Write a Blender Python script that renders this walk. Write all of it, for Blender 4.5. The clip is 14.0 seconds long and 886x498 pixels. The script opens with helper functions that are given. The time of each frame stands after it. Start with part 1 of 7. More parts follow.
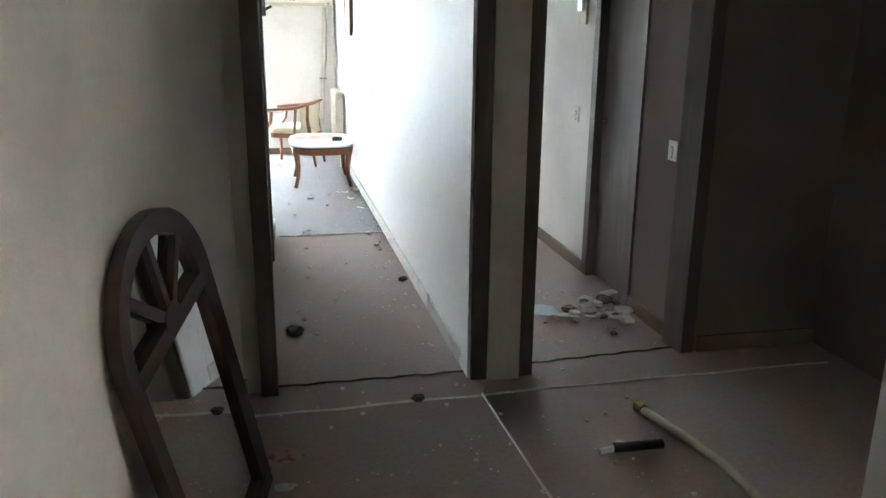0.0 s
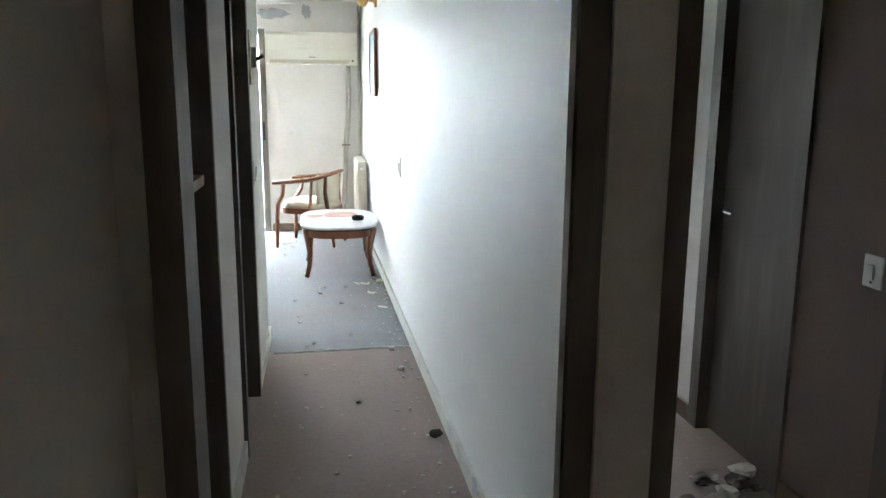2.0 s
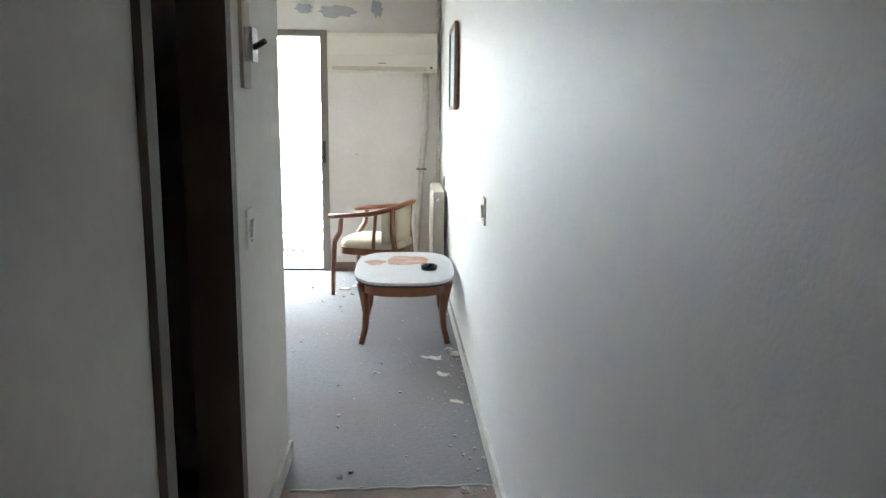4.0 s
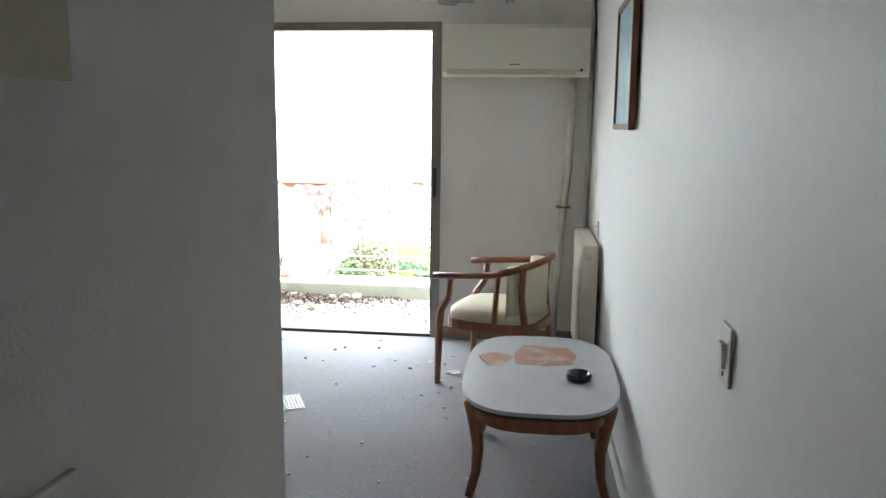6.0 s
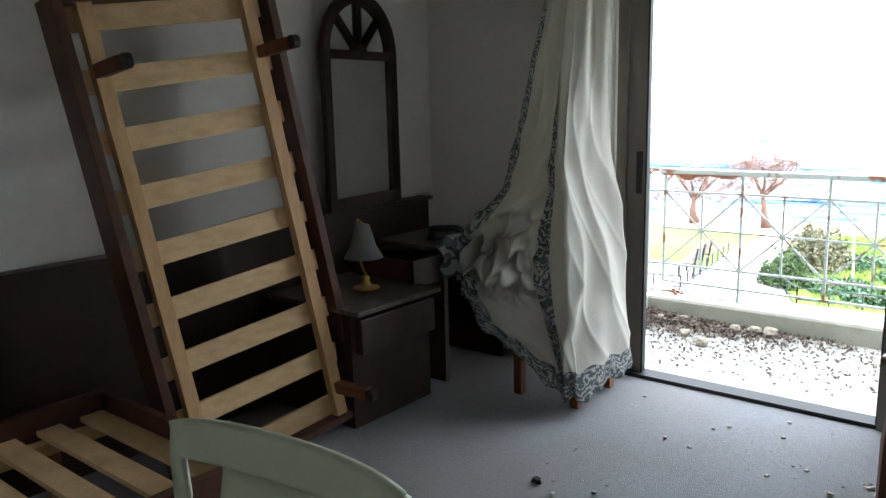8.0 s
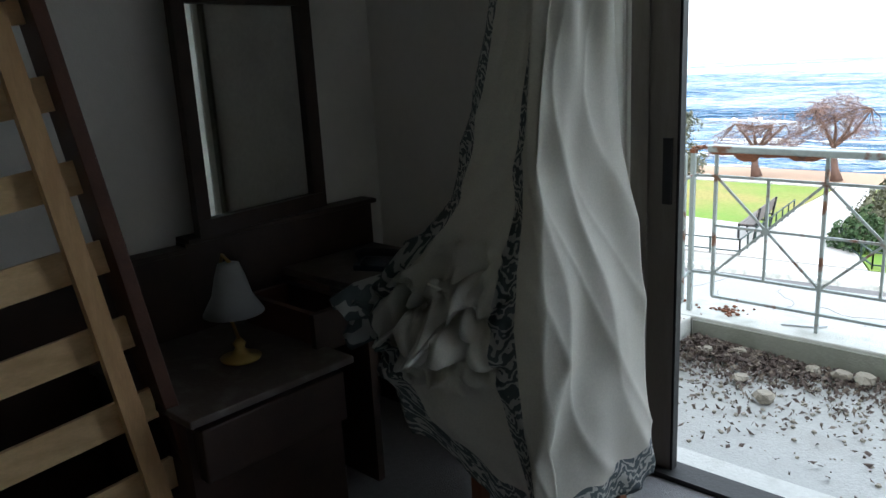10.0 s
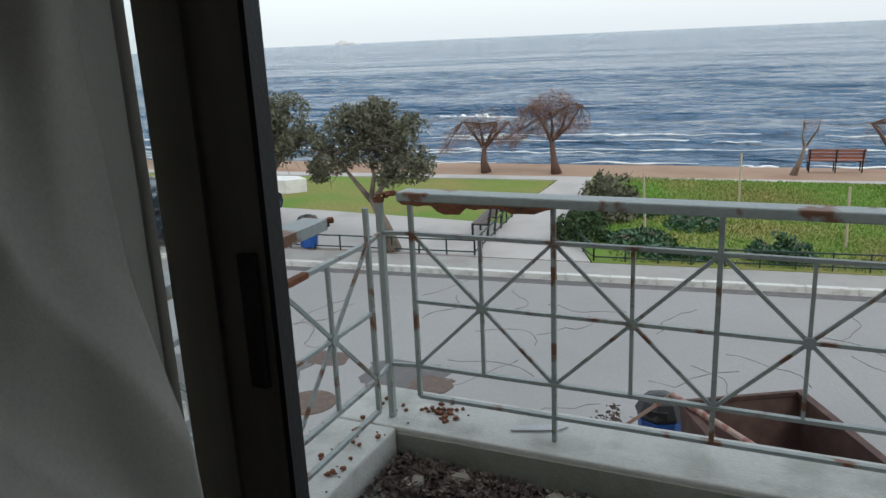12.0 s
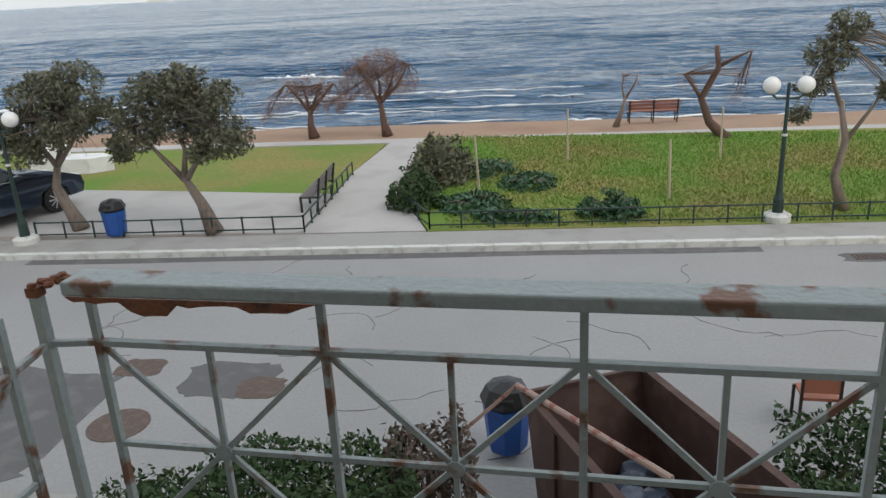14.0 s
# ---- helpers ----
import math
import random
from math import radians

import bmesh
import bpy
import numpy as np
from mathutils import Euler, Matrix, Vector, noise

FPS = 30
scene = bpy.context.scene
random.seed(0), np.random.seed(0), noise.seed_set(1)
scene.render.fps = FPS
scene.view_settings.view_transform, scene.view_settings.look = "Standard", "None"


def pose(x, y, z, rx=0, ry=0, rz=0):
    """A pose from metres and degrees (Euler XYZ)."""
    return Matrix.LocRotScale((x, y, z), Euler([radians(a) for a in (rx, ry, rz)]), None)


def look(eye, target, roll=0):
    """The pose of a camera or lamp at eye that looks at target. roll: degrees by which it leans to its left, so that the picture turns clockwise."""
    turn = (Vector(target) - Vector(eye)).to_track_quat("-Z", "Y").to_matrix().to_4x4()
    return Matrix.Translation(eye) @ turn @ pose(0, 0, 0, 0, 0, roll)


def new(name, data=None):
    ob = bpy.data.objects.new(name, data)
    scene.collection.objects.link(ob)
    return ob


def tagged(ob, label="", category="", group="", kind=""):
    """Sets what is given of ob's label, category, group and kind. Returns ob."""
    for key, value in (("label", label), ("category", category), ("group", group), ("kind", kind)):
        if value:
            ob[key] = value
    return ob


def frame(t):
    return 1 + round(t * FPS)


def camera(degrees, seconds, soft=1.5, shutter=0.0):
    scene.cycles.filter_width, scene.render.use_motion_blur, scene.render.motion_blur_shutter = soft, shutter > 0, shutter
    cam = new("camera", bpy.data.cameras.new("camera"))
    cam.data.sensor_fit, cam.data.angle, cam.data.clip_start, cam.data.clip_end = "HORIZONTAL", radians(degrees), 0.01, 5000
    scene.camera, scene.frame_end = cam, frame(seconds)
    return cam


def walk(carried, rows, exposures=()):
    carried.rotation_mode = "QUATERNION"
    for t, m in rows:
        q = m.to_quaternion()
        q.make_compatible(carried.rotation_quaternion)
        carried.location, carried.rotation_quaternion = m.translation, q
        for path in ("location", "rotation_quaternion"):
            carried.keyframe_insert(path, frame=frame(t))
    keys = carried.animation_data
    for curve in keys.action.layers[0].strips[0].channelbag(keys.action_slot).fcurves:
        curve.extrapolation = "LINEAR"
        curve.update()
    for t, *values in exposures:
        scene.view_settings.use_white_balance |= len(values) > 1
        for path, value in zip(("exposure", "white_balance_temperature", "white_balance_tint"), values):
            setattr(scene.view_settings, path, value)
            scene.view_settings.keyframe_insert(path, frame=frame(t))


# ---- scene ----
cam = camera(60.0, 14.0)
PATH = [
    (0, (0.119, 0.514, 1.488), (0.508, 2.401, 0.951), 0.5),
    (0.5, (0.17, 0.852, 1.493), (0.542, 2.752, 0.991), 0.2),
    (1, (0.251, 1.179, 1.498), (0.602, 3.095, 1.044), 0.5),
    (1.5, (0.269, 1.567, 1.466), (0.609, 3.493, 1.049), 0.4),
    (2, (0.323, 1.933, 1.46), (0.636, 3.87, 1.075), 0.4),
    (2.5, (0.418, 2.357, 1.416), (0.704, 4.305, 1.066), 0.2),
    (2.7, (0.412, 2.476, 1.43), (0.695, 4.424, 1.073), 0.6),
    (4.8, (0.533, 4.236, 1.465), (0.486, 6.211, 1.154), 0.2),
    (5, (0.502, 4.416, 1.48), (0.429, 6.393, 1.184), 0.3),
    (5.5, (0.465, 4.839, 1.454), (0.312, 6.811, 1.155), 0.5),
    (6, (0.433, 5.3, 1.482), (0.198, 7.26, 1.166), 0.6),
    (6.5, (0.415, 5.748, 1.5), (0.041, 7.685, 1.171), 0.4),
    (7, (0.373, 6.177, 1.487), (-0.273, 8.036, 1.135), -0.4),
    (7.5, (0.336, 6.533, 1.469), (-0.676, 8.223, 1.125), -0.9),
    (7.7, (0.317, 6.645, 1.478), (-0.837, 8.242, 1.136), -1.1),
    (9.8, (-0.232, 8.112, 1.532), (-1.617, 9.469, 1.043), -2.9),
    (10, (-0.281, 8.245, 1.523), (-1.616, 9.65, 1.031), -3.0),
    (10.5, (-0.378, 8.652, 1.551), (-1.574, 10.166, 1.026), -2.6),
    (11, (-0.581, 9.019, 1.52), (-1.629, 10.644, 1.009), -3.1),
    (11.5, (-0.671, 9.334, 1.521), (-1.601, 11.028, 1.007), -3.2),
    (12, (-0.722, 9.681, 1.523), (-1.523, 11.436, 0.995), -2.6),
    (12.5, (-0.859, 9.995, 1.522), (-1.55, 11.787, 0.965), -2.6),
    (13, (-0.877, 10.252, 1.518), (-1.479, 12.066, 0.929), -3.0),
    (13.5, (-0.832, 10.55, 1.554), (-1.33, 12.386, 0.936), -3.1),
    (14, (-0.858, 10.778, 1.559), (-1.265, 12.624, 0.908), -3.2),
]
EXPO = [(0, 6.4, 6200, 8), (2, 5.95, 6150, 7), (2.5, 5.85, 6200, 7), (5, 4.9, 6450, 9), (6.0, 4.2, 6400, 8), (6.5, 3.5, 6300, 8), (7, 3.1, 6300, 8), (7.5, 3.15, 6250, 8),
        (10, 1.8, 5900, 6), (10.5, 1.25, 5900, 5), (11, 0.75, 5950, 5), (12.5, 0.0, 6250, 8), (14, 0.0, 6350, 9)]
walk(cam, [(t, look(e, a, r)) for t, e, a, r in PATH], EXPO)
# ---------- world and light ----------
world = bpy.data.worlds.new("world")
scene.world = world
world.use_nodes = True
wn, wl = world.node_tree.nodes, world.node_tree.links
sky = wn.new("ShaderNodeTexSky")
sky.sky_type, sky.sun_disc = "NISHITA", False
sky.sun_elevation, sky.sun_rotation = radians(28), radians(150)
sky.dust_density, sky.air_density = 3.0, 1.0
cloud = wn.new("ShaderNodeMix")
cloud.data_type = "RGBA"
cloud.inputs[0].default_value = 0.6
cloud.inputs[7].default_value = (10.4, 10.7, 10.9, 1)
wl.new(sky.outputs[0], cloud.inputs[6])
wl.new(cloud.outputs[2], wn["Background"].inputs[0])
wn["Background"].inputs[1].default_value = 0.12
sun = new("sun", bpy.data.lights.new("sun", "SUN"))
sun.data.energy, sun.data.angle, sun.data.color = 0.8, radians(20), (1, 0.96, 0.9)
sun.matrix_world = look((25, -12, 34), (0, 0, 0))


# ---------- materials ----------
def mat(name, base, rough=0.7, metal=0.0, spots=None, spot_scale=3.0, spot_amount=0.5, grain=60.0, grain_amount=0.12,
        bump=0.15, bump_scale=80.0, stretch=(1, 1, 1), spec=0.5, spot_sharp=0.12, coords="Object", level=0.56):
    """A painted, stained surface: base colour with fine grain, larger stains of another colour and fine relief."""
    m = bpy.data.materials.new(name)
    m.use_nodes = True
    n, l = m.node_tree.nodes, m.node_tree.links
    b = n["Principled BSDF"]
    b.inputs["Roughness"].default_value, b.inputs["Metallic"].default_value = rough, metal
    b.inputs["Specular IOR Level"].default_value = spec
    tc, mp = n.new("ShaderNodeTexCoord"), n.new("ShaderNodeMapping")
    mp.inputs["Scale"].default_value = stretch
    l.new(tc.outputs[coords], mp.inputs[0])

    def tex(scale, detail):
        t = n.new("ShaderNodeTexNoise")
        t.inputs["Scale"].default_value, t.inputs["Detail"].default_value = scale, detail
        l.new(mp.outputs[0], t.inputs["Vector"])
        return t

    g = tex(grain, 4)
    mix = n.new("ShaderNodeMix")
    mix.data_type = "RGBA"
    mix.inputs[6].default_value = (*[c * (1 - grain_amount) for c in base], 1)
    mix.inputs[7].default_value = (*[min(1, c * (1 + grain_amount)) for c in base], 1)
    l.new(g.outputs[0], mix.inputs[0])
    col = mix.outputs[2]
    if spots:
        s = tex(spot_scale, 6)
        r = n.new("ShaderNodeMapRange")
        r.inputs[1].default_value, r.inputs[2].default_value = level - spot_sharp / 2, level + spot_sharp
        r.inputs[4].default_value = spot_amount
        l.new(s.outputs[0], r.inputs[0])
        mix2 = n.new("ShaderNodeMix")
        mix2.data_type = "RGBA"
        mix2.inputs[7].default_value = (*spots, 1)
        l.new(r.outputs[0], mix2.inputs[0])
        l.new(col, mix2.inputs[6])
        col = mix2.outputs[2]
    l.new(col, b.inputs["Base Color"])
    if bump:
        bt, bp = tex(bump_scale, 3), n.new("ShaderNodeBump")
        bp.inputs["Strength"].default_value, bp.inputs["Distance"].default_value = bump, 0.01
        l.new(bt.outputs[0], bp.inputs["Height"])
        l.new(bp.outputs[0], b.inputs["Normal"])
    return m


def glass_mat(name, tint):
    m = bpy.data.materials.new(name)
    m.use_nodes = True
    b = m.node_tree.nodes["Principled BSDF"]
    b.inputs["Base Color"].default_value, b.inputs["Roughness"].default_value = (*tint, 1), 0.02
    b.inputs["Transmission Weight"].default_value, b.inputs["IOR"].default_value = 1.0, 1.45
    return m


def wood(name, dark, light, along=(1, 1, 1), rough=0.4, scale=6.0, knots=0.0):
    m = mat(name, light, rough, 0, dark, scale, 0.8, 30, 0.15, 0.1, 60, along, 0.4, 0.3)
    return m


WALL = mat("wall paint", (0.76, 0.73, 0.69), 0.75, spots=(0.5, 0.47, 0.42), spot_scale=1.1, spot_amount=0.35, grain=25, grain_amount=0.05, bump=0.12, bump_scale=130)
WALL_WHITE = mat("party wall paint", (0.82, 0.83, 0.81), 0.55, spots=(0.74, 0.75, 0.72), spot_scale=0.9, spot_amount=0.3, grain=20, grain_amount=0.04, bump=0.1, bump_scale=110)
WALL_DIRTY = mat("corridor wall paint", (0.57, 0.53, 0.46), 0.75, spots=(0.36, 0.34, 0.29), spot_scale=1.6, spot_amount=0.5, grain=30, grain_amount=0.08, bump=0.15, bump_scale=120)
WALL_BROWN = mat("dark brown wall", (0.2, 0.145, 0.12), 0.8, spots=(0.14, 0.1, 0.085), spot_scale=1.5, grain=90, bump=0.2)
PLASTER = mat("bare plaster", (0.42, 0.43, 0.45), 0.9, spots=(0.55, 0.54, 0.52), spot_scale=9, grain=50, bump=0.4)
FLAKE = mat("peeled paint flake", (0.74, 0.7, 0.63), 0.8, grain=30, bump=0.1)
CEIL = mat("ceiling paint", (0.72, 0.7, 0.66), 0.8, spots=(0.55, 0.5, 0.42), spot_scale=0.8, spot_amount=0.4, grain=20, bump=0.1)
CARPET = mat("dusty grey carpet", (0.29, 0.295, 0.31), 0.95, spots=(0.27, 0.22, 0.2), spot_scale=1.1, spot_amount=0.7, spot_sharp=0.3, grain=45, grain_amount=0.22, bump=0.5, bump_scale=160, spec=0.1)
CARPET_BROWN = mat("dusty pink brown carpet", (0.38, 0.31, 0.28), 0.95, spots=(0.3, 0.21, 0.17), spot_scale=1.3, spot_amount=0.6, spot_sharp=0.35, grain=45, grain_amount=0.2, bump=0.5, bump_scale=160, spec=0.1)
FRAME_BROWN = mat("brown painted door frame", (0.1, 0.08, 0.062), 0.55, spots=(0.16, 0.135, 0.11), spot_scale=5, grain=40, stretch=(4, 4, 0.5), bump=0.1)
SKIRT = mat("brown skirting", (0.2, 0.13, 0.09), 0.5, spots=(0.3, 0.24, 0.18), spot_scale=6, grain=40)
SKIRT_WHITE = mat("whitewashed skirting", (0.6, 0.59, 0.55), 0.7, spots=(0.4, 0.38, 0.34), spot_scale=6)
DARK_WOOD = wood("dark stained wood", (0.018, 0.009, 0.006), (0.042, 0.022, 0.015), (2, 2, 2), 0.45)
DARK_DUSTY = mat("dusty dark wood top", (0.09, 0.07, 0.06), 0.6, spots=(0.22, 0.2, 0.19), spot_scale=14, spot_amount=0.35, grain=80)
CHERRY = wood("cherry stained beech", (0.11, 0.038, 0.016), (0.21, 0.08, 0.035), (3, 3, 1), 0.35)
PINE = wood("pine slat", (0.52, 0.3, 0.14), (0.78, 0.55, 0.3), (2, 2, 6), 0.55, 5)
PINE_RAIL = wood("pine rail", (0.45, 0.24, 0.11), (0.66, 0.42, 0.21), (6, 6, 1), 0.55, 5)
BED_BOARD = wood("red brown bed board", (0.05, 0.02, 0.013), (0.1, 0.045, 0.028), (2, 2, 2), 0.5)
UPHOLSTERY = mat("cream upholstery", (0.66, 0.6, 0.46), 0.85, spots=(0.55, 0.48, 0.34), spot_scale=5, spot_amount=0.3, grain=200, bump=0.2, bump_scale=300)
LAMINATE = mat("dusty white laminate", (0.5, 0.5, 0.51), 0.45, spots=(0.42, 0.4, 0.39), spot_scale=4, spot_amount=0.5, grain=60, grain_amount=0.08, bump=0.05)
LAMINATE_WORN = mat("worn laminate core", (0.4, 0.22, 0.15), 0.7, spots=(0.55, 0.48, 0.44), spot_scale=9, spot_amount=0.7, grain=40)
BLACK_GLASS = mat("dark blue glass", (0.006, 0.008, 0.016), 0.12, bump=0)
BLACK = mat("black plastic", (0.012, 0.012, 0.013), 0.4)
AC_WHITE = mat("yellowed white plastic", (0.72, 0.69, 0.6), 0.45, spots=(0.62, 0.57, 0.45), spot_scale=2, spot_amount=0.4, grain=10, grain_amount=0.03, bump=0)
AC_SLOT = mat("beige plastic louvre", (0.55, 0.5, 0.38), 0.5, bump=0)
WHITE_PLASTIC = mat("white plastic", (0.7, 0.69, 0.64), 0.4, grain=20, grain_amount=0.04, bump=0)
PIPE = mat("taped pipe", (0.64, 0.61, 0.54), 0.6, spots=(0.5, 0.45, 0.38), spot_scale=8)
RADIATOR = mat("cream radiator enamel", (0.6, 0.55, 0.46), 0.4, spots=(0.42, 0.3, 0.2), spot_scale=5, spot_amount=0.3)
BRASS = mat("tarnished brass", (0.55, 0.38, 0.13), 0.35, 1.0, grain=60)
CHROME = mat("dull chrome", (0.6, 0.6, 0.6), 0.25, 1.0)
ALU = mat("bronze grey aluminium", (0.2, 0.18, 0.155), 0.45, 0.35, spots=(0.27, 0.26, 0.24), spot_scale=4, spot_amount=0.4, stretch=(6, 6, 0.6))
SEAL = mat("black rubber seal", (0.01, 0.01, 0.01), 0.6)
MIRROR = mat("mirror silvering", (0.8, 0.82, 0.81), 0.03, 1.0, spots=(0.55, 0.55, 0.54), spot_scale=6, spot_amount=0.25, bump=0)
GLASS = glass_mat("window glass", (0.93, 0.97, 0.96))
RESIN = mat("pale green resin", (0.62, 0.66, 0.5), 0.4, spots=(0.5, 0.52, 0.4), spot_scale=5, spot_amount=0.4, grain=20, grain_amount=0.05, bump=0.05)
LAMP_GLASS = mat("frosted lamp shade", (0.26, 0.27, 0.27), 0.35, grain=20, bump=0)
PAPER = mat("dusty paper", (0.55, 0.56, 0.58), 0.8, spots=(0.42, 0.4, 0.38), spot_scale=8)
PAPER_BLUE = mat("pale blue paper", (0.45, 0.52, 0.6), 0.8, grain=20)
RUBBLE = mat("plaster crumbs", (0.6, 0.56, 0.5), 0.9, spots=(0.4, 0.33, 0.27), spot_scale=30)
RUBBLE_DARK = mat("dark crumbs", (0.05, 0.04, 0.035), 0.9)
PICTURE = mat("faded sea print", (0.3, 0.5, 0.58), 0.5, spots=(0.6, 0.68, 0.68), spot_scale=3, spot_amount=0.8, grain=10, bump=0)
# outdoors
CONCRETE = mat("balcony screed", (0.4, 0.4, 0.385), 0.85, spots=(0.34, 0.33, 0.31), spot_scale=4, spot_amount=0.6, grain=60, grain_amount=0.15, bump=0.4)
KERB_PAINT = mat("weathered white kerb", (0.58, 0.58, 0.55), 0.8, spots=(0.3, 0.3, 0.26), spot_scale=5, spot_amount=0.6, grain=50, bump=0.3)
KERB_FACE = mat("grey green side face", (0.3, 0.31, 0.27), 0.85, spots=(0.18, 0.2, 0.15), spot_scale=5, spot_amount=0.6, bump=0.3)
RAIL = mat("peeling grey paint on rusty steel", (0.33, 0.37, 0.365), 0.5, 0.0, (0.17, 0.07, 0.03), 9, 0.95, 50, 0.2, 0.35, 60, (1, 1, 1), 0.5, 0.05, "Object", 0.59)
RUST = mat("flaking rust", (0.2, 0.075, 0.035), 0.85, spots=(0.06, 0.03, 0.022), spot_scale=14, spot_amount=0.9, grain=120, grain_amount=0.4, bump=0.9)
ROAD = mat("worn concrete road", (0.3, 0.295, 0.29), 0.8, spots=(0.22, 0.215, 0.21), spot_scale=0.35, spot_amount=0.6, grain=22, grain_amount=0.18, bump=0.25, bump_scale=40, spot_sharp=0.3)
TAR = mat("tar patch", (0.12, 0.115, 0.115), 0.85, spots=(0.2, 0.19, 0.185), spot_scale=3, bump=0.3)
IRON = mat("rusty iron cover", (0.12, 0.085, 0.07), 0.7, 0.2, spots=(0.2, 0.15, 0.12), spot_scale=10)
PAVE = mat("pavement stones", (0.33, 0.32, 0.3), 0.85, spots=(0.24, 0.23, 0.21), spot_scale=1.5, spot_amount=0.6, grain=30, grain_amount=0.15, bump=0.3)
PLAZA = mat("pale paving", (0.44, 0.42, 0.4), 0.85, spots=(0.33, 0.31, 0.29), spot_scale=0.7, spot_amount=0.6, grain=25, grain_amount=0.15, bump=0.3)
GRASS_DRY = mat("dry lawn", (0.25, 0.22, 0.08), 0.95, spots=(0.1, 0.24, 0.035), spot_scale=0.28, spot_amount=0.95, grain=9, grain_amount=0.45, bump=0.8, bump_scale=30, spec=0.1, spot_sharp=0.25, level=0.49)
GRASS_BLADE = mat("lawn blades", (0.19, 0.22, 0.065), 0.8, spots=(0.12, 0.3, 0.04), spot_scale=0.28, spot_amount=0.95, grain=5, grain_amount=0.4, bump=0, spec=0.15, spot_sharp=0.25, level=0.49)
SAND = mat("brown beach sand", (0.36, 0.25, 0.18), 0.95, spots=(0.27, 0.17, 0.12), spot_scale=0.4, spot_amount=0.7, grain=14, grain_amount=0.2, bump=0.5, spec=0.1)
SOIL = mat("bare soil", (0.2, 0.15, 0.1), 0.95, grain=20, bump=0.5)
GREEN_IRON = mat("dark green iron", (0.012, 0.032, 0.027), 0.5, spots=(0.025, 0.04, 0.035), spot_scale=5)
GLOBE = mat("opal globe", (0.75, 0.75, 0.72), 0.3, bump=0)
BARK = mat("olive bark", (0.2, 0.16, 0.13), 0.9, spots=(0.1, 0.08, 0.065), spot_scale=8, spot_amount=0.8, grain=40, grain_amount=0.3, bump=1.0, bump_scale=25, stretch=(1, 1, 0.3))
BARK_RED = mat("tamarisk bark", (0.11, 0.065, 0.05), 0.9, spots=(0.07, 0.04, 0.03), spot_scale=5, grain=30, bump=1.0, bump_scale=20)
OLIVE = mat("olive leaves", (0.095, 0.095, 0.055), 0.6, spots=(0.13, 0.14, 0.09), spot_scale=4, spot_amount=0.7, grain=12, grain_amount=0.3, bump=0)
TAM_LEAF = mat("red tamarisk twigs", (0.2, 0.115, 0.09), 0.8, grain=8, grain_amount=0.3, bump=0)
HEDGE = mat("hedge leaves", (0.028, 0.06, 0.018), 0.85, spots=(0.07, 0.1, 0.03), spot_scale=5, spot_amount=0.7, grain=15, grain_amount=0.35, bump=0)
IVY = mat("ground ivy leaves", (0.035, 0.09, 0.04), 0.5, spots=(0.06, 0.13, 0.05), spot_scale=4, bump=0)
DRY_BUSH = mat("dry bush twigs", (0.1, 0.075, 0.06), 0.9, bump=0)
SKIP = mat("rusty skip steel", (0.075, 0.04, 0.033), 0.7, 0.2, spots=(0.14, 0.085, 0.06), spot_scale=4, spot_amount=0.6, grain=40, grain_amount=0.3, bump=0.3)
BIN_BLUE = mat("blue bin plastic", (0.012, 0.075, 0.3), 0.5, spots=(0.02, 0.05, 0.18), spot_scale=6)
CAR_PAINT = mat("dark blue car paint", (0.018, 0.028, 0.045), 0.25, 0.3, bump=0)
CAR_RED = mat("dark red car paint", (0.12, 0.012, 0.018), 0.25, 0.2, bump=0)
TAIL = mat("red lamp plastic", (0.4, 0.012, 0.01), 0.2, bump=0)
CAR_GLASS = mat("tinted car glass", (0.02, 0.025, 0.03), 0.08, bump=0)
TYRE = mat("tyre rubber", (0.015, 0.015, 0.015), 0.8)
BOAT = mat("white boat hull", (0.72, 0.72, 0.7), 0.5, spots=(0.5, 0.48, 0.44), spot_scale=3)
BENCH_RED = mat("red brown bench slats", (0.24, 0.085, 0.05), 0.6, grain=30)
BENCH_GREY = mat("weathered bench slats", (0.14, 0.12, 0.11), 0.7, grain=30)
STAKE = mat("weathered stake", (0.42, 0.36, 0.27), 0.8, grain=30, grain_amount=0.2)
FACADE = mat("cream facade render", (0.62, 0.58, 0.5), 0.8, spots=(0.5, 0.46, 0.38), spot_scale=1, spot_amount=0.4, grain=40, bump=0.3)
LEAF_LITTER = mat("dead leaves", (0.085, 0.06, 0.05), 0.85, spots=(0.3, 0.25, 0.2), spot_scale=25, spot_amount=0.8)
STONE = mat("rubble stones", (0.3, 0.27, 0.22), 0.9, spots=(0.28, 0.24, 0.19), spot_scale=12, bump=0.6)
BAG = mat("blue grey rubbish bags", (0.06, 0.08, 0.12), 0.4, spots=(0.2, 0.22, 0.25), spot_scale=5)
PLAID = mat("red checked cloth", (0.45, 0.3, 0.28), 0.9, spots=(0.3, 0.07, 0.07), spot_scale=20, spot_amount=0.8, spot_sharp=0.05)
TAPE = mat("striped barrier tape", (0.32, 0.22, 0.18), 0.6, spots=(0.22, 0.08, 0.06), spot_scale=9, spot_amount=0.95, spot_sharp=0.03)
CRATE = mat("red brown crate wood", (0.2, 0.045, 0.035), 0.7, spots=(0.1, 0.03, 0.025), spot_scale=5)
ORANGE_CHAIR = mat("red brown chair back", (0.33, 0.12, 0.07), 0.6)


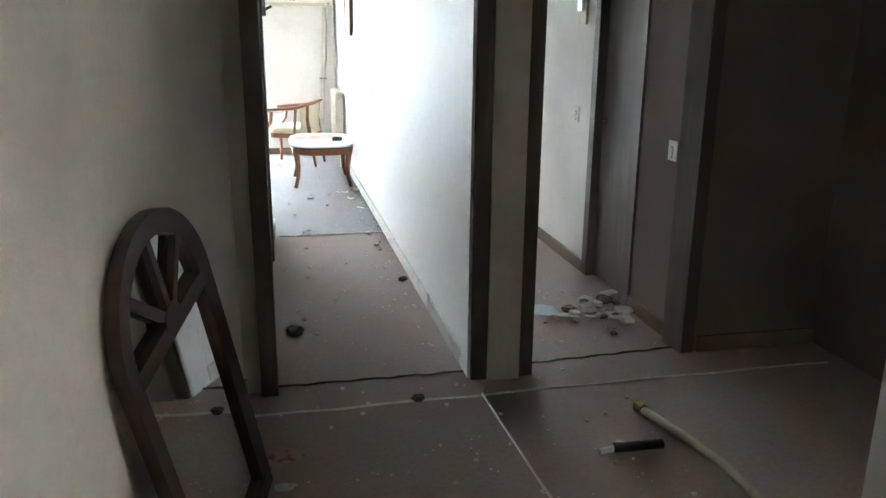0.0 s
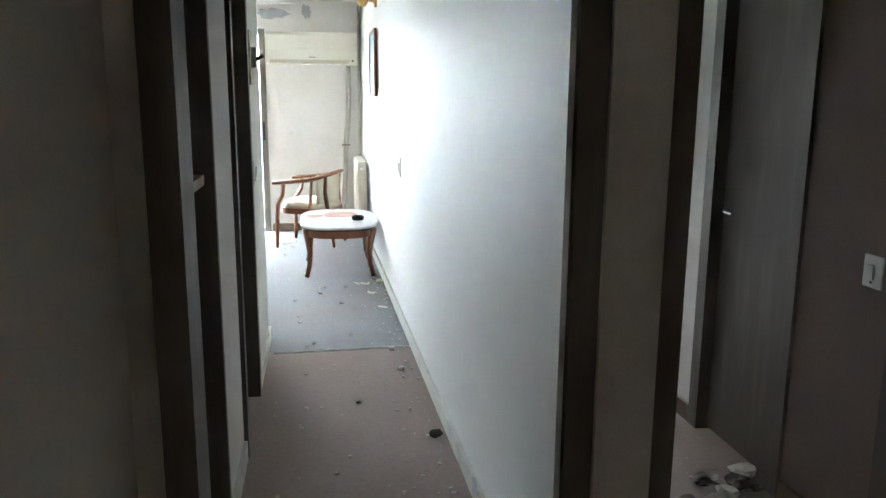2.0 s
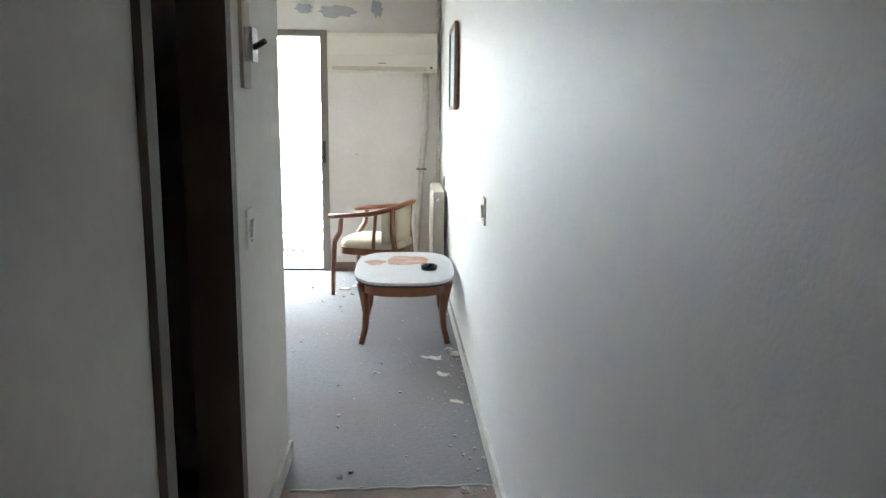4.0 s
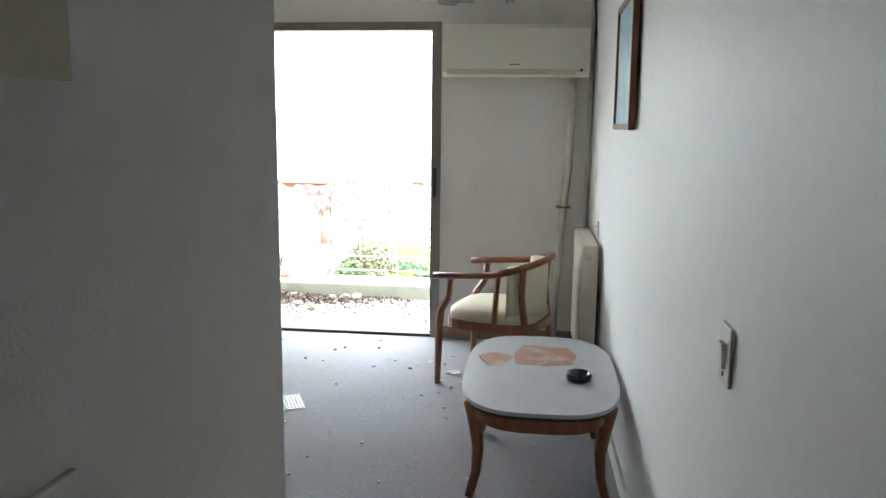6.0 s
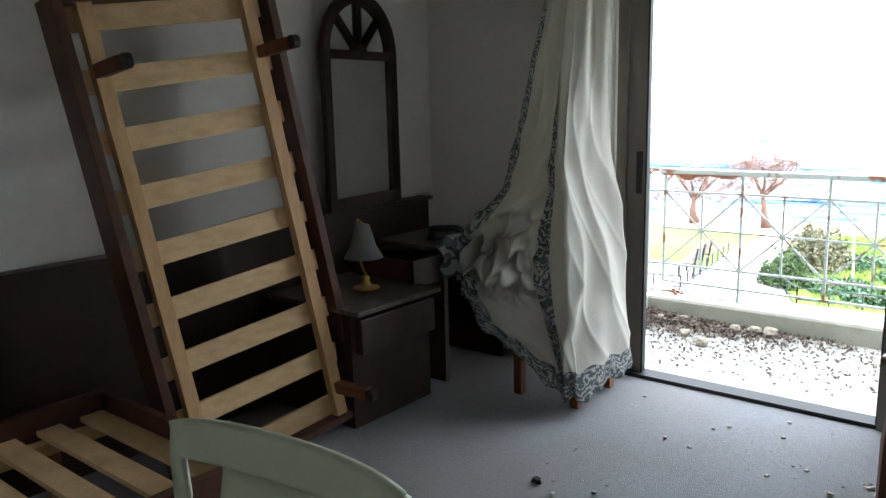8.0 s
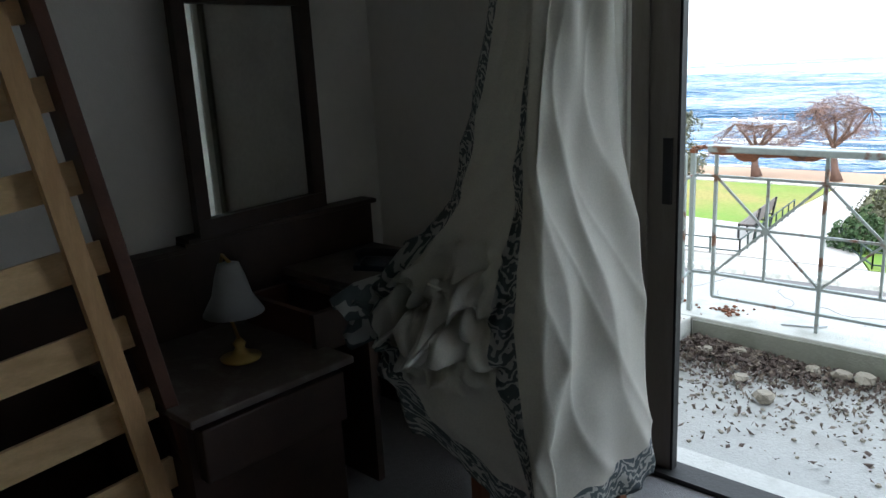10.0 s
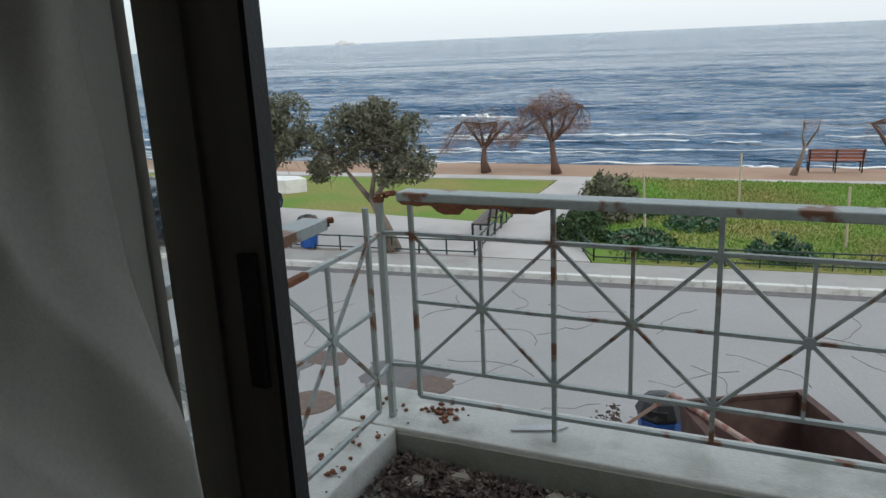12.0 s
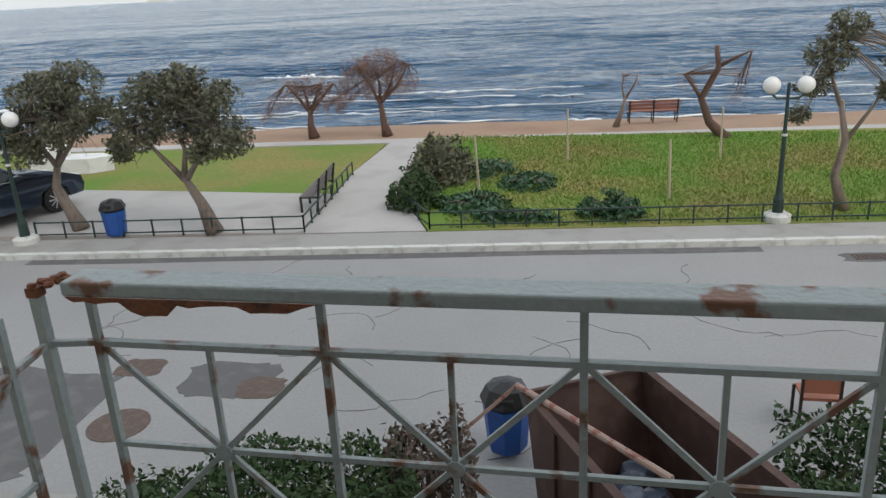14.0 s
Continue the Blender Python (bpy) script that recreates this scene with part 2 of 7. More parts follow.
def sea_mat():
    m = mat("sea water", (0.025, 0.09, 0.19), 0.12, spots=(0.045, 0.14, 0.21), spot_scale=0.02, spot_amount=0.8, bump=0, spec=0.42, spot_sharp=0.4)
    n, l = m.node_tree.nodes, m.node_tree.links
    b = n["Principled BSDF"]
    tc = n.new("ShaderNodeTexCoord")
    last = None
    for sc, st, dist in ((0.34, 1.0, 3.2), (1.5, 1.0, 1.1), (0.07, 1.0, 8.0), (0.018, 1.0, 20.0)):
        mp, t, bp = n.new("ShaderNodeMapping"), n.new("ShaderNodeTexNoise"), n.new("ShaderNodeBump")
        mp.inputs["Scale"].default_value = (0.42, 1, 1)
        mp.inputs["Rotation"].default_value = (0, 0, radians(4))
        t.inputs["Scale"].default_value, t.inputs["Detail"].default_value = sc, 5
        bp.inputs["Strength"].default_value, bp.inputs["Distance"].default_value = st, dist
        l.new(tc.outputs["Object"], mp.inputs[0])
        l.new(mp.outputs[0], t.inputs["Vector"])
        l.new(t.outputs[0], bp.inputs["Height"])
        if last:
            l.new(last.outputs[0], bp.inputs["Normal"])
        last = bp
    l.new(last.outputs[0], b.inputs["Normal"])
    return m


SEA = sea_mat()
FOAM = mat("sea foam", (0.75, 0.77, 0.78), 0.8, grain=4, bump=0.5)


def cloth_mat():
    """Cream curtain cloth with grey green borders that carry pale scrolls; the borders follow the cloth's own width."""
    m = mat("curtain cloth", (0.76, 0.74, 0.68), 0.6, spots=(0.66, 0.63, 0.56), spot_scale=2, spot_amount=0.3, grain=150, bump=0.1, bump_scale=250, spec=0.2)
    n, l = m.node_tree.nodes, m.node_tree.links
    b = n["Principled BSDF"]
    src = b.inputs["Base Color"].links[0].from_socket
    uv, sep = n.new("ShaderNodeUVMap"), n.new("ShaderNodeSeparateXYZ")
    l.new(uv.outputs[0], sep.inputs[0])

    def op(kind, a, bb):
        k = n.new("ShaderNodeMath")
        k.operation = kind
        for i, v in enumerate((a, bb)):
            if isinstance(v, (int, float)):
                k.inputs[i].default_value = v
            else:
                l.new(v, k.inputs[i])
        return k.outputs[0]

    def band(c, w):
        return op("LESS_THAN", op("ABSOLUTE", op("SUBTRACT", sep.outputs[0], c), 0), w)

    bands = op("MAXIMUM", op("MAXIMUM", band(0.04, 0.045), band(0.44, 0.035)), op("LESS_THAN", sep.outputs[1], 0.055))
    mp = n.new("ShaderNodeMapping")
    mp.inputs["Scale"].default_value = (9, 19, 1)
    l.new(uv.outputs[0], mp.inputs[0])
    wv = n.new("ShaderNodeTexWave")
    wv.wave_type = "RINGS"
    wv.inputs["Scale"].default_value, wv.inputs["Distortion"].default_value, wv.inputs["Detail"].default_value = 1.1, 14, 2.0
    wv.inputs["Detail Scale"].default_value = 2.2
    l.new(mp.outputs[0], wv.inputs["Vector"])
    scroll = op("GREATER_THAN", wv.outputs[1], 0.62)
    c1, c2 = n.new("ShaderNodeMix"), n.new("ShaderNodeMix")
    c1.data_type = c2.data_type = "RGBA"
    c1.inputs[6].default_value, c1.inputs[7].default_value = (0.15, 0.175, 0.185, 1), (0.6, 0.6, 0.57, 1)
    l.new(scroll, c1.inputs[0])
    l.new(bands, c2.inputs[0])
    l.new(src, c2.inputs[6])
    l.new(c1.outputs[2], c2.inputs[7])
    l.new(c2.outputs[2], b.inputs["Base Color"])
    tr, add = n.new("ShaderNodeBsdfTranslucent"), n.new("ShaderNodeMixShader")
    l.new(c2.outputs[2], tr.inputs[0])
    add.inputs[0].default_value = 0.5
    l.new(b.outputs[0], add.inputs[1])
    l.new(tr.outputs[0], add.inputs[2])
    l.new(add.outputs[0], n["Material Output"].inputs[0])
    return m


CLOTH = cloth_mat()
LINING = mat("cream lining cloth", (0.7, 0.66, 0.58), 0.85, spots=(0.6, 0.55, 0.47), spot_scale=2, spot_amount=0.4, grain=150, bump=0.1, bump_scale=250, spec=0.2)
ln, ll = LINING.node_tree.nodes, LINING.node_tree.links
thin_cloth, cloth_mix = ln.new("ShaderNodeBsdfTranslucent"), ln.new("ShaderNodeMixShader")
thin_cloth.inputs[0].default_value = (0.72, 0.7, 0.64, 1)
ll.new(ln["Principled BSDF"].outputs[0], cloth_mix.inputs[1])
ll.new(thin_cloth.outputs[0], cloth_mix.inputs[2])
ll.new(cloth_mix.outputs[0], ln["Material Output"].inputs[0])


# ---------- building helpers ----------
def part(name, bm, material, parent=None, label="", smooth=False):
    """Links a bmesh, given in world metres, as one mesh object, under a thing or a part if one is given."""
    me = bpy.data.meshes.new(name)
    bmesh.ops.recalc_face_normals(bm, faces=bm.faces[:])
    bm.to_mesh(me)
    bm.free()
    me.materials.append(material)
    if smooth:
        for p in me.polygons:
            p.use_smooth = True
    ob = new(name, me)
    if parent:
        ob.parent = parent
        if parent.type == "EMPTY":
            ob.matrix_parent_inverse = parent.matrix_basis.inverted()
    if label:
        ob["label"] = label
    return ob


def thing(name, base, label, category, group="", kind=""):
    ob = new(name)
    ob.empty_display_size = 0.1
    ob.matrix_basis = pose(*base) if len(base) != 1 else base[0]
    return tagged(ob, label, category, group, kind)


def solo(name, bm, material, label, category, group="", kind="", smooth=False):
    return tagged(part(name, bm, material, None, "", smooth), label, category, group, kind)


def box(bm, x0, y0, z0, x1, y1, z1, m=None):
    vs = [bm.verts.new((x, y, z)) for z in (z0, z1) for y in (y0, y1) for x in (x0, x1)]
    if m is not None:
        for v in vs:
            v.co = m @ v.co
    for f in ((0, 2, 3, 1), (4, 5, 7, 6), (0, 1, 5, 4), (2, 6, 7, 3), (0, 4, 6, 2), (1, 3, 7, 5)):
        bm.faces.new([vs[i] for i in f])
    return bm


def bx(*a, m=None, bevel=0.0):
    bm = box(bmesh.new(), *a, m=m)
    if bevel:
        bmesh.ops.bevel(bm, geom=bm.edges[:], offset=bevel, segments=2, affect="EDGES", profile=0.5)
    return bm


def sweep(bm, pts, rads, n=8, flat=1.0):
    """A tube through pts with radius rads (a number or one a point); flat squeezes it across."""
    pts = [Vector(p) for p in pts]
    if not isinstance(rads, (list, tuple)):
        rads = [rads] * len(pts)
    rings, side = [], None
    for i, p in enumerate(pts):
        d = (pts[min(i + 1, len(pts) - 1)] - pts[max(i - 1, 0)]).normalized()
        if side is None or abs(side.dot(d)) > 0.95:
            side = Vector((1, 0, 0)) if abs(d.x) < 0.8 else Vector((0, 1, 0))
        a = (side - d * side.dot(d)).normalized()
        side, c = a, d.cross(a)
        rings.append([bm.verts.new(p + (a * math.cos(2 * math.pi * k / n) + c * math.sin(2 * math.pi * k / n) * flat) * rads[i]) for k in range(n)])
    for r, s in zip(rings, rings[1:]):
        for k in range(n):
            bm.faces.new((r[k], r[(k + 1) % n], s[(k + 1) % n], s[k]))
    bm.faces.new(rings[0][::-1])
    bm.faces.new(rings[-1])
    return bm


def bar(bm, p, q, w, h, up=(0, 0, 1)):
    """A square bar from p to q, w wide and h high."""
    p, q = Vector(p), Vector(q)
    d = (q - p).normalized()
    u = Vector(up)
    if abs(u.dot(d)) > 0.95:
        u = Vector((0, 1, 0))
    s = d.cross(u).normalized()
    u = s.cross(d)
    vs = [bm.verts.new(e + s * a * w / 2 + u * b * h / 2) for e in (p, q) for a, b in ((-1, -1), (1, -1), (1, 1), (-1, 1))]
    for f in ((3, 2, 1, 0), (4, 5, 6, 7), (0, 1, 5, 4), (1, 2, 6, 5), (2, 3, 7, 6), (3, 0, 4, 7)):
        bm.faces.new([vs[i] for i in f])
    return bm


def lathe(bm, profile, c, n=20):
    rings = [[bm.verts.new((c[0] + r * math.cos(2 * math.pi * k / n), c[1] + r * math.sin(2 * math.pi * k / n), c[2] + z)) for k in range(n)] for r, z in profile]
    for r, s in zip(rings, rings[1:]):
        for k in range(n):
            bm.faces.new((r[k], r[(k + 1) % n], s[(k + 1) % n], s[k]))
    bm.faces.new(rings[0][::-1])
    bm.faces.new(rings[-1])
    return bm


def prism(bm, outline, z0, z1, m=None):
    """An outline in x, y drawn up from z0 to z1."""
    lo, hi = [bm.verts.new((x, y, z0)) for x, y in outline], [bm.verts.new((x, y, z1)) for x, y in outline]
    n = len(outline)
    bm.faces.new(lo[::-1])
    bm.faces.new(hi)
    for i in range(n):
        bm.faces.new((lo[i], lo[(i + 1) % n], hi[(i + 1) % n], hi[i]))
    if m is not None:
        for v in lo + hi:
            v.co = m @ v.co
    return bm


def blob(bm, c, r, seed, n=6, flat=0.6):
    """An uneven pebble or crumb."""
    rnd = random.Random(seed)
    rings = []
    for i in range(1, 4):
        a = math.pi * i / 4
        rings.append([bm.verts.new((c[0] + r * math.sin(a) * math.cos(2 * math.pi * k / n) * rnd.uniform(0.7, 1.25),
                                    c[1] + r * math.sin(a) * math.sin(2 * math.pi * k / n) * rnd.uniform(0.7, 1.25),
                                    c[2] + r * flat * (1 + math.cos(a)) * rnd.uniform(0.85, 1.1))) for k in range(n)])
    for a, b in zip(rings, rings[1:]):
        for k in range(n):
            bm.faces.new((a[k], a[(k + 1) % n], b[(k + 1) % n], b[k]))
    bm.faces.new(rings[0])
    bm.faces.new(rings[-1][::-1])
    return bm


def leaves(count, spread, size, seed, shape=(1, 1, 1), thin=0.35):
    """Many small leaf faces; spread(rnd) gives the place of each."""
    rnd = random.Random(seed)
    vs, fs = [], []
    for _ in range(count):
        p = spread(rnd)
        if p is None:
            continue
        d = Vector((rnd.gauss(0, 1), rnd.gauss(0, 1), rnd.gauss(0, 1))).normalized()
        e = d.orthogonal().normalized()
        e.rotate(Matrix.Rotation(rnd.uniform(0, 6.28), 3, d))
        s = size * rnd.uniform(0.6, 1.3)
        b = len(vs)
        vs += [p - d * s, p + e * s * thin, p + d * s, p - e * s * thin]
        fs.append((b, b + 1, b + 2, b + 3))
    me = bpy.data.meshes.new("leaves")
    me.from_pydata([tuple(v) for v in vs], [], fs)
    return me


def mesh_part(name, me, material, parent, label=""):
    me.materials.append(material)
    ob = new(name, me)
    ob.parent = parent
    if parent is not None and parent.type == "EMPTY":
        ob.matrix_parent_inverse = parent.matrix_basis.inverted()
    if label:
        ob["label"] = label
    return ob


def structure(name, bm, material, label, category):
    return solo(name, bm, material, label, category, "", "structure")


# ---------- structure ----------
CEIL_Z = 2.47
YW = 10.56          # inner face of the window wall


def wall_x(y):
    """The party wall's face towards the room."""
    return 0.93 - 0.0128 * y


def quad_wall(name, p, q, thick, z0, z1, material, label):
    """A wall from p to q in plan, thickened to its right as one walks from p to q."""
    d = Vector((q[0] - p[0], q[1] - p[1]))
    n = Vector((d.y, -d.x)).normalized() * thick
    return structure(name, prism(bmesh.new(), [p, q, (q[0] + n.x, q[1] + n.y), (p[0] + n.x, p[1] + n.y)], z0, z1), material, label, "wall")


structure("floor_hall", bx(-3.2, -4, -0.2, 5.2, 6.3, 0), CARPET_BROWN, "dusty pink brown carpet of corridor and hall, strewn with crumbs", "floor")
structure("floor_bedroom", bx(-3.2, 6.3, -0.2, 5.2, YW + 0.12, 0), CARPET, "dusty grey carpet of the bedroom strewn with plaster flakes", "floor")
structure("ceiling", bx(-3.2, -4, CEIL_Z, 5.2, YW + 0.24, CEIL_Z + 0.2), CEIL, "pale painted room ceiling with faint stains", "ceiling")
# party wall between the two rooms, its end forms the pier between the two doors
structure("wall_party", prism(bmesh.new(), [(wall_x(3.62), 3.62), (wall_x(YW), YW), (1.12, YW), (1.17, 3.62)], 0, CEIL_Z), WALL_WHITE, "smooth white painted partition wall with scuffs", "wall")
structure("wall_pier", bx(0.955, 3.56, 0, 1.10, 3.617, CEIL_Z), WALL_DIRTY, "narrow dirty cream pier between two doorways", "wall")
HX = -0.008          # face of the entry hall wall
# left side of the entry hall: closet opening and bathroom door
for i, (a, b) in enumerate(((3.72, 3.92), (4.34, 4.96), (5.69, 6.58))):
    structure("wall_hall_%d" % (i + 1), bx(-0.1, a, 0, HX, b, CEIL_Z), WALL, "cream painted entry hall wall", "wall")
structure("wall_hall_over_closet", bx(-0.1, 3.92, 2.1, HX, 4.34, CEIL_Z), WALL, "cream wall above the closet opening", "wall")
structure("wall_hall_over_door", bx(-0.1, 4.96, 2.1, HX, 5.69, CEIL_Z), WALL, "cream wall above the bathroom door", "wall")
structure("wall_bath_back", bx(-3.0, 6.46, 0, -0.1, 6.58, CEIL_Z), WALL, "cream wall between bathroom and bedroom", "wall")
# bathroom dimness partly put into this wall's darker paint
structure("wall_bath_inner", bx(-1.6, 3.75, 0, -1.5, 6.46, CEIL_Z), WALL_DIRTY, "stained wall inside the bathroom, its dimness partly put into the colour", "wall")
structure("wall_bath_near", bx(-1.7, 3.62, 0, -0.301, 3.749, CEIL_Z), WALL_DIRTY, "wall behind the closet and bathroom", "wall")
structure("wall_closet_back", bx(-0.75, 3.75, 0, -0.7, 4.6, CEIL_Z), DARK_WOOD, "dark closet back panel", "wall")
structure("wall_closet_side", bx(-0.7, 4.5, 0, -0.1, 4.55, CEIL_Z), DARK_WOOD, "dark closet side panel", "wall")
solo("shelf", bx(-0.69, 3.76, 1.2, -0.02, 4.49, 1.23), SKIRT, "dusty brown shelf inside the dark closet", "shelf")
# bedroom
structure("wall_left", bx(-3.05, 6.58, 0, -2.86, YW, CEIL_Z), WALL, "cream painted bedroom wall behind the beds", "wall")
WX0, WX1, WZ = -1.95, -0.22, 2.17
SX = -1.66          # parked sliding leaf, near stile
structure("wall_window_left", bx(-3.05, YW, 0, WX0, YW + 0.24, CEIL_Z), WALL, "cream wall beside the balcony door behind the curtain", "wall")
structure("wall_window_right", bx(WX1, YW, 0, 1.12, YW + 0.24, CEIL_Z), WALL, "cream wall under the air conditioner with peeling paint", "wall")
structure("wall_window_over", bx(WX0, YW, WZ, WX1, YW + 0.24, CEIL_Z), WALL, "cream wall above the balcony door with peeling paint", "wall")
structure("floor_threshold", bx(WX0, YW + 0.12, -0.2, WX1, YW + 0.24, -0.002), KERB_PAINT, "pale marble balcony door threshold", "threshold")
# neighbouring room
structure("wall_next_left", bx(1.99, 5.02, 0, 2.1, 7.2, CEIL_Z), WALL, "cream entry hall wall of the next room", "wall")
# dark brown, unlike the cream stretch in the same plane
structure("wall_next_near", bx(1.99, 3.76, 0, 2.1, 4.36, CEIL_Z), WALL_BROWN, "dark brown near entry hall wall of the next room", "wall")
structure("wall_next_over", bx(1.99, 4.36, 2.1, 2.1, 5.02, CEIL_Z), WALL, "cream wall above the next room's bathroom door", "wall")
structure("wall_next_bath", bx(2.1, 7.1, 0, 5.2, 7.2, CEIL_Z), WALL, "cream wall of the next room", "wall")
structure("wall_next_far", bx(5.1, 1.4, 0, 5.2, YW, CEIL_Z), WALL, "cream outer wall of the next room", "wall")
# unseen side room; the gap above its sill is added to light the corridor
structure("wall_side_room_a", bx(5.1, -4, 0, 5.2, -1.4, CEIL_Z), WALL, "cream outer wall of an unseen side room", "wall")
structure("wall_side_room_sill", bx(5.1, -1.4, 0, 5.2, 1.4, 1.95), WALL, "cream wall under an opening added to light the corridor", "wall")
structure("wall_next_window_a", bx(1.12, YW, 0, 1.5, YW + 0.24, CEIL_Z), WALL, "cream window wall of the next room", "wall")
structure("wall_next_window_b", bx(2.9, YW, 0, 5.2, YW + 0.24, CEIL_Z), WALL, "cream window wall of the next room", "wall")
structure("wall_next_window_over", bx(1.5, YW, WZ, 2.9, YW + 0.24, CEIL_Z), WALL, "cream wall above the next balcony door", "wall")
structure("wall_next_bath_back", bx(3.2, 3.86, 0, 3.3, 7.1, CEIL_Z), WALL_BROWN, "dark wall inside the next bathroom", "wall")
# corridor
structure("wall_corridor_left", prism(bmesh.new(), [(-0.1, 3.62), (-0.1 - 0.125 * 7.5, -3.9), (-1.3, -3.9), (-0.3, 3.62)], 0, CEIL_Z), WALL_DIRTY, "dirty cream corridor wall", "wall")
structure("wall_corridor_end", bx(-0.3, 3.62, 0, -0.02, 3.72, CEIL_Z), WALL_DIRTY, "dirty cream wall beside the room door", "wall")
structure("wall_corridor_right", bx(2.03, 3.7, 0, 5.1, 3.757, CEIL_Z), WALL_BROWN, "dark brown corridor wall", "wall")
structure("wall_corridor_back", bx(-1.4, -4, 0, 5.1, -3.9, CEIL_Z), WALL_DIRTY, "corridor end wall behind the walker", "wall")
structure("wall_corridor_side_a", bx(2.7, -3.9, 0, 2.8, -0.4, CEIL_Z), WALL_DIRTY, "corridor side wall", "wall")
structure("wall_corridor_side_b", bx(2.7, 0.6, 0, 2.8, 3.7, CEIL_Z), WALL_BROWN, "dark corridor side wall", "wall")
structure("wall_corridor_side_over", bx(2.7, -0.4, 2.1, 2.8, 0.6, CEIL_Z), WALL_DIRTY, "wall above a side doorway", "wall")


def door_frame(name, p, q, depth, label, w=0.075, h=2.06, stop=True):
    """Casing of a doorway from p to q in plan; depth reaches along the wall's thickness (to the left of p to q)."""
    p, q = Vector((*p, 0)), Vector((*q, 0))
    d = (q - p).normalized()
    n = Vector((-d.y, d.x, 0)) * depth
    f = thing(name, (p.x, p.y, 0), label, "door frame", "", "structure")
    for e, s in ((p, 1), (q, -1)):
        bm = prism(bmesh.new(), [tuple(v.xy) for v in (e, e + d * w * s, e + d * w * s + n, e + n)], 0, h)
        part("jamb", bm, FRAME_BROWN, f)
    part("lintel", prism(bmesh.new(), [tuple(v.xy) for v in (p, q, q + n, p + n)], h, h + w), FRAME_BROWN, f)
    return f


door_frame("door_1", (-0.03, 3.575), (0.955, 3.575), 0.16, "dark brown painted frame of the open room doorway", 0.07)
door_frame("door_2", (1.10, 3.575), (2.03, 3.69), 0.16, "dark brown painted frame of the next room's doorway", 0.07)
door_frame("door_3", (0.01, 4.96), (0.01, 5.69), 0.13, "brown frame of the dark bathroom doorway", 0.06)
door_frame("door_4", (0.01, 3.9), (0.01, 4.35), 0.125, "dark frame of the narrow closet opening", 0.03, 2.06)
door_frame("door_5", (1.975, 5.04), (1.975, 4.34), 0.17, "dark brown bathroom door frame in the next room", 0.075)
# nearly closed leaf, dark brown standing in for shade in the doorway
dl = thing("bathroom_door", (-0.1, 5.0, 0), "bathroom door standing ajar, the doorway's shade put into its dark brown", "door")
part("leaf", bx(0, 0, 0.01, 0.66, 0.04, 2.05, m=pose(-0.13, 5.03, 0, 0, 0, 106) @ Matrix.Diagonal((0.82, 1, 1, 1))), FRAME_BROWN, dl)
# pale strip along the door jamb, its lit edge put in as white
solo("lit_jamb_strip", bx(wall_x(3.7) - 0.012, 3.6, 0, wall_x(3.7) + 0.01, 3.735, 2.05), WALL_WHITE, "pale strip that puts the jamb's lit edge into white", "strip", "", "structure")


def skirting(name, p, q, material, label, side=1, h=0.08):
    d = (Vector(q) - Vector(p))
    n = Vector((-d.y, d.x)).normalized() * 0.015 * side
    structure(name, prism(bmesh.new(), [p, q, (q[0] + n.x, q[1] + n.y), (p[0] + n.x, p[1] + n.y)], 0, h), material, label, "skirting")


skirting("baseboard_party", (wall_x(3.74), 3.74), (wall_x(YW), YW), SKIRT_WHITE, "dusty pale skirting along the partition")
skirting("baseboard_window", (WX1 + 0.02, YW), (0.78, YW), SKIRT, "brown wooden skirting under the window wall", -1)
skirting("baseboard_hall", (HX, 5.69), (HX, 6.58), SKIRT_WHITE, "pale skirting of the hall wall", -1)
skirting("baseboard_hall_mid", (HX, 4.36), (HX, 4.95), SKIRT_WHITE, "pale skirting of the hall wall", -1)
skirting("baseboard_corridor", (-0.1, 3.6), (-0.5, 0.4), SKIRT, "dark corridor skirting", 1)
skirting("baseboard_next", (1.99, 5.05), (1.99, 7.1), SKIRT, "brown skirting of the next room", 1)
skirting("baseboard_next_near", (1.99, 3.77), (1.99, 4.33), SKIRT, "brown skirting of the next room", 1)
skirting("baseboard_dark", (2.05, 3.7), (2.69, 3.7), SKIRT, "dark corridor skirting", -1)
# carpet edges: raised seams where strips meet
for nm, a, b in (("carpet_seam", (0.04, 6.28), (wall_x(6.3) - 0.015, 6.31)), ("carpet_seam", (-0.1, 3.40), (2.6, 3.46)), ("carpet_seam", (0.9, 3.43), (0.98, 1.5)), ("threshold_strip", (0.04, 3.66), (0.9, 3.67)), ("threshold_strip", (1.17, 3.7), (1.98, 3.76))):
    bm = bmesh.new()
    pts = [Vector((a[0] + (b[0] - a[0]) * i / 14, a[1] + (b[1] - a[1]) * i / 14 + 0.006 * math.sin(i * 2.1), 0.001 + 0.003 * (i % 3 == 0))) for i in range(15)]
    sweep(bm, pts, 0.006, 6)
    solo(nm, bm, SKIRT_WHITE if nm == "carpet_seam" else SEAL, "frayed seam across the dusty carpet" if nm == "carpet_seam" else "dark metal threshold strip in a doorway", "carpet seam", "", "structure")

# balcony door: aluminium frame, parked sliding leaf
bd = thing("window_1", (WX0, YW, 0), "bronze aluminium sliding balcony door, slid open", "sliding door", "", "structure")
fr = bmesh.new()
for x0, x1 in ((WX0, WX0 + 0.05), (WX1 - 0.06, WX1)):
    box(fr, x0, YW - 0.02, 0, x1, YW + 0.12, WZ)
box(fr, WX0 + 0.05, YW - 0.02, WZ - 0.055, WX1 - 0.06, YW + 0.12, WZ)
part("window_frame", fr, ALU, bd)
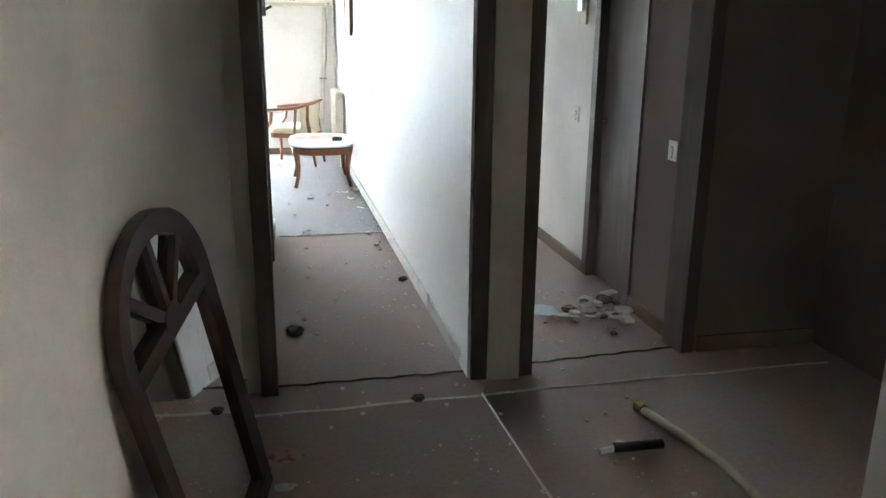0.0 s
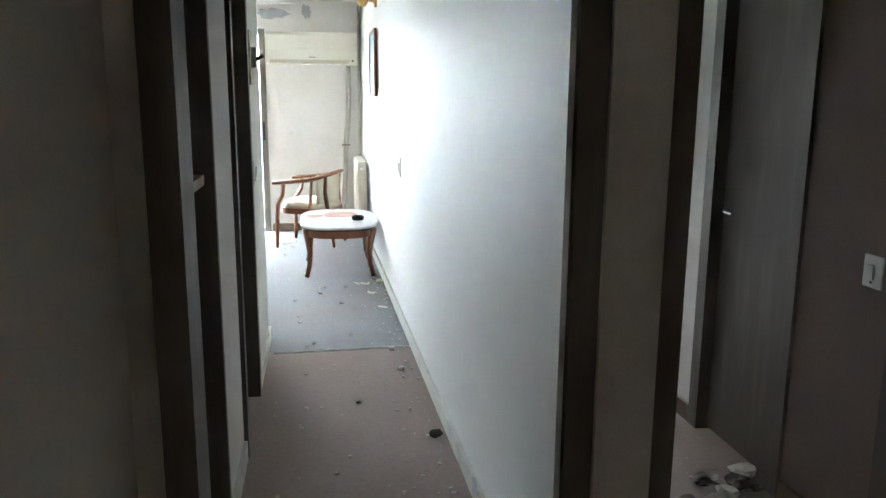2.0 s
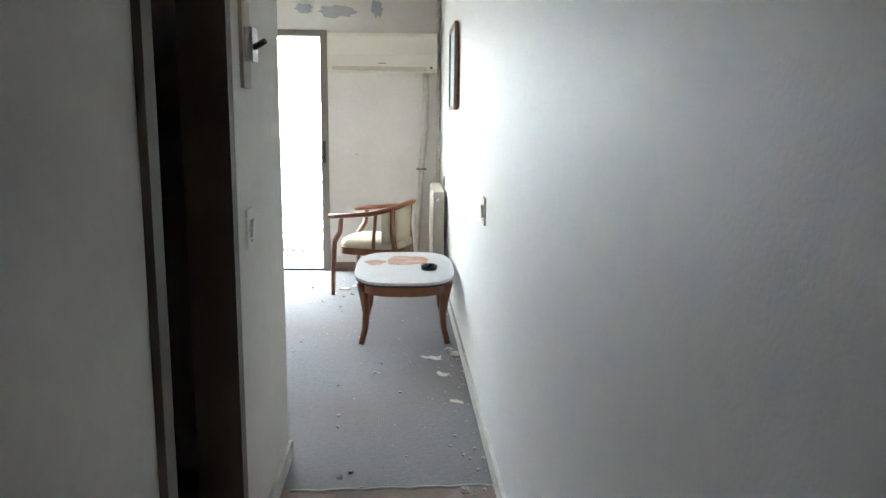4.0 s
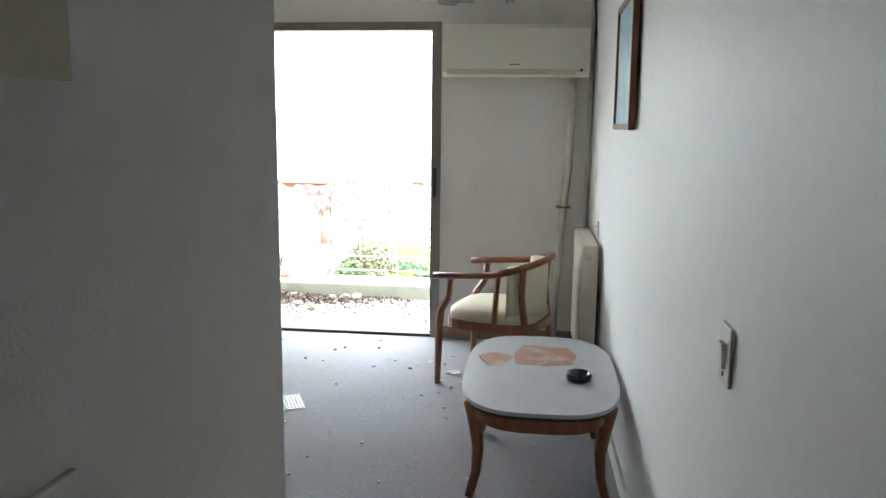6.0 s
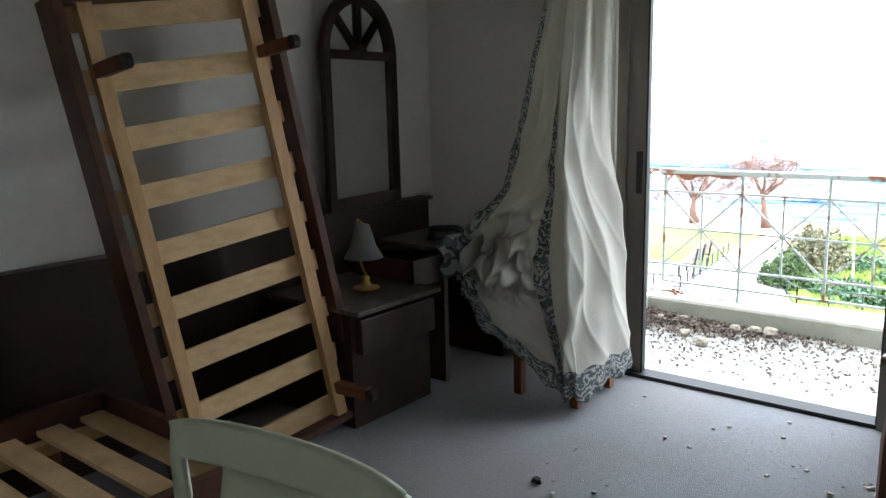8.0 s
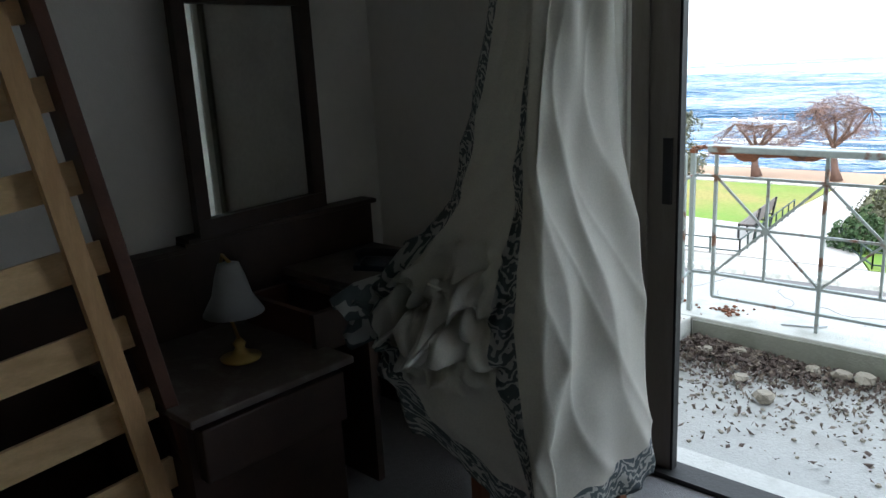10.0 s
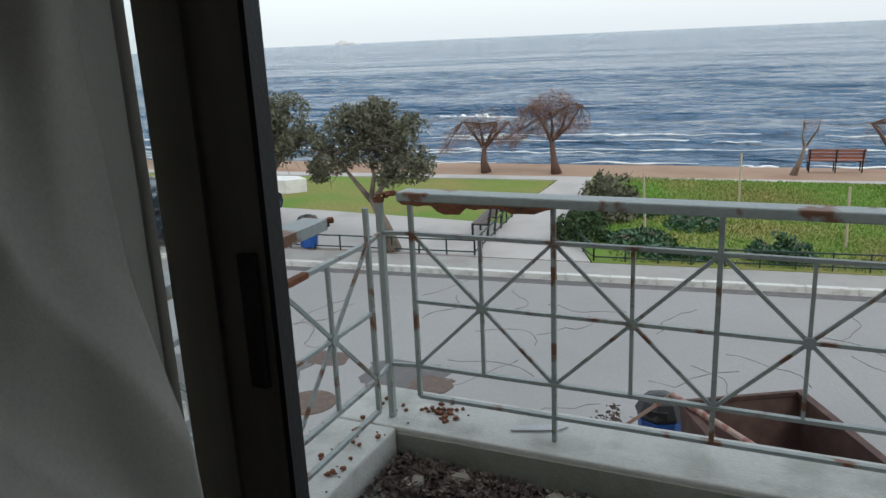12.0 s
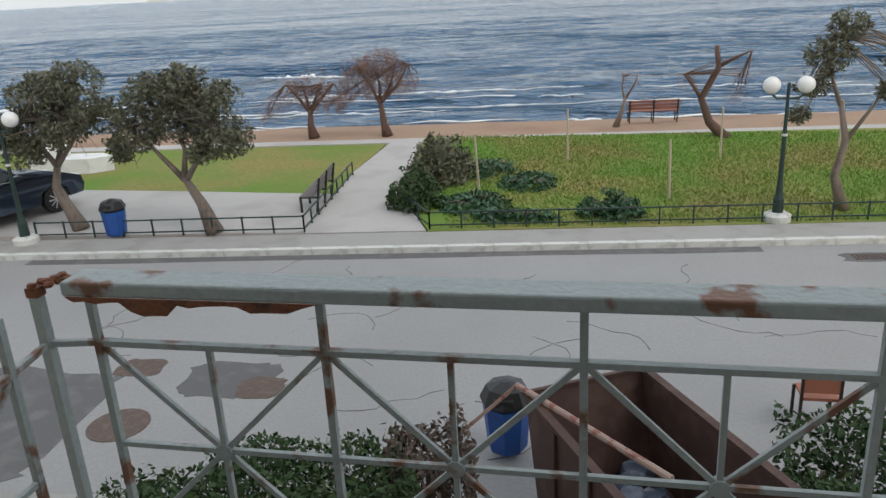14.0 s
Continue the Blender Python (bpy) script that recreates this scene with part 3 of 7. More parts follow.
part("bottom_track", bx(WX0 + 0.05, YW - 0.01, 0, WX1 - 0.06, YW + 0.1, 0.02), SEAL, bd)
leaf = bmesh.new()
box(leaf, SX + 0.03, YW + 0.03, 0.02, SX + 0.12, YW + 0.07, WZ - 0.06)
box(leaf, SX + 0.165, YW + 0.03, 0.02, SX + 0.225, YW + 0.07, WZ - 0.06)
lf = part("sliding_leaf", leaf, ALU, bd, "edge of the parked sliding leaf")
part("sliding_leaf", bx(SX + 0.121, YW + 0.04, 0.02, SX + 0.164, YW + 0.075, WZ - 0.06), ALU, bd, "stile of the second parked leaf")
gl = part("pane", bx(WX0 + 0.05, YW + 0.048, 0.05, SX + 0.028, YW + 0.056, WZ - 0.06), GLASS, bd, "clear pane of the parked leaf")
gl.visible_shadow = False
part("latch", bx(SX + 0.182, YW + 0.018, 1.0, SX + 0.212, YW + 0.03, 1.22), BLACK, lf)
part("latch", bx(WX1 - 0.05, YW - 0.03, 1.0, WX1 - 0.025, YW - 0.02, 1.2), BLACK, bd)
part("seal", bx(SX + 0.225, YW + 0.032, 0.02, SX + 0.235, YW + 0.068, WZ - 0.06), SEAL, bd)
part("seal", bx(WX1 - 0.068, YW + 0.0, 0.02, WX1 - 0.06, YW + 0.06, WZ - 0.06), SEAL, bd)
wf2 = thing("window_2", (1.5, YW, 0), "aluminium balcony door of the next room", "sliding door", "", "structure")
bm = bmesh.new()
for x0, x1 in ((1.5, 1.56), (2.17, 2.23), (2.84, 2.9)):
    box(bm, x0, YW + 0.02, 0, x1, YW + 0.1, WZ)
part("window_frame", bm, ALU, wf2)

# outer building and balcony
structure("wall_facade", bx(-9, YW + 0.24, 2.9, 9, YW + 0.3, 6.5), FACADE, "cream rendered facade above the balcony", "facade")
structure("wall_facade_low", bx(-9, YW + 0.24, -3.9, 9, YW + 0.3, -0.2), FACADE, "cream rendered facade below the balcony", "facade")
structure("wall_facade_left", bx(-9, YW + 0.24, -0.2, WX0, YW + 0.3, 2.9), FACADE, "cream rendered facade beside the balcony door", "facade")
structure("wall_facade_mid", bx(WX1, YW + 0.24, -0.2, 1.5, YW + 0.3, 2.9), FACADE, "cream rendered facade between balcony doors", "facade")
structure("wall_facade_right", bx(2.9, YW + 0.24, -0.2, 9, YW + 0.3, 2.9), FACADE, "cream rendered facade beside the next balcony", "facade")
structure("wall_facade_door_top", bx(WX0, YW + 0.24, WZ, WX1, YW + 0.3, 2.9), FACADE, "cream render above the balcony door", "facade")
structure("wall_facade_next_top", bx(1.5, YW + 0.24, WZ, 2.9, YW + 0.3, 2.9), FACADE, "cream render above the next balcony door", "facade")
structure("balcony_floor", bx(-2.35, YW + 0.3, -0.29, 5.0, 12.42, -0.09), CONCRETE, "dusty grey concrete balcony floor with debris", "balcony floor")
structure("balcony_kerb_front", bx(-2.35, 12.09, -0.09, 5.0, 12.42, 0.05, bevel=0.008), KERB_PAINT, "weathered white balcony parapet kerb", "kerb")
structure("balcony_kerb_side", bx(-2.35, YW + 0.3, -0.09, -2.06, 12.087, 0.048, bevel=0.008), KERB_PAINT, "weathered white balcony side kerb", "kerb")
# thin sheet on the inner side, darker grey green than the kerb's top
structure("balcony_kerb_face", bx(-2.05, 12.078, -0.088, 4.9, 12.089, 0.03), KERB_FACE, "darker grey green inner face of the balcony kerb", "kerb")


def railing_run(name, origin, du, count, label, start=0, first_post=True):
    """A steel balustrade from origin along du (unit plan vector): panels 0.552 m with crossed bars."""
    r = thing(name, (origin[0], origin[1], 0.05), label, "railing")
    o, d, P = Vector((origin[0], origin[1], 0)), Vector((du[0], du[1], 0)), 0.552
    for i in range(count + 1):
        a = o + d * P * i
        bm = bar(bmesh.new(), a + Vector((0, 0, 0.05 if i % 2 else 0.15)), a + Vector((0, 0, 0.95)), 0.017, 0.017)
        part("post", bm, RAIL, r)
        if i == count:
            break
        b, mid = a + d * P, a + d * P / 2
        for z0, z1, m0, m1 in ((0.82, 0.28, a, b), (0.28, 0.82, a, b)):
            for u, v in ((0.0, 0.49), (0.51, 1.0)):
                s = m0 + (m1 - m0) * u + Vector((0, 0, z0 + (z1 - z0) * u))
                e = m0 + (m1 - m0) * v + Vector((0, 0, z0 + (z1 - z0) * v))
                part("diagonal_bar", bar(bmesh.new(), s, e, 0.01, 0.013), RAIL, r)
        part("middle_post", bar(bmesh.new(), mid + Vector((0, 0, 0.28)), mid + Vector((0, 0, 0.82)), 0.013, 0.013), RAIL, r)
        hub = bmesh.new()
        n = Vector((-d.y, d.x, 0))
        sweep(hub, [mid + Vector((0, 0, 0.55)) - n * 0.012, mid + Vector((0, 0, 0.55)) + n * 0.012], 0.021, 10)
        part("hub_plate", hub, RAIL, r)
    L = P * count
    for z, w, h in ((0.82, 0.02, 0.014), (0.55, 0.012, 0.013), (0.28, 0.02, 0.014), (0.15, 0.02, 0.014)):
        part("rail", bar(bmesh.new(), o + Vector((0, 0, z)), o + d * L + Vector((0, 0, z)), w, h), RAIL, r)
    return r


front = railing_run("railing", (-1.995, 12.19), (1, 0), 12, "peeling grey steel balcony balustrade with crossed bars")
part("handrail", bx(-2.03, 12.145, 0.95, 4.7, 12.235, 0.985, bevel=0.006), RAIL, front, "flaking grey handrail with rusted underside")
rnd = random.Random(4)
outl = [(-2.02, 0.952)] + [(-2.0 + i * 0.028, 0.944 - 0.018 * rnd.random() - (0.016 if 4 < i < 9 else 0)) for i in range(20)] + [(-1.43, 0.952)]
bm = bmesh.new()
prism(bm, outl, 0, 0.004, m=Matrix(((1, 0, 0, 0), (0, 0, 1, 12.141), (0, 1, 0, 0), (0, 0, 0, 1))))
part("rust_flap", bm, RUST, front, "torn rusted edge of the handrail")
bm = bmesh.new()
for i in range(14):
    blob(bm, (-2.06 + rnd.uniform(-0.05, 0.04), 12.19 + rnd.uniform(-0.04, 0.04), 0.95 + rnd.uniform(0, 0.02)), 0.014, i, 5)
part("rust_end", bm, RUST, front, "crumbled rusty end of the handrail")
side = railing_run("railing", (-2.09, 12.02), (0, -1), 2, "rusted grey steel side balustrade of the balcony")
part("corner_post", bar(bmesh.new(), (-2.115, 12.17, 0.05), (-2.115, 12.17, 0.95), 0.024, 0.024), RAIL, side, "corner post with rusty top")
part("corner_post_top", bar(bmesh.new(), (-2.115, 12.17, 0.94), (-2.115, 12.17, 0.962), 0.03, 0.03), RUST, side)
for z in (0.82, 0.28):
    part("link_bar", bar(bmesh.new(), (-1.995, 12.19, z), (-2.115, 12.17, z), 0.014, 0.014), RAIL, side)
    part("link_bar", bar(bmesh.new(), (-2.115, 12.17, z), (-2.09, 12.02, z), 0.014, 0.014), RAIL, side)
part("handrail", bar(bmesh.new(), (-2.09, 11.7, 0.968), (-2.09, 10.88, 0.968), 0.09, 0.035), RAIL, side, "broken off grey side handrail")
bm = bmesh.new()
for i in range(10):
    blob(bm, (-2.09 + rnd.uniform(-0.04, 0.04), 11.71 + rnd.uniform(-0.02, 0.03), 0.945 + rnd.uniform(0, 0.02)), 0.018, i, 5)
part("rust_end", bm, RUST, side, "crumbled rusty end of the side handrail")
part("black_tape", bar(bmesh.new(), (-2.09, 11.62, 0.82), (-2.09, 11.36, 0.82), 0.024, 0.02), RUST, side, "blackened stretch of the rail")

# ---------- outdoors: ground, street, beach and sea ----------
G = -3.9
ST = pose(-4.65, 26.0, G, 0, 0, 6.1)          # street frame: x along the kerb, y towards the sea


def ground():
    ys = [10.0, 14, 18, 22, 26, 30, 34, 38, 40, 41, 42, 43, 44, 45, 46, 48, 52, 60, 80, 150, 4000]
    zs = [G - 0.03] * 9 + [G - 0.05, G - 0.1, G - 0.2, G - 0.34, G - 0.48, G - 0.62, G - 0.9, G - 1.4, G - 2, G - 3, G - 5, G - 6]
    xs = [-2500, -300, -100] + [-60 + 3 * i for i in range(34)] + [45, 60, 100, 300, 2500]
    vs = [(x, y + (0.13 * (x + 5) if abs(x) < 300 and y < 200 and y > 11 else 0) * (0.55 if y > 30 else 0.8), z + (0.06 * noise.noise((x * 0.2, y * 0.2, 0)) if 38.5 < y < 50 else 0)) for y, z in zip(ys, zs) for x in xs]
    n = len(xs)
    fs = [(j * n + i, j * n + i + 1, (j + 1) * n + i + 1, (j + 1) * n + i) for j in range(len(ys) - 1) for i in range(n - 1)]
    me = bpy.data.meshes.new("ground")
    me.from_pydata(vs, [], fs)
    me.materials.append(SAND)
    for p in me.polygons:
        p.use_smooth = True
    tagged(new("ground", me), "brown sandy beach sloping into the sea", "beach", "", "structure")


ground()


def sheet(name, outline, z, material, label, category, thick=0.3, m=None):
    return structure(name, prism(bmesh.new(), outline, z - thick, z, m=m), material, label, category)


sheet("road", [(-70, -8.5), (70, -8.5), (70, 0), (-70, 0)], 0, ROAD, "worn pale concrete street with cracks and patches", "road", 0.3, ST)
sheet("pavement_near", [(-70, -11.2), (70, -11.2), (70, -8.5), (-70, -8.5)], 0.1, PAVE, "pavement before the building", "pavement", 0.3, ST)
sheet("pavement_yard", [(-9, 10.87), (9, 10.87), (9, 15.6), (-9, 13.7)], G + 0.09, PLAZA, "paved yard before the building", "pavement")
sheet("pavement", [(-70, 0.16), (70, 0.16), (70, 1.1), (-70, 1.1)], 0.12, PAVE, "grey paved seaside pavement", "pavement", 0.3, ST)
kb = thing("kerb", (-4.65, 26.0, G), "worn white painted kerb stones along the street", "kerb", "", "structure")
stone = None
for i in range(44):
    m = ST @ pose(-24 + i * 1.0, 0.08, 0)
    if stone is None:
        stone = part("kerb_stone", bx(-0.498, -0.08, -0.15, 0.498, 0.078, 0.135, bevel=0.008), KERB_PAINT, kb)
        kmesh = stone.data
        bpy.data.objects.remove(stone)
    ob = new("kerb_stone", kmesh)
    ob.parent = kb
    ob.matrix_parent_inverse = kb.matrix_basis.inverted()
    ob.matrix_basis = m
PZ = G + 0.12
sheet("plaza", [(-20, 26.0), (-7.7, 26.93 + 0.05), (-8.0, 30.4), (-12.9, 30.7), (-20, 31.0), (-40, 29), (-40, 23.8)], PZ - 0.012, PLAZA, "pale paved parking space by the sea", "paving")
sheet("footpath", [(-7.72, 26.9), (-4.85, 27.2), (-6.1, 30), (-7.6, 38.3), (-8.5, 37.4), (-8.45, 33)], PZ - 0.006, PLAZA, "pale footpath leading to the beach", "path")
sheet("promenade", [(-40, 35.2), (-8.4, 37.6), (14, 39.4), (40, 41.5), (40, 42.3), (14, 40.2), (-8, 38.4), (-40, 36)], PZ - 0.03, PLAZA, "narrow pale promenade strip along the sand", "path")
sheet("lawn_left", [(-40, 29.2), (-20, 31.0), (-12.9, 30.72), (-8.0, 30.42), (-8.47, 33), (-8.6, 37.35), (-40, 35.0)], PZ - 0.02, GRASS_DRY, "dry green and yellow lawn beside the footpath", "lawn")
sheet("lawn_right", [(-4.8, 27.22), (8, 28.55), (40, 32), (40, 41.3), (14, 39.3), (-7.4, 38.2), (-6.05, 30)], PZ - 0.02, GRASS_DRY, "green and yellow lawn with weeds by the sea", "lawn")


def sea():
    near = bmesh.new()
    nx, ny = 150, 150
    rows = []
    for j in range(ny):
        t = j / (ny - 1)
        y = 42.0 + 95 * t ** 1.8
        row = []
        for i in range(nx):
            x = -110 + 190 * i / (nx - 1)
            yy = y + 0.07 * (x + 5)
            a = min(1, 0.12 + (y - 42) / 14)
            h = 0.16 * a * math.sin(yy * 1.25 + 1.6 * noise.noise((x * 0.05, yy * 0.08, 1)) * 3) * (0.55 + 0.9 * noise.noise((x * 0.06, yy * 0.11, 5)))
            h += 0.2 * a * noise.noise((x * 0.16, yy * 0.5, 2)) + 0.07 * noise.noise((x * 0.5, yy * 1.4, 3))
            row.append(near.verts.new((x, yy, G - 0.33 + h)))
        rows.append(row)
    for r, s in zip(rows, rows[1:]):
        for i in range(nx - 1):
            near.faces.new((r[i], r[i + 1], s[i + 1], s[i]))
    structure("water_near", near, SEA, "choppy blue grey sea with small breaking waves", "sea")
    for p in bpy.data.objects["water_near"].data.polygons:
        p.use_smooth = True
    far = bmesh.new()
    pts = [(4850 * math.cos(a), 4850 * math.sin(a)) for a in [math.pi * k / 48 for k in range(49)]]
    vs = [far.verts.new((x, max(y, 46), G - 0.62)) for x, y in pts]
    far.faces.new(vs)
    structure("water", far, SEA, "open blue sea reaching the horizon", "sea")


sea()
rnd = random.Random(9)
bm = bmesh.new()
for k in range(46):      # thin foam crests, broken up along the waves
    y0, x0, ln = rnd.choice((43.4, 44.2, 47.5, 50.5, 52)) + rnd.uniform(-0.5, 0.5), rnd.uniform(-45, 25), rnd.uniform(1.5, 7)
    pts = [(x0 + ln * i / 10, y0 + 0.07 * (x0 + 5 + ln * i / 10) + 0.12 * math.sin(i * 1.3 + k), G - 0.2 + 0.03 * math.sin(i + k) + (0.04 if y0 > 46 else -0.02)) for i in range(11)]
    sweep(bm, pts, [0.02 + 0.1 * math.sin(math.pi * i / 10) * rnd.uniform(0.4, 1) for i in range(11)], 6, 0.4)
for x0, y0, x1, y1, w in ((-62, 43.5, -30, 51.5, 0.34), (-60, 36.5, -29, 45.8, 0.2), (-60, 31.5, -26, 39.8, 0.16), (-26, 63.2, -18.5, 62.9, 0.3), (-20, 52.5, -2, 54.5, 0.14), (-14, 47.6, 14, 49.6, 0.1), (-24, 45.5, -8, 47.0, 0.12)):
    n = 60
    pts = [(x0 + (x1 - x0) * i / n, y0 + (y1 - y0) * i / n + 0.35 * noise.noise((i * 0.22, x0, 0)), G - 0.26 + 0.1 * noise.noise((i * 0.3, y0, 3))) for i in range(n + 1)]
    sweep(bm, pts, [w * (0.25 + abs(noise.noise((i * 0.35, w * 50, 6))) * 1.6) * math.sin(math.pi * (i + 0.5) / (n + 1)) ** 0.4 for i in range(n + 1)], 6, 0.6)
solo("foam", bm, FOAM, "thin white foam crests on the breaking waves", "sea foam", "", "stuff", True)

# ---------- interior things ----------
# armchair
def armchair():
    c = thing("armchair", (0.235, 9.75, 0), "cherry wood tub armchair with cream upholstered seat and back", "chair")
    m = Matrix(((-0.954, -0.3, 0, 0.235), (0.3, -0.954, 0, 9.75), (0, 0, 1, 0), (0, 0, 0, 1)))   # local x forward, y to its own left
    seat = bmesh.new()
    ol = [(0.27 * math.copysign(abs(math.cos(a)) ** 0.6, math.cos(a)) - 0.01, 0.255 * math.copysign(abs(math.sin(a)) ** 0.6, math.sin(a))) for a in [2 * math.pi * k / 28 for k in range(28)]]
    for z, s in ((0.385, 0.97), (0.40, 1.0), (0.435, 0.98), (0.455, 0.88), (0.468, 0.65), (0.472, 0.3)):
        ring = [seat.verts.new(m @ Vector((x * s, y * s, z))) for x, y in ol]
        if z > 0.386:
            for k in range(28):
                seat.faces.new((prev[k], prev[(k + 1) % 28], ring[(k + 1) % 28], ring[k]))
        prev = ring
    seat.faces.new(prev)
    part("seat", seat, UPHOLSTERY, c, "cream upholstered seat cushion", True)
    apron = bmesh.new()
    prism(apron, [(x * 1.04, y * 1.04) for x, y in ol], 0.335, 0.388, m=m)
    part("seat_frame", apron, CHERRY, c)
    for sy in (-1, 1):
        fl = [m @ Vector(p) for p in ((0.27, sy * 0.275, 0), (0.262, sy * 0.27, 0.36), (0.255, sy * 0.272, 0.44), (0.20, sy * 0.285, 0.52), (0.185, sy * 0.29, 0.63))]
        part("leg", sweep(bmesh.new(), fl, [0.016, 0.024, 0.024, 0.02, 0.02], 6), CHERRY, c)
        bl = [m @ Vector(p) for p in ((-0.29, sy * 0.2, 0), (-0.235, sy * 0.205, 0.36), (-0.215, sy * 0.225, 0.55), (-0.225, sy * 0.235, 0.705))]
        part("leg", sweep(bmesh.new(), bl, [0.015, 0.021, 0.018, 0.018], 6), CHERRY, c)
        up = [m @ Vector(p) for p in ((-0.07, sy * 0.262, 0.38), (-0.085, sy * 0.278, 0.55), (-0.1, sy * 0.285, 0.68))]
        part("arm_support", sweep(bmesh.new(), up, 0.016, 6), CHERRY, c)
    arc = []
    for k in range(33):
        a = math.pi * (k / 32 - 0.5)
        if k < 6 or k > 26:
            sy = -1 if k < 6 else 1
            t = k / 6 if k < 6 else (32 - k) / 6
            arc.append(Vector((0.29 - 0.34 * t, sy * (0.285 + 0.01 * t), 0.64 + 0.03 * t)))
        else:
            b = math.pi * (0.5 + (k - 6) / 20)
            arc.append(Vector((-0.05 + 0.255 * math.cos(b), -0.295 * math.sin(b), 0.67 + 0.075 * max(0, -math.cos(b)) ** 1.2)))
    part("arm_rail", sweep(bmesh.new(), [m @ p for p in arc], 0.027, 8, 0.72), CHERRY, c, "", True)
    back = bmesh.new()
    rows = []
    for z, push in ((0.4, 0.0), (0.5, 0.012), (0.6, 0.018), (0.70, 0.008)):
        row = []
        for k in range(15):
            b = math.pi * (0.62 + 0.76 * k / 14)
            row.append((Vector((-0.045 + 0.235 * math.cos(b) - 0.02 * (z - 0.4), -0.265 * math.sin(b), z + (0.03 * max(0, -math.cos(b)) if z > 0.65 else 0))), push, b))
        rows.append(row)
    outer = [[back.verts.new(m @ p) for p, _, _ in r] for r in rows]
    inner = [[back.verts.new(m @ (p + Vector((-math.cos(b), math.sin(b), 0)) * (0.03 + q))) for p, q, b in r] for r in rows]
    for g in (outer, inner):
        for r, s in zip(g, g[1:]):
            for k in range(14):
                back.faces.new((r[k], r[k + 1], s[k + 1], s[k]))
    for k in range(14):
        back.faces.new((outer[0][k], outer[0][k + 1], inner[0][k + 1], inner[0][k]))
        back.faces.new((outer[-1][k], outer[-1][k + 1], inner[-1][k + 1], inner[-1][k]))
    for k in (0, 14):
        for i in range(3):
            back.faces.new((outer[i][k], outer[i + 1][k], inner[i + 1][k], inner[i][k]))
    part("backrest", back, UPHOLSTERY, c, "cream upholstered curved backrest", True)


armchair()


def coffee_table():
    cx, cy, hx, hy, zt = 0.475, 8.55, 0.325, 0.535, 0.44
    t = thing("coffee_table", (cx, cy, 0), "low cherry wood coffee table with dusty worn white laminate top", "table")

    def rounded(s, o=0.0, p=0.62):
        return [(cx + (hx * s + o) * math.copysign(abs(math.cos(a)) ** p, math.cos(a)), cy + (hy * s + o) * math.copysign(abs(math.sin(a)) ** p, math.sin(a))) for a in [2 * math.pi * k / 56 for k in range(56)]]

    part("tabletop", prism(bmesh.new(), rounded(1), zt - 0.016, zt), LAMINATE, t, "dusty white laminate top")
    part("edge_band", prism(bmesh.new(), rounded(1, -0.004), zt - 0.03, zt - 0.0165), DARK_WOOD, t, "dark edge band")
    part("apron", prism(bmesh.new(), rounded(1, -0.04), zt - 0.095, zt - 0.031), CHERRY, t)
    for sx in (-1, 1):
        for sy in (-1, 1):
            pts = [(cx + sx * (hx - 0.075 + d), cy + sy * (hy - 0.22 + d), z) for d, z in ((0.025, 0), (0.0, 0.1), (-0.006, 0.2), (0.004, 0.3), (0.02, zt - 0.032))]
            part("leg", sweep(bmesh.new(), pts, [0.019, 0.02, 0.024, 0.03, 0.036], 8), CHERRY, t, "", True)
    patch = [(cx + 0.0 + x, cy + 0.2 + y) for x, y in ((-0.11, -0.14), (0.02, -0.16), (0.14, -0.12), (0.17, 0.03), (0.13, 0.14), (-0.08, 0.16), (-0.12, 0.02))]
    part("worn_patch", prism(bmesh.new(), patch, zt + 0.0005, zt + 0.0015), LAMINATE_WORN, t, "patch where the laminate has worn to brown")
    p2 = [(cx - 0.2 + 0.07 * math.cos(a) * (1 + 0.3 * math.sin(3 * a)), cy + 0.12 + 0.1 * math.sin(a)) for a in [2 * math.pi * k / 14 for k in range(14)]]
    part("worn_patch", prism(bmesh.new(), p2, zt + 0.0005, zt + 0.0013), LAMINATE_WORN, t, "small brown worn patch")
    ash = bmesh.new()
    lathe(ash, [(0.045, 0), (0.052, 0.004), (0.054, 0.032), (0.048, 0.036), (0.041, 0.034), (0.036, 0.012), (0.002, 0.01)], (0.635, 8.42, zt + 0.001), 24)
    solo("ashtray", ash, BLACK_GLASS, "round dark blue glass ashtray on the coffee table", "ashtray", "", "", True)


coffee_table()

# air conditioner
ac = thing("air_conditioner", (0.28, YW, 1.8), "yellowed white split air conditioner on the window wall", "air conditioner")
prof = [(YW - 0.001, 1.81), (YW - 0.15, 1.80), (YW - 0.2, 1.83), (YW - 0.215, 1.95), (YW - 0.2, 2.1), (YW - 0.16, 2.135), (YW - 0.001, 2.135)]
swapped = Matrix(((0, 0, 1, 0), (1, 0, 0, 0), (0, 1, 0, 0), (0, 0, 0, 1)))
part("body", prism(bmesh.new(), prof, -0.19, 0.75, m=swapped), AC_WHITE, ac)
part("louvre", bx(-0.16, YW - 0.207, 1.815, 0.66, YW - 0.18, 1.85, m=pose(0, 0, 0)), AC_SLOT, ac, "beige air outlet louvre")
part("badge", bx(0.24, YW - 0.2165, 1.873, 0.31, YW - 0.2135, 1.88), SKIRT, ac)
part("display", bx(0.69, YW - 0.206, 1.835, 0.71, YW - 0.2, 1.85), BLACK, ac)
part("side_groove", bx(-0.194, YW - 0.19, 1.83, -0.19, YW - 0.02, 2.1), AC_SLOT, ac)
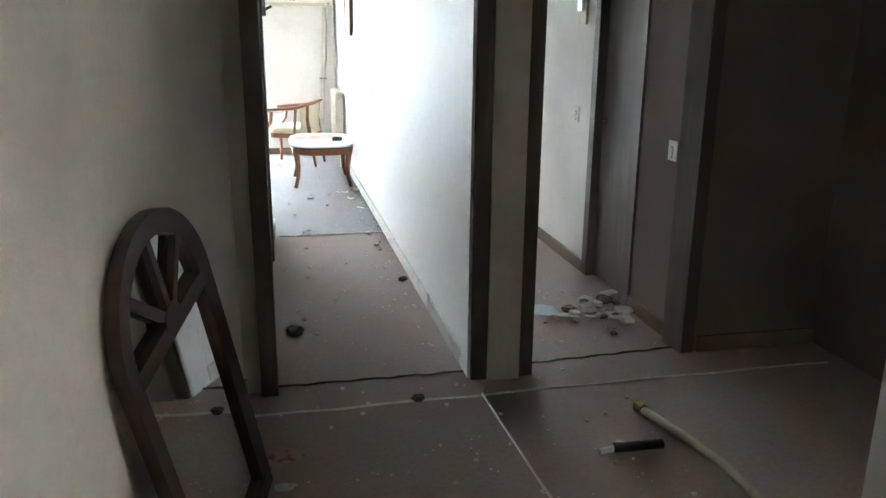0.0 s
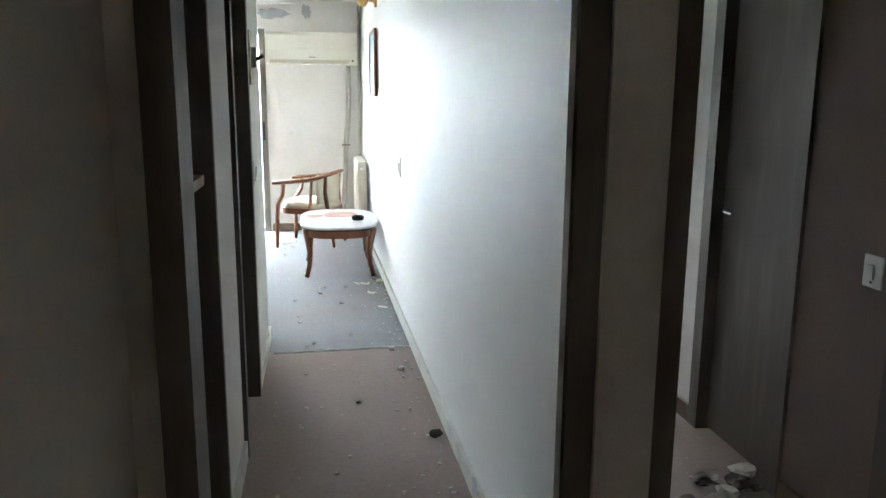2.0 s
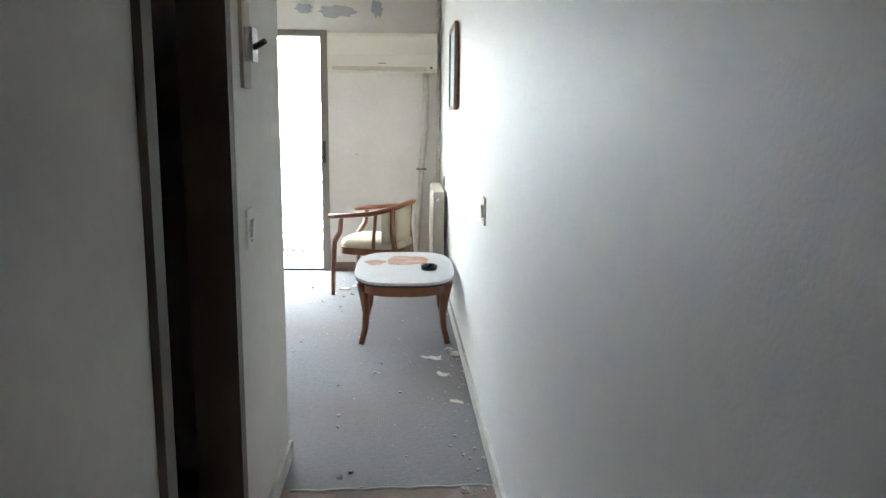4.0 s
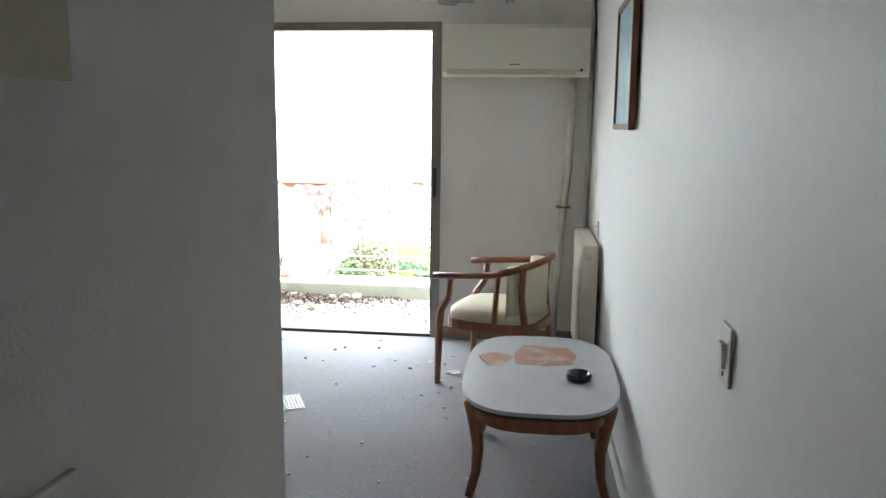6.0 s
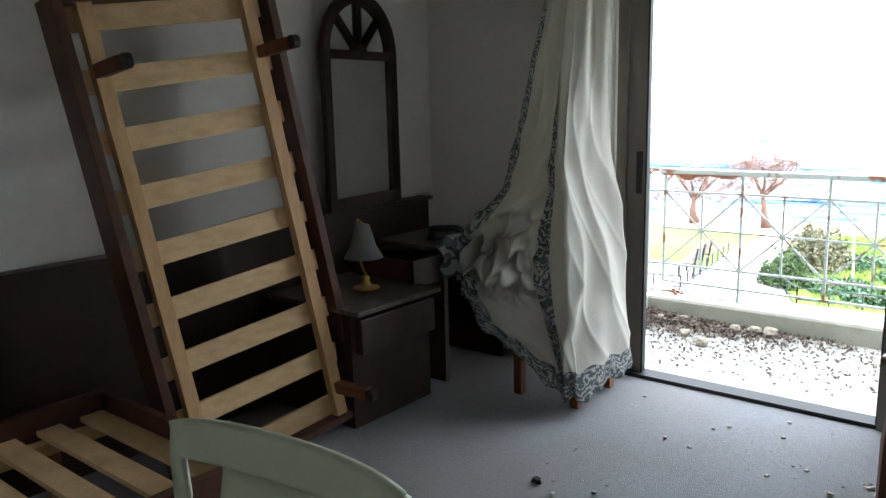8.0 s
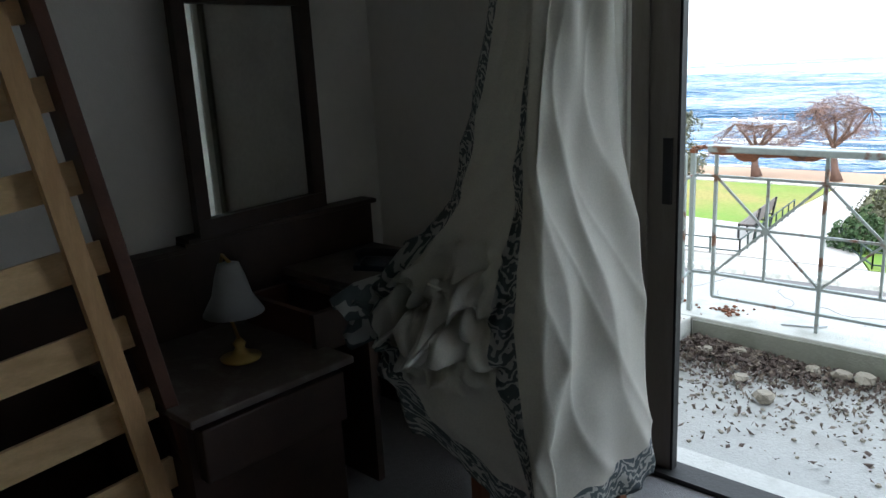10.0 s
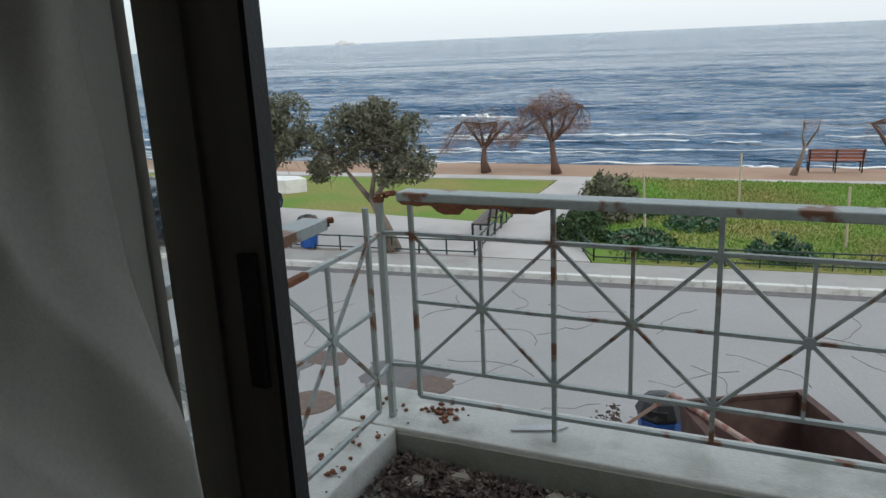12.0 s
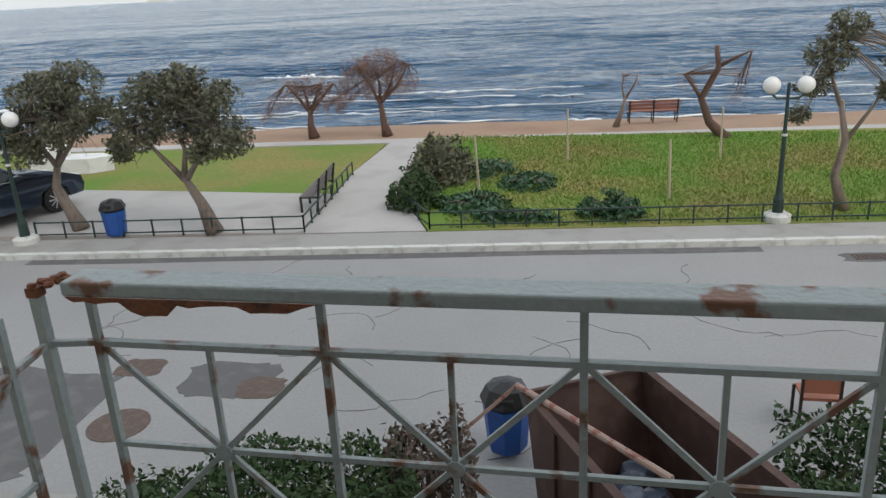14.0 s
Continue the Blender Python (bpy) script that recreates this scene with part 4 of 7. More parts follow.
solo("drain_pipe", sweep(bmesh.new(), [(0.655, YW - 0.05, 1.8), (0.66, YW - 0.04, 1.6), (0.645, YW - 0.035, 1.2), (0.62, YW - 0.035, 0.95), (0.605, YW - 0.035, 0.6), (0.58, YW - 0.035, 0.3), (0.575, YW - 0.04, 0.0)], 0.026, 10), PIPE, "taped cream pipe running down from the air conditioner", "pipe", "", "", True)
solo("pipe_clip", bx(0.575, YW - 0.068, 0.945, 0.665, YW - 0.002, 0.957), SKIRT, "thin dark clip around the taped pipe", "clip")
solo("heating_pipe", sweep(bmesh.new(), [(0.772, YW - 0.03, 0), (0.772, YW - 0.03, CEIL_Z)], 0.014, 10), PIPE, "vertical painted heating pipe in the room corner", "pipe", "", "", True)


def radiator():
    r = thing("radiator", (0.75, 9.9, 0.1), "cream enamel panel radiator on the partition wall", "radiator")
    for y0, y1 in ((9.52, 10.34),):
        for off, nm in ((0.105, "front_panel"), (0.045, "back_panel")):
            ol = []
            x1 = wall_x(9.9) - off
            n = 20
            for k in range(n + 1):
                ol.append((x1 - (0.008 if k % 2 else 0), y0 + (y1 - y0) * k / n))
            ol += [(x1 + 0.02, y1), (x1 + 0.02, y0)]
            part(nm, prism(bmesh.new(), ol, 0.15, 0.83), RADIATOR, r)
        part("top_grille", bx(wall_x(9.9) - 0.1, y0, 0.831, wall_x(9.9) - 0.02, y1, 0.842), RADIATOR, r)
        part("end_cap", bx(wall_x(9.9) - 0.1, y0 - 0.006, 0.16, wall_x(9.9) - 0.02, y0 - 0.001, 0.835), RADIATOR, r)
    part("valve", sweep(bmesh.new(), [(wall_x(9.9) - 0.06, 9.5, 0.2), (wall_x(9.9) - 0.06, 9.44, 0.2), (wall_x(9.9) - 0.06, 9.44, 0.0)], 0.012, 8), PIPE, r)
    part("plug", sweep(bmesh.new(), [(wall_x(9.9) - 0.07, 9.5, 0.78), (wall_x(9.9) - 0.07, 9.515, 0.78)], 0.016, 8), CHROME, r)


radiator()


def plate(name, c, w, h, n, label, rocker=True, frame_mat=WHITE_PLASTIC):
    """A switch or socket plate at c on a wall with plan normal n."""
    n = Vector((*n, 0))
    s = Vector((-n.y, n.x, 0))
    m = Matrix.Translation(c) @ Matrix((s, Vector((0, 0, 1)), n)).transposed().to_4x4()
    p = thing(name, c, label, "switch" if rocker else "socket")
    part("plate", bx(-w / 2, -h / 2, 0, w / 2, h / 2, 0.009, m=m, bevel=0.003), frame_mat, p)
    if rocker:
        part("rocker", bx(-w * 0.16, -h * 0.22, 0.009, w * 0.16, h * 0.22, 0.018, m=m @ pose(0, 0, 0, 4)), WHITE_PLASTIC, p)
        part("screw", bx(-0.004, -h * 0.36, 0.0085, 0.004, -h * 0.3, 0.011, m=m), BLACK, p)
    else:
        part("insert", sweep(bmesh.new(), [m @ Vector((0, 0, 0.0092)), m @ Vector((0, 0, 0.011))], w * 0.28, 14), WHITE_PLASTIC, p)
        for dx in (-0.01, 0.01):
            part("hole", bx(dx - 0.003, -0.003, 0.011, dx + 0.003, 0.003, 0.012, m=m), BLACK, p)
    return p


plate("light_switch", (wall_x(6.9) - 0.001, 6.9, 1.02), 0.085, 0.125, (-1, 0), "white rocker light switch on the white partition")
plate("light_switch", (wall_x(9.82) - 0.001, 9.82, 0.9), 0.08, 0.08, (-1, 0), "small white switch above the radiator")
plate("light_switch", (HX + 0.001, 5.91, 1.09), 0.085, 0.125, (1, 0), "white rocker switch on the hall wall")
plate("wall_socket", (0.03, YW - 0.001, 1.08), 0.08, 0.08, (0, -1), "cream socket beside the balcony door", False, WALL)
plate("light_switch", (1.989, 5.29, 1.0), 0.08, 0.1, (-1, 0), "white switch in the next room's hall")
plate("light_switch", (1.989, 3.98, 0.95), 0.08, 0.1, (-1, 0), "grimy switch on the next room's hall wall")
plate("wall_socket", (-0.145, 3.22, 0.5), 0.05, 0.09, (1, -0.12), "small grimy socket low on the corridor wall", False)
k = thing("card_switch", (HX, 5.92, 1.62), "broken yellowed key card switch on the hall wall", "switch")
part("back_plate", bx(HX + 0.0005, 5.87, 1.52, 0.004, 5.98, 1.78), AC_SLOT, k)
part("holder", bx(0.004, 5.885, 1.6, 0.03, 5.965, 1.7), CHROME, k, "bare metal holder")
part("lever", sweep(bmesh.new(), [(0.025, 5.92, 1.64), (0.065, 5.90, 1.66)], 0.01, 6), BLACK, k)
k = thing("card_switch", (1.985, 5.3, 1.62), "key card switch in the next room's hall", "switch")
part("back_plate", bx(1.975, 5.2, 1.56, 1.9895, 5.32, 1.8), AC_SLOT, k)
part("holder", bx(1.955, 5.225, 1.64, 1.9745, 5.295, 1.72), CHROME, k)

pf = thing("picture", (wall_x(8.9), 8.9, 1.47), "narrow framed sea print hanging on the partition wall", "picture")
x0 = wall_x(8.9)
fb = bmesh.new()
for a in ((8.42, 1.475, 8.445, 2.02), (9.01, 1.475, 9.035, 2.02), (8.445, 1.475, 9.01, 1.5), (8.445, 1.995, 9.01, 2.02)):
    box(fb, x0 - 0.03, a[0], a[1], x0 - 0.006, a[2], a[3])
part("picture_frame", fb, CHERRY, pf)
part("print", bx(x0 - 0.02, 8.445, 1.5, x0 - 0.008, 9.01, 1.995), PICTURE, pf)
wlmp = thing("wall_lamp", (wall_x(8.55), 8.55, 2.24), "small tarnished brass wall lamp without shade", "lamp")
part("back_plate", sweep(bmesh.new(), [(wall_x(8.55), 8.55, 2.24), (wall_x(8.55) - 0.02, 8.55, 2.24)], 0.045, 14), BRASS, wlmp, "", True)
part("arm", sweep(bmesh.new(), [(wall_x(8.55) - 0.02, 8.55, 2.24), (wall_x(8.55) - 0.07, 8.55, 2.25), (wall_x(8.55) - 0.1, 8.53, 2.28)], 0.01, 8), BRASS, wlmp)
part("holder", lathe(bmesh.new(), [(0.02, 0), (0.04, 0.02), (0.05, 0.06), (0.035, 0.075), (0.01, 0.08)], (wall_x(8.55) - 0.115, 8.53, 2.2), 14), BRASS, wlmp, "", True)

# peeling paint above the air conditioner
rnd = random.Random(12)
def ragged(cx, cz, rx, rz, n=22, seed=0):
    r = random.Random(seed)
    return [(cx + rx * math.cos(2 * math.pi * k / n) * r.uniform(0.7, 1.15), cz + rz * math.sin(2 * math.pi * k / n) * r.uniform(0.65, 1.2)) for k in range(n)]
flat = Matrix(((1, 0, 0, 0), (0, 0, 1, 0), (0, 1, 0, 0), (0, 0, 0, 1)))
for s, (cx, cz, rx, rz, mt) in enumerate(((-0.12, 2.33, 0.17, 0.055, PLASTER), (-0.42, 2.35, 0.08, 0.05, PLASTER), (0.22, 2.36, 0.055, 0.075, PLASTER))):
    solo("bare_patch", prism(bmesh.new(), ragged(cx, cz, rx, rz, 22, s), YW - 0.003, YW - 0.0005, m=flat), mt, "ragged patch of bare grey plaster on the wall", "plaster patch", "", "structure")
for s, (cx, cz, rx, rz) in enumerate(((0.26, 2.22, 0.05, 0.08), (0.05, 2.27, 0.012, 0.07), (0.45, 2.24, 0.03, 0.02))):
    solo("paint_flake", prism(bmesh.new(), ragged(cx, cz, rx, rz, 14, 20 + s), YW - 0.018, YW - 0.012, m=flat @ pose(0, 0, 0, 0, 0, 0)), FLAKE, "curling flake of paint hanging from the wall", "paint flake")


# curtain
def cloth_sheet(nu, nv, place):
    """A cloth grid; place(u, v) gives each point; u runs across, v down."""
    bm = bmesh.new()
    uvl = bm.loops.layers.uv.new("UVMap")
    grid = [[(bm.verts.new(place(k / (nu - 1), j / (nv - 1))), k / (nu - 1), j / (nv - 1)) for k in range(nu)] for j in range(nv)]
    for r, s in zip(grid, grid[1:]):
        for k in range(nu - 1):
            q = (r[k], r[k + 1], s[k + 1], s[k])
            f = bm.faces.new([a[0] for a in q])
            for lp, a in zip(f.loops, q):
                lp[uvl].uv = (a[1], 1 - a[2])
    return bm


def curtain():
    rows = [  # height, then plan places of the left edge, the foremost fold and the right edge
        (2.42, (-1.87, 10.42), (-1.70, 10.40), (-1.575, 10.45)), (2.0, (-1.88, 10.34), (-1.67, 10.27), (-1.575, 10.44)), (1.46, (-1.92, 10.18), (-1.62, 10.11), (-1.57, 10.44)),
        (1.22, (-1.96, 10.13), (-1.595, 10.04), (-1.555, 10.44)), (1.05, (-2.00, 10.10), (-1.575, 10.01), (-1.53, 10.45)), (0.86, (-2.07, 9.93), (-1.56, 10.0), (-1.49, 10.45)),
        (0.72, (-2.10, 9.79), (-1.53, 9.96), (-1.465, 10.45)), (0.55, (-1.97, 9.75), (-1.50, 9.92), (-1.45, 10.44)), (0.43, (-1.90, 9.75), (-1.47, 9.90), (-1.44, 10.43)),
        (0.2, (-1.74, 9.80), (-1.43, 9.88), (-1.43, 10.42)), (0.0, (-1.66, 9.84), (-1.41, 9.88), (-1.42, 10.41))]

    def place(u, v):
        low = 0.09 + 0.3 * max(0, 1 - u / 0.42) ** 1.4 + 0.012 * math.sin(u * 40)
        z = 2.42 - (2.42 - low) * v
        i = max(k for k in range(len(rows) - 1) if rows[k][0] >= z)
        f = (rows[i][0] - z) / (rows[i][0] - rows[i + 1][0])
        L, F, R = [Vector(a).lerp(Vector(b), f) for a, b in zip(rows[i][1:], rows[i + 1][1:])]
        p = L.lerp(F, u / 0.56) if u < 0.56 else F.lerp(R, (u - 0.56) / 0.44)
        d = (F - L if u < 0.56 else R - F).normalized()
        n = Vector((d.y, -d.x))
        drop = max(0.0, 1.4 - z)
        fan = (u - 0.52) / (0.30 + 0.5 * drop)          # folds fan out from the place where the cloth is gathered
        swing = 2.4 * noise.noise((u * 2.5, z * 1.3, 4))
        deep = 1 - abs(math.sin(fan * 6.5 + 1.7 * swing)) * (0.75 + 0.5 * noise.noise((u * 4, z * 2, 11)))
        off = (0.02 + 0.028 * min(1, drop)) * (deep - 0.45) + 0.012 * noise.noise((u * 9, z * 4.5, 2))
        off += 0.012 * drop * max(0, 1 - abs(math.sin((u * 1.9 + z * 1.1) * 7 + swing))) ** 3          # slanting creases
        if z > 1.2:
            off += 0.022 * math.sin(u * 2 * math.pi * 4.5 + 0.6) * min(1, (z - 1.2) * 2)
        sash = math.exp(-((z - (0.78 + 0.95 * u)) / 0.05) ** 2) * max(0, 1 - u / 0.5)          # gathered roll running up from the bunch
        off += 0.085 * sash
        bunch = max(0, 1 - abs(z - 0.74) / 0.22) ** 0.7 * min(1, max(0, (0.47 - u) * 5))
        off += bunch * (0.05 + 0.26 * (noise.noise((u * 17, z * 22, 7)) + 0.5 * abs(noise.noise((u * 30, z * 34, 8)))))
        z += bunch * 0.14 * noise.noise((u * 14, z * 18, 9))
        return (p.x + n.x * off, p.y + n.y * off, z)

    c = thing("curtain", (-1.7, 10.2, 0.05), "cream curtain with slate scroll borders, bunched over a desk and bench", "curtain")
    ob = part("cloth", cloth_sheet(170, 150, place), CLOTH, c, "", True)
    ob.modifiers.new("thickness", "SOLIDIFY").thickness = 0.002
    part("lining", cloth_sheet(60, 20, lambda u, v: (-1.95 + 0.395 * u, YW - 0.045 - 0.022 * math.sin(u * 34), 2.42 - 2.3 * v)), LINING, c, "plain cream lining hanging beside the door", True)
    part("curtain_rail", bx(-2.6, YW - 0.1, 2.425, 0.2, YW - 0.07, 2.445), WHITE_PLASTIC, c, "white curtain rail")


curtain()

# bench under the curtain
bn = thing("luggage_bench", (-1.8, 10.1, 0), "dark wooden luggage bench half hidden by the curtain", "bench")
part("top", bx(-1.88, 9.99, 0.4, -1.5, 10.38, 0.45, bevel=0.006), DARK_WOOD, bn)
part("apron", bx(-1.86, 10.01, 0.3, -1.52, 10.36, 0.399), DARK_WOOD, bn)
for x, y in ((-1.5, 10.0), (-1.5, 10.34), (-1.83, 10.0), (-1.83, 10.34)):
    part("leg", bx(x - 0.022, y - 0.022, 0, x + 0.022, y + 0.022, 0.3), CHERRY, bn)

# headboard with desk, bedside unit and mirror
hb = thing("headboard", (-2.82, 8.7, 0.0), "long dark wooden headboard panel along the wall", "headboard")
part("panel", bx(-2.859, 6.62, 0.0, -2.79, 9.55, 0.88), DARK_WOOD, hb)
part("panel", bx(-2.859, 9.551, 0.0, -2.79, 10.44, 0.91), DARK_WOOD, hb)
part("cap", bx(-2.859, 6.6, 0.881, -2.77, 9.55, 0.9, bevel=0.004), DARK_WOOD, hb)
part("cap", bx(-2.859, 9.551, 0.911, -2.76, 10.45, 0.93, bevel=0.004), DARK_WOOD, hb)
dk = thing("desk", (-2.5, 10.1, 0), "dark dusty wooden desk with an open drawer", "desk")
part("top", bx(-2.79, 9.95, 0.70, -2.2, 10.44, 0.73, bevel=0.004), DARK_DUSTY, dk)
part("side", bx(-2.78, 10.41, 0, -2.24, 10.44, 0.699), DARK_WOOD, dk)
part("side", bx(-2.78, 9.9, 0, -2.24, 9.93, 0.69), DARK_WOOD, dk)
dr = bmesh.new()
for a in ((-2.72, 9.72, 0.58, -2.3, 9.745, 0.69), (-2.72, 9.745, 0.58, -2.695, 10.1, 0.69), (-2.325, 9.745, 0.58, -2.3, 10.1, 0.69), (-2.695, 9.745, 0.58, -2.325, 10.1, 0.592)):
    box(dr, *a)
part("drawer", dr, BED_BOARD, dk, "pulled out drawer with pale sides")
part("drawer_front", bx(-2.299, 9.7, 0.56, -2.275, 10.15, 0.7), DARK_WOOD, dk)
bs = thing("bedside_cabinet", (-2.5, 9.4, 0), "dark wooden bedside cabinet with dusty top", "cabinet")
part("top", bx(-2.79, 9.15, 0.555, -2.13, 9.74, 0.58, bevel=0.004), DARK_DUSTY, bs)
part("body", bx(-2.78, 9.17, 0.0, -2.2, 9.72, 0.554), DARK_WOOD, bs)
part("drawer_front", bx(-2.199, 9.19, 0.36, -2.15, 9.71, 0.53, bevel=0.006), DARK_WOOD, bs)
tp = thing("telephone", (-2.45, 10.2, 0.731), "dark blue grey desk telephone on the desk", "telephone")
part("base", prism(bmesh.new(), [(-0.1, -0.09), (0.1, -0.09), (0.1, 0.09), (-0.1, 0.09)], 0.0, 0.03, m=pose(-2.45, 10.2, 0.731, 6, 0, 25)), CAR_PAINT, tp)
part("handset", sweep(bmesh.new(), [pose(-2.45, 10.2, 0.731, 0, 0, 25) @ Vector(p) for p in ((-0.09, -0.05, 0.05), (-0.06, -0.05, 0.065), (0.06, -0.05, 0.065), (0.09, -0.05, 0.05))], [0.026, 0.018, 0.018, 0.026], 8), BLACK, tp, "", True)
tl = thing("table_lamp", (-2.42, 9.5, 0.581), "small brass table lamp with bell shaped frosted shade", "lamp")
part("base", lathe(bmesh.new(), [(0.065, 0), (0.068, 0.008), (0.03, 0.016), (0.016, 0.04), (0.022, 0.055), (0.01, 0.07)], (-2.42, 9.5, 0.581), 20), BRASS, tl, "", True)
part("stem", sweep(bmesh.new(), [(-2.42, 9.5, 0.65), (-2.47, 9.5, 0.74), (-2.49, 9.5, 0.86), (-2.46, 9.5, 0.93), (-2.42, 9.5, 0.91)], 0.006, 8), BRASS, tl, "", True)
part("shade", lathe(bmesh.new(), [(0.02, 0.17), (0.035, 0.165), (0.05, 0.12), (0.065, 0.06), (0.1, 0.0), (0.096, 0.0), (0.06, 0.06), (0.03, 0.15)], (-2.43, 9.5, 0.74), 22), LAMP_GLASS, tl, "frosted bell shade", True)


def arched_mirror(name, m, w, h_bar, label, low=0.0):
    """An arched wooden mirror: local x across, z up, y out of the wall; h_bar is the height of the cross bar."""
    t = thing(name, (m,), label, "mirror")
    R = w / 2

    def arch(r, z0):
        return [(-r, z0)] + [(-r, h_bar)] + [(-r * math.cos(math.pi * k / 24), h_bar + r * math.sin(math.pi * k / 24)) for k in range(1, 24)] + [(r, h_bar), (r, z0)]

    stand = Matrix(((1, 0, 0, 0), (0, 0, 1, 0), (0, 1, 0, 0), (0, 0, 0, 1)))
    o, i_ = arch(R, low), arch(R - 0.06, low)
    bm = bmesh.new()
    fr_, bk, ifr, ibk = [], [], [], []
    for (x, z), (a, c) in zip(o, i_):
        fr_.append(bm.verts.new(m @ Vector((x, 0.035, z))))
        bk.append(bm.verts.new(m @ Vector((x, 0, z))))
        ifr.append(bm.verts.new(m @ Vector((a, 0.028, c))))
        ibk.append(bm.verts.new(m @ Vector((a, 0, c))))
    n = len(o)
    for k in range(n - 1):
        bm.faces.new((fr_[k], fr_[k + 1], ifr[k + 1], ifr[k]))
        bm.faces.new((fr_[k], bk[k], bk[k + 1], fr_[k + 1]))
        bm.faces.new((ifr[k], ifr[k + 1], ibk[k + 1], ibk[k]))
        bm.faces.new((bk[k], ibk[k], ibk[k + 1], bk[k + 1]))
    part("mirror_frame", bm, DARK_WOOD, t)
    part("cross_bar", bx(-R + 0.05, 0.001, h_bar - 0.035, R - 0.05, 0.03, h_bar + 0.012, m=m), DARK_WOOD, t)
    part("bottom_bar", bx(-R + 0.001, 0.001, low, R - 0.001, 0.034, low + 0.06, m=m), DARK_WOOD, t)
    part("glass", bx(-R + 0.055, 0.004, low + 0.06, R - 0.055, 0.01, h_bar - 0.035, m=m), MIRROR, t, "dusty mirror glass")
    fan = [((R - 0.05) * math.cos(math.pi * k / 20), h_bar + 0.012 + (R - 0.062) * math.sin(math.pi * k / 20)) for k in range(21)]
    part("fan_glass", prism(bmesh.new(), fan, 0.002, 0.006, m=m @ stand), MIRROR, t, "dusty glass behind the fan")
    for a in (90, 45, 135):
        bm = bar(bmesh.new(), m @ Vector((0, 0.02, h_bar)), m @ Vector(((R - 0.04) * math.cos(radians(a)), 0.02, h_bar + (R - 0.04) * math.sin(radians(a)))), 0.024, 0.018, up=(m.to_3x3() @ Vector((0, 1, 0))))
        part("spoke", bm, DARK_WOOD, t)
    hubm = bmesh.new()
    prism(hubm, [(0.05 * math.cos(math.pi * k / 10), h_bar + 0.05 * math.sin(math.pi * k / 10)) for k in range(11)], 0.002, 0.032, m=m @ stand)
    part("spoke_hub", hubm, DARK_WOOD, t)
    return t


# local y must point out of the wall (+x in the room)
arched_mirror("mirror", Matrix(((0, 1, 0, -2.855), (1, 0, 0, 9.9), (0, 0, 1, 0.93), (0, 0, 0, 1))) @ pose(0, 0.042, 0, 0, 0, -7), 0.64, 0.84, "arched dark wood mirror with fan shaped top above the headboard")
u = Vector((0.134, 0.517, 0)).normalized()
w = Vector((-0.131, -0.17, 0.8)).normalized()
u = (u - w * u.dot(w)).normalized()
o_ = w.cross(u) if w.cross(u).x > 0 else u.cross(w)
mm = Matrix((u, o_, w)).transposed().to_4x4()
mm.translation = (-0.067, 2.56, 0.0)
arched_mirror("mirror", mm, 0.56, 0.83, "arched dark wood mirror leaning on the corridor wall", 0.0)


# upright bed frame
def slat_bed(name, m, length, width, label, legs=True, slats=10):
    """Bed frame: local x across, y along, z up from its underside (legs point down to -z)."""
    b = thing(name, (m,), label, "bed frame")
    W = width / 2
    for sx in (-1, 1):
        part("side_board", bx(sx * W - 0.02, 0, 0.0, sx * W + 0.02, length, 0.16, m=m, bevel=0.003), BED_BOARD, b)
        part("inner_rail", bx(sx * (W - 0.1) - 0.028, 0.01, 0.02, sx * (W - 0.1) + 0.028, length - 0.01, 0.065, m=m), PINE_RAIL, b, "pine inner rail")
    for y in (0.0, length - 0.03):
        part("end_board", bx(-W + 0.021, y, 0.0, W - 0.021, y + 0.03, 0.16, m=m), BED_BOARD, b)
    step = (length - 0.16) / (slats - 1)
    for i in range(slats):
        y = 0.035 + i * step
        part("slat", bx(-W + 0.025, y, 0.066, W - 0.025, y + 0.092, 0.086, m=m), PINE, b)
    if legs:
        for sx in (-1, 1):
            for y in (0.14, length - 0.3):
                lg = part("leg", bx(sx * (W - 0.09) - 0.022, y, -0.2, sx * (W - 0.09) + 0.022, y + 0.05, 0.02, m=m), CHERRY, b)
                part("castor", sweep(bmesh.new(), [m @ Vector((sx * (W - 0.09) - 0.015, y + 0.025, -0.225)), m @ Vector((sx * (W - 0.09) + 0.015, y + 0.025, -0.225))], 0.027, 12), BLACK, lg, "black castor")
                part("castor_mount", sweep(bmesh.new(), [m @ Vector((sx * (W - 0.09), y + 0.025, -0.2)), m @ Vector((sx * (W - 0.09), y + 0.025, -0.21))], 0.018, 10), CHROME, lg)
    return b


uu = Vector((0.12, 0.99, 0))
nn = Vector((0.99, -0.12, 0))
up = (Vector((0, 0, 1)) - uu * 0.13 - nn * 0.1).normalized()
uu = (uu - up * uu.dot(up)).normalized()
zz = -(uu.cross(up))
zz = zz if zz.dot(nn) < 0 else -zz
mb = Matrix((uu, up, zz)).transposed().to_4x4()
mb.translation = (-2.25, 8.8, 0.01)
slat_bed("bed_frame", mb, 1.97, 0.87, "slatted pine and dark wood bed frame stood upright", True, 9)
slat_bed("bed_frame", pose(-2.18, 6.58, 0.23), 1.66, 0.98, "low slatted bed frame without mattress along the wall", True, 10)


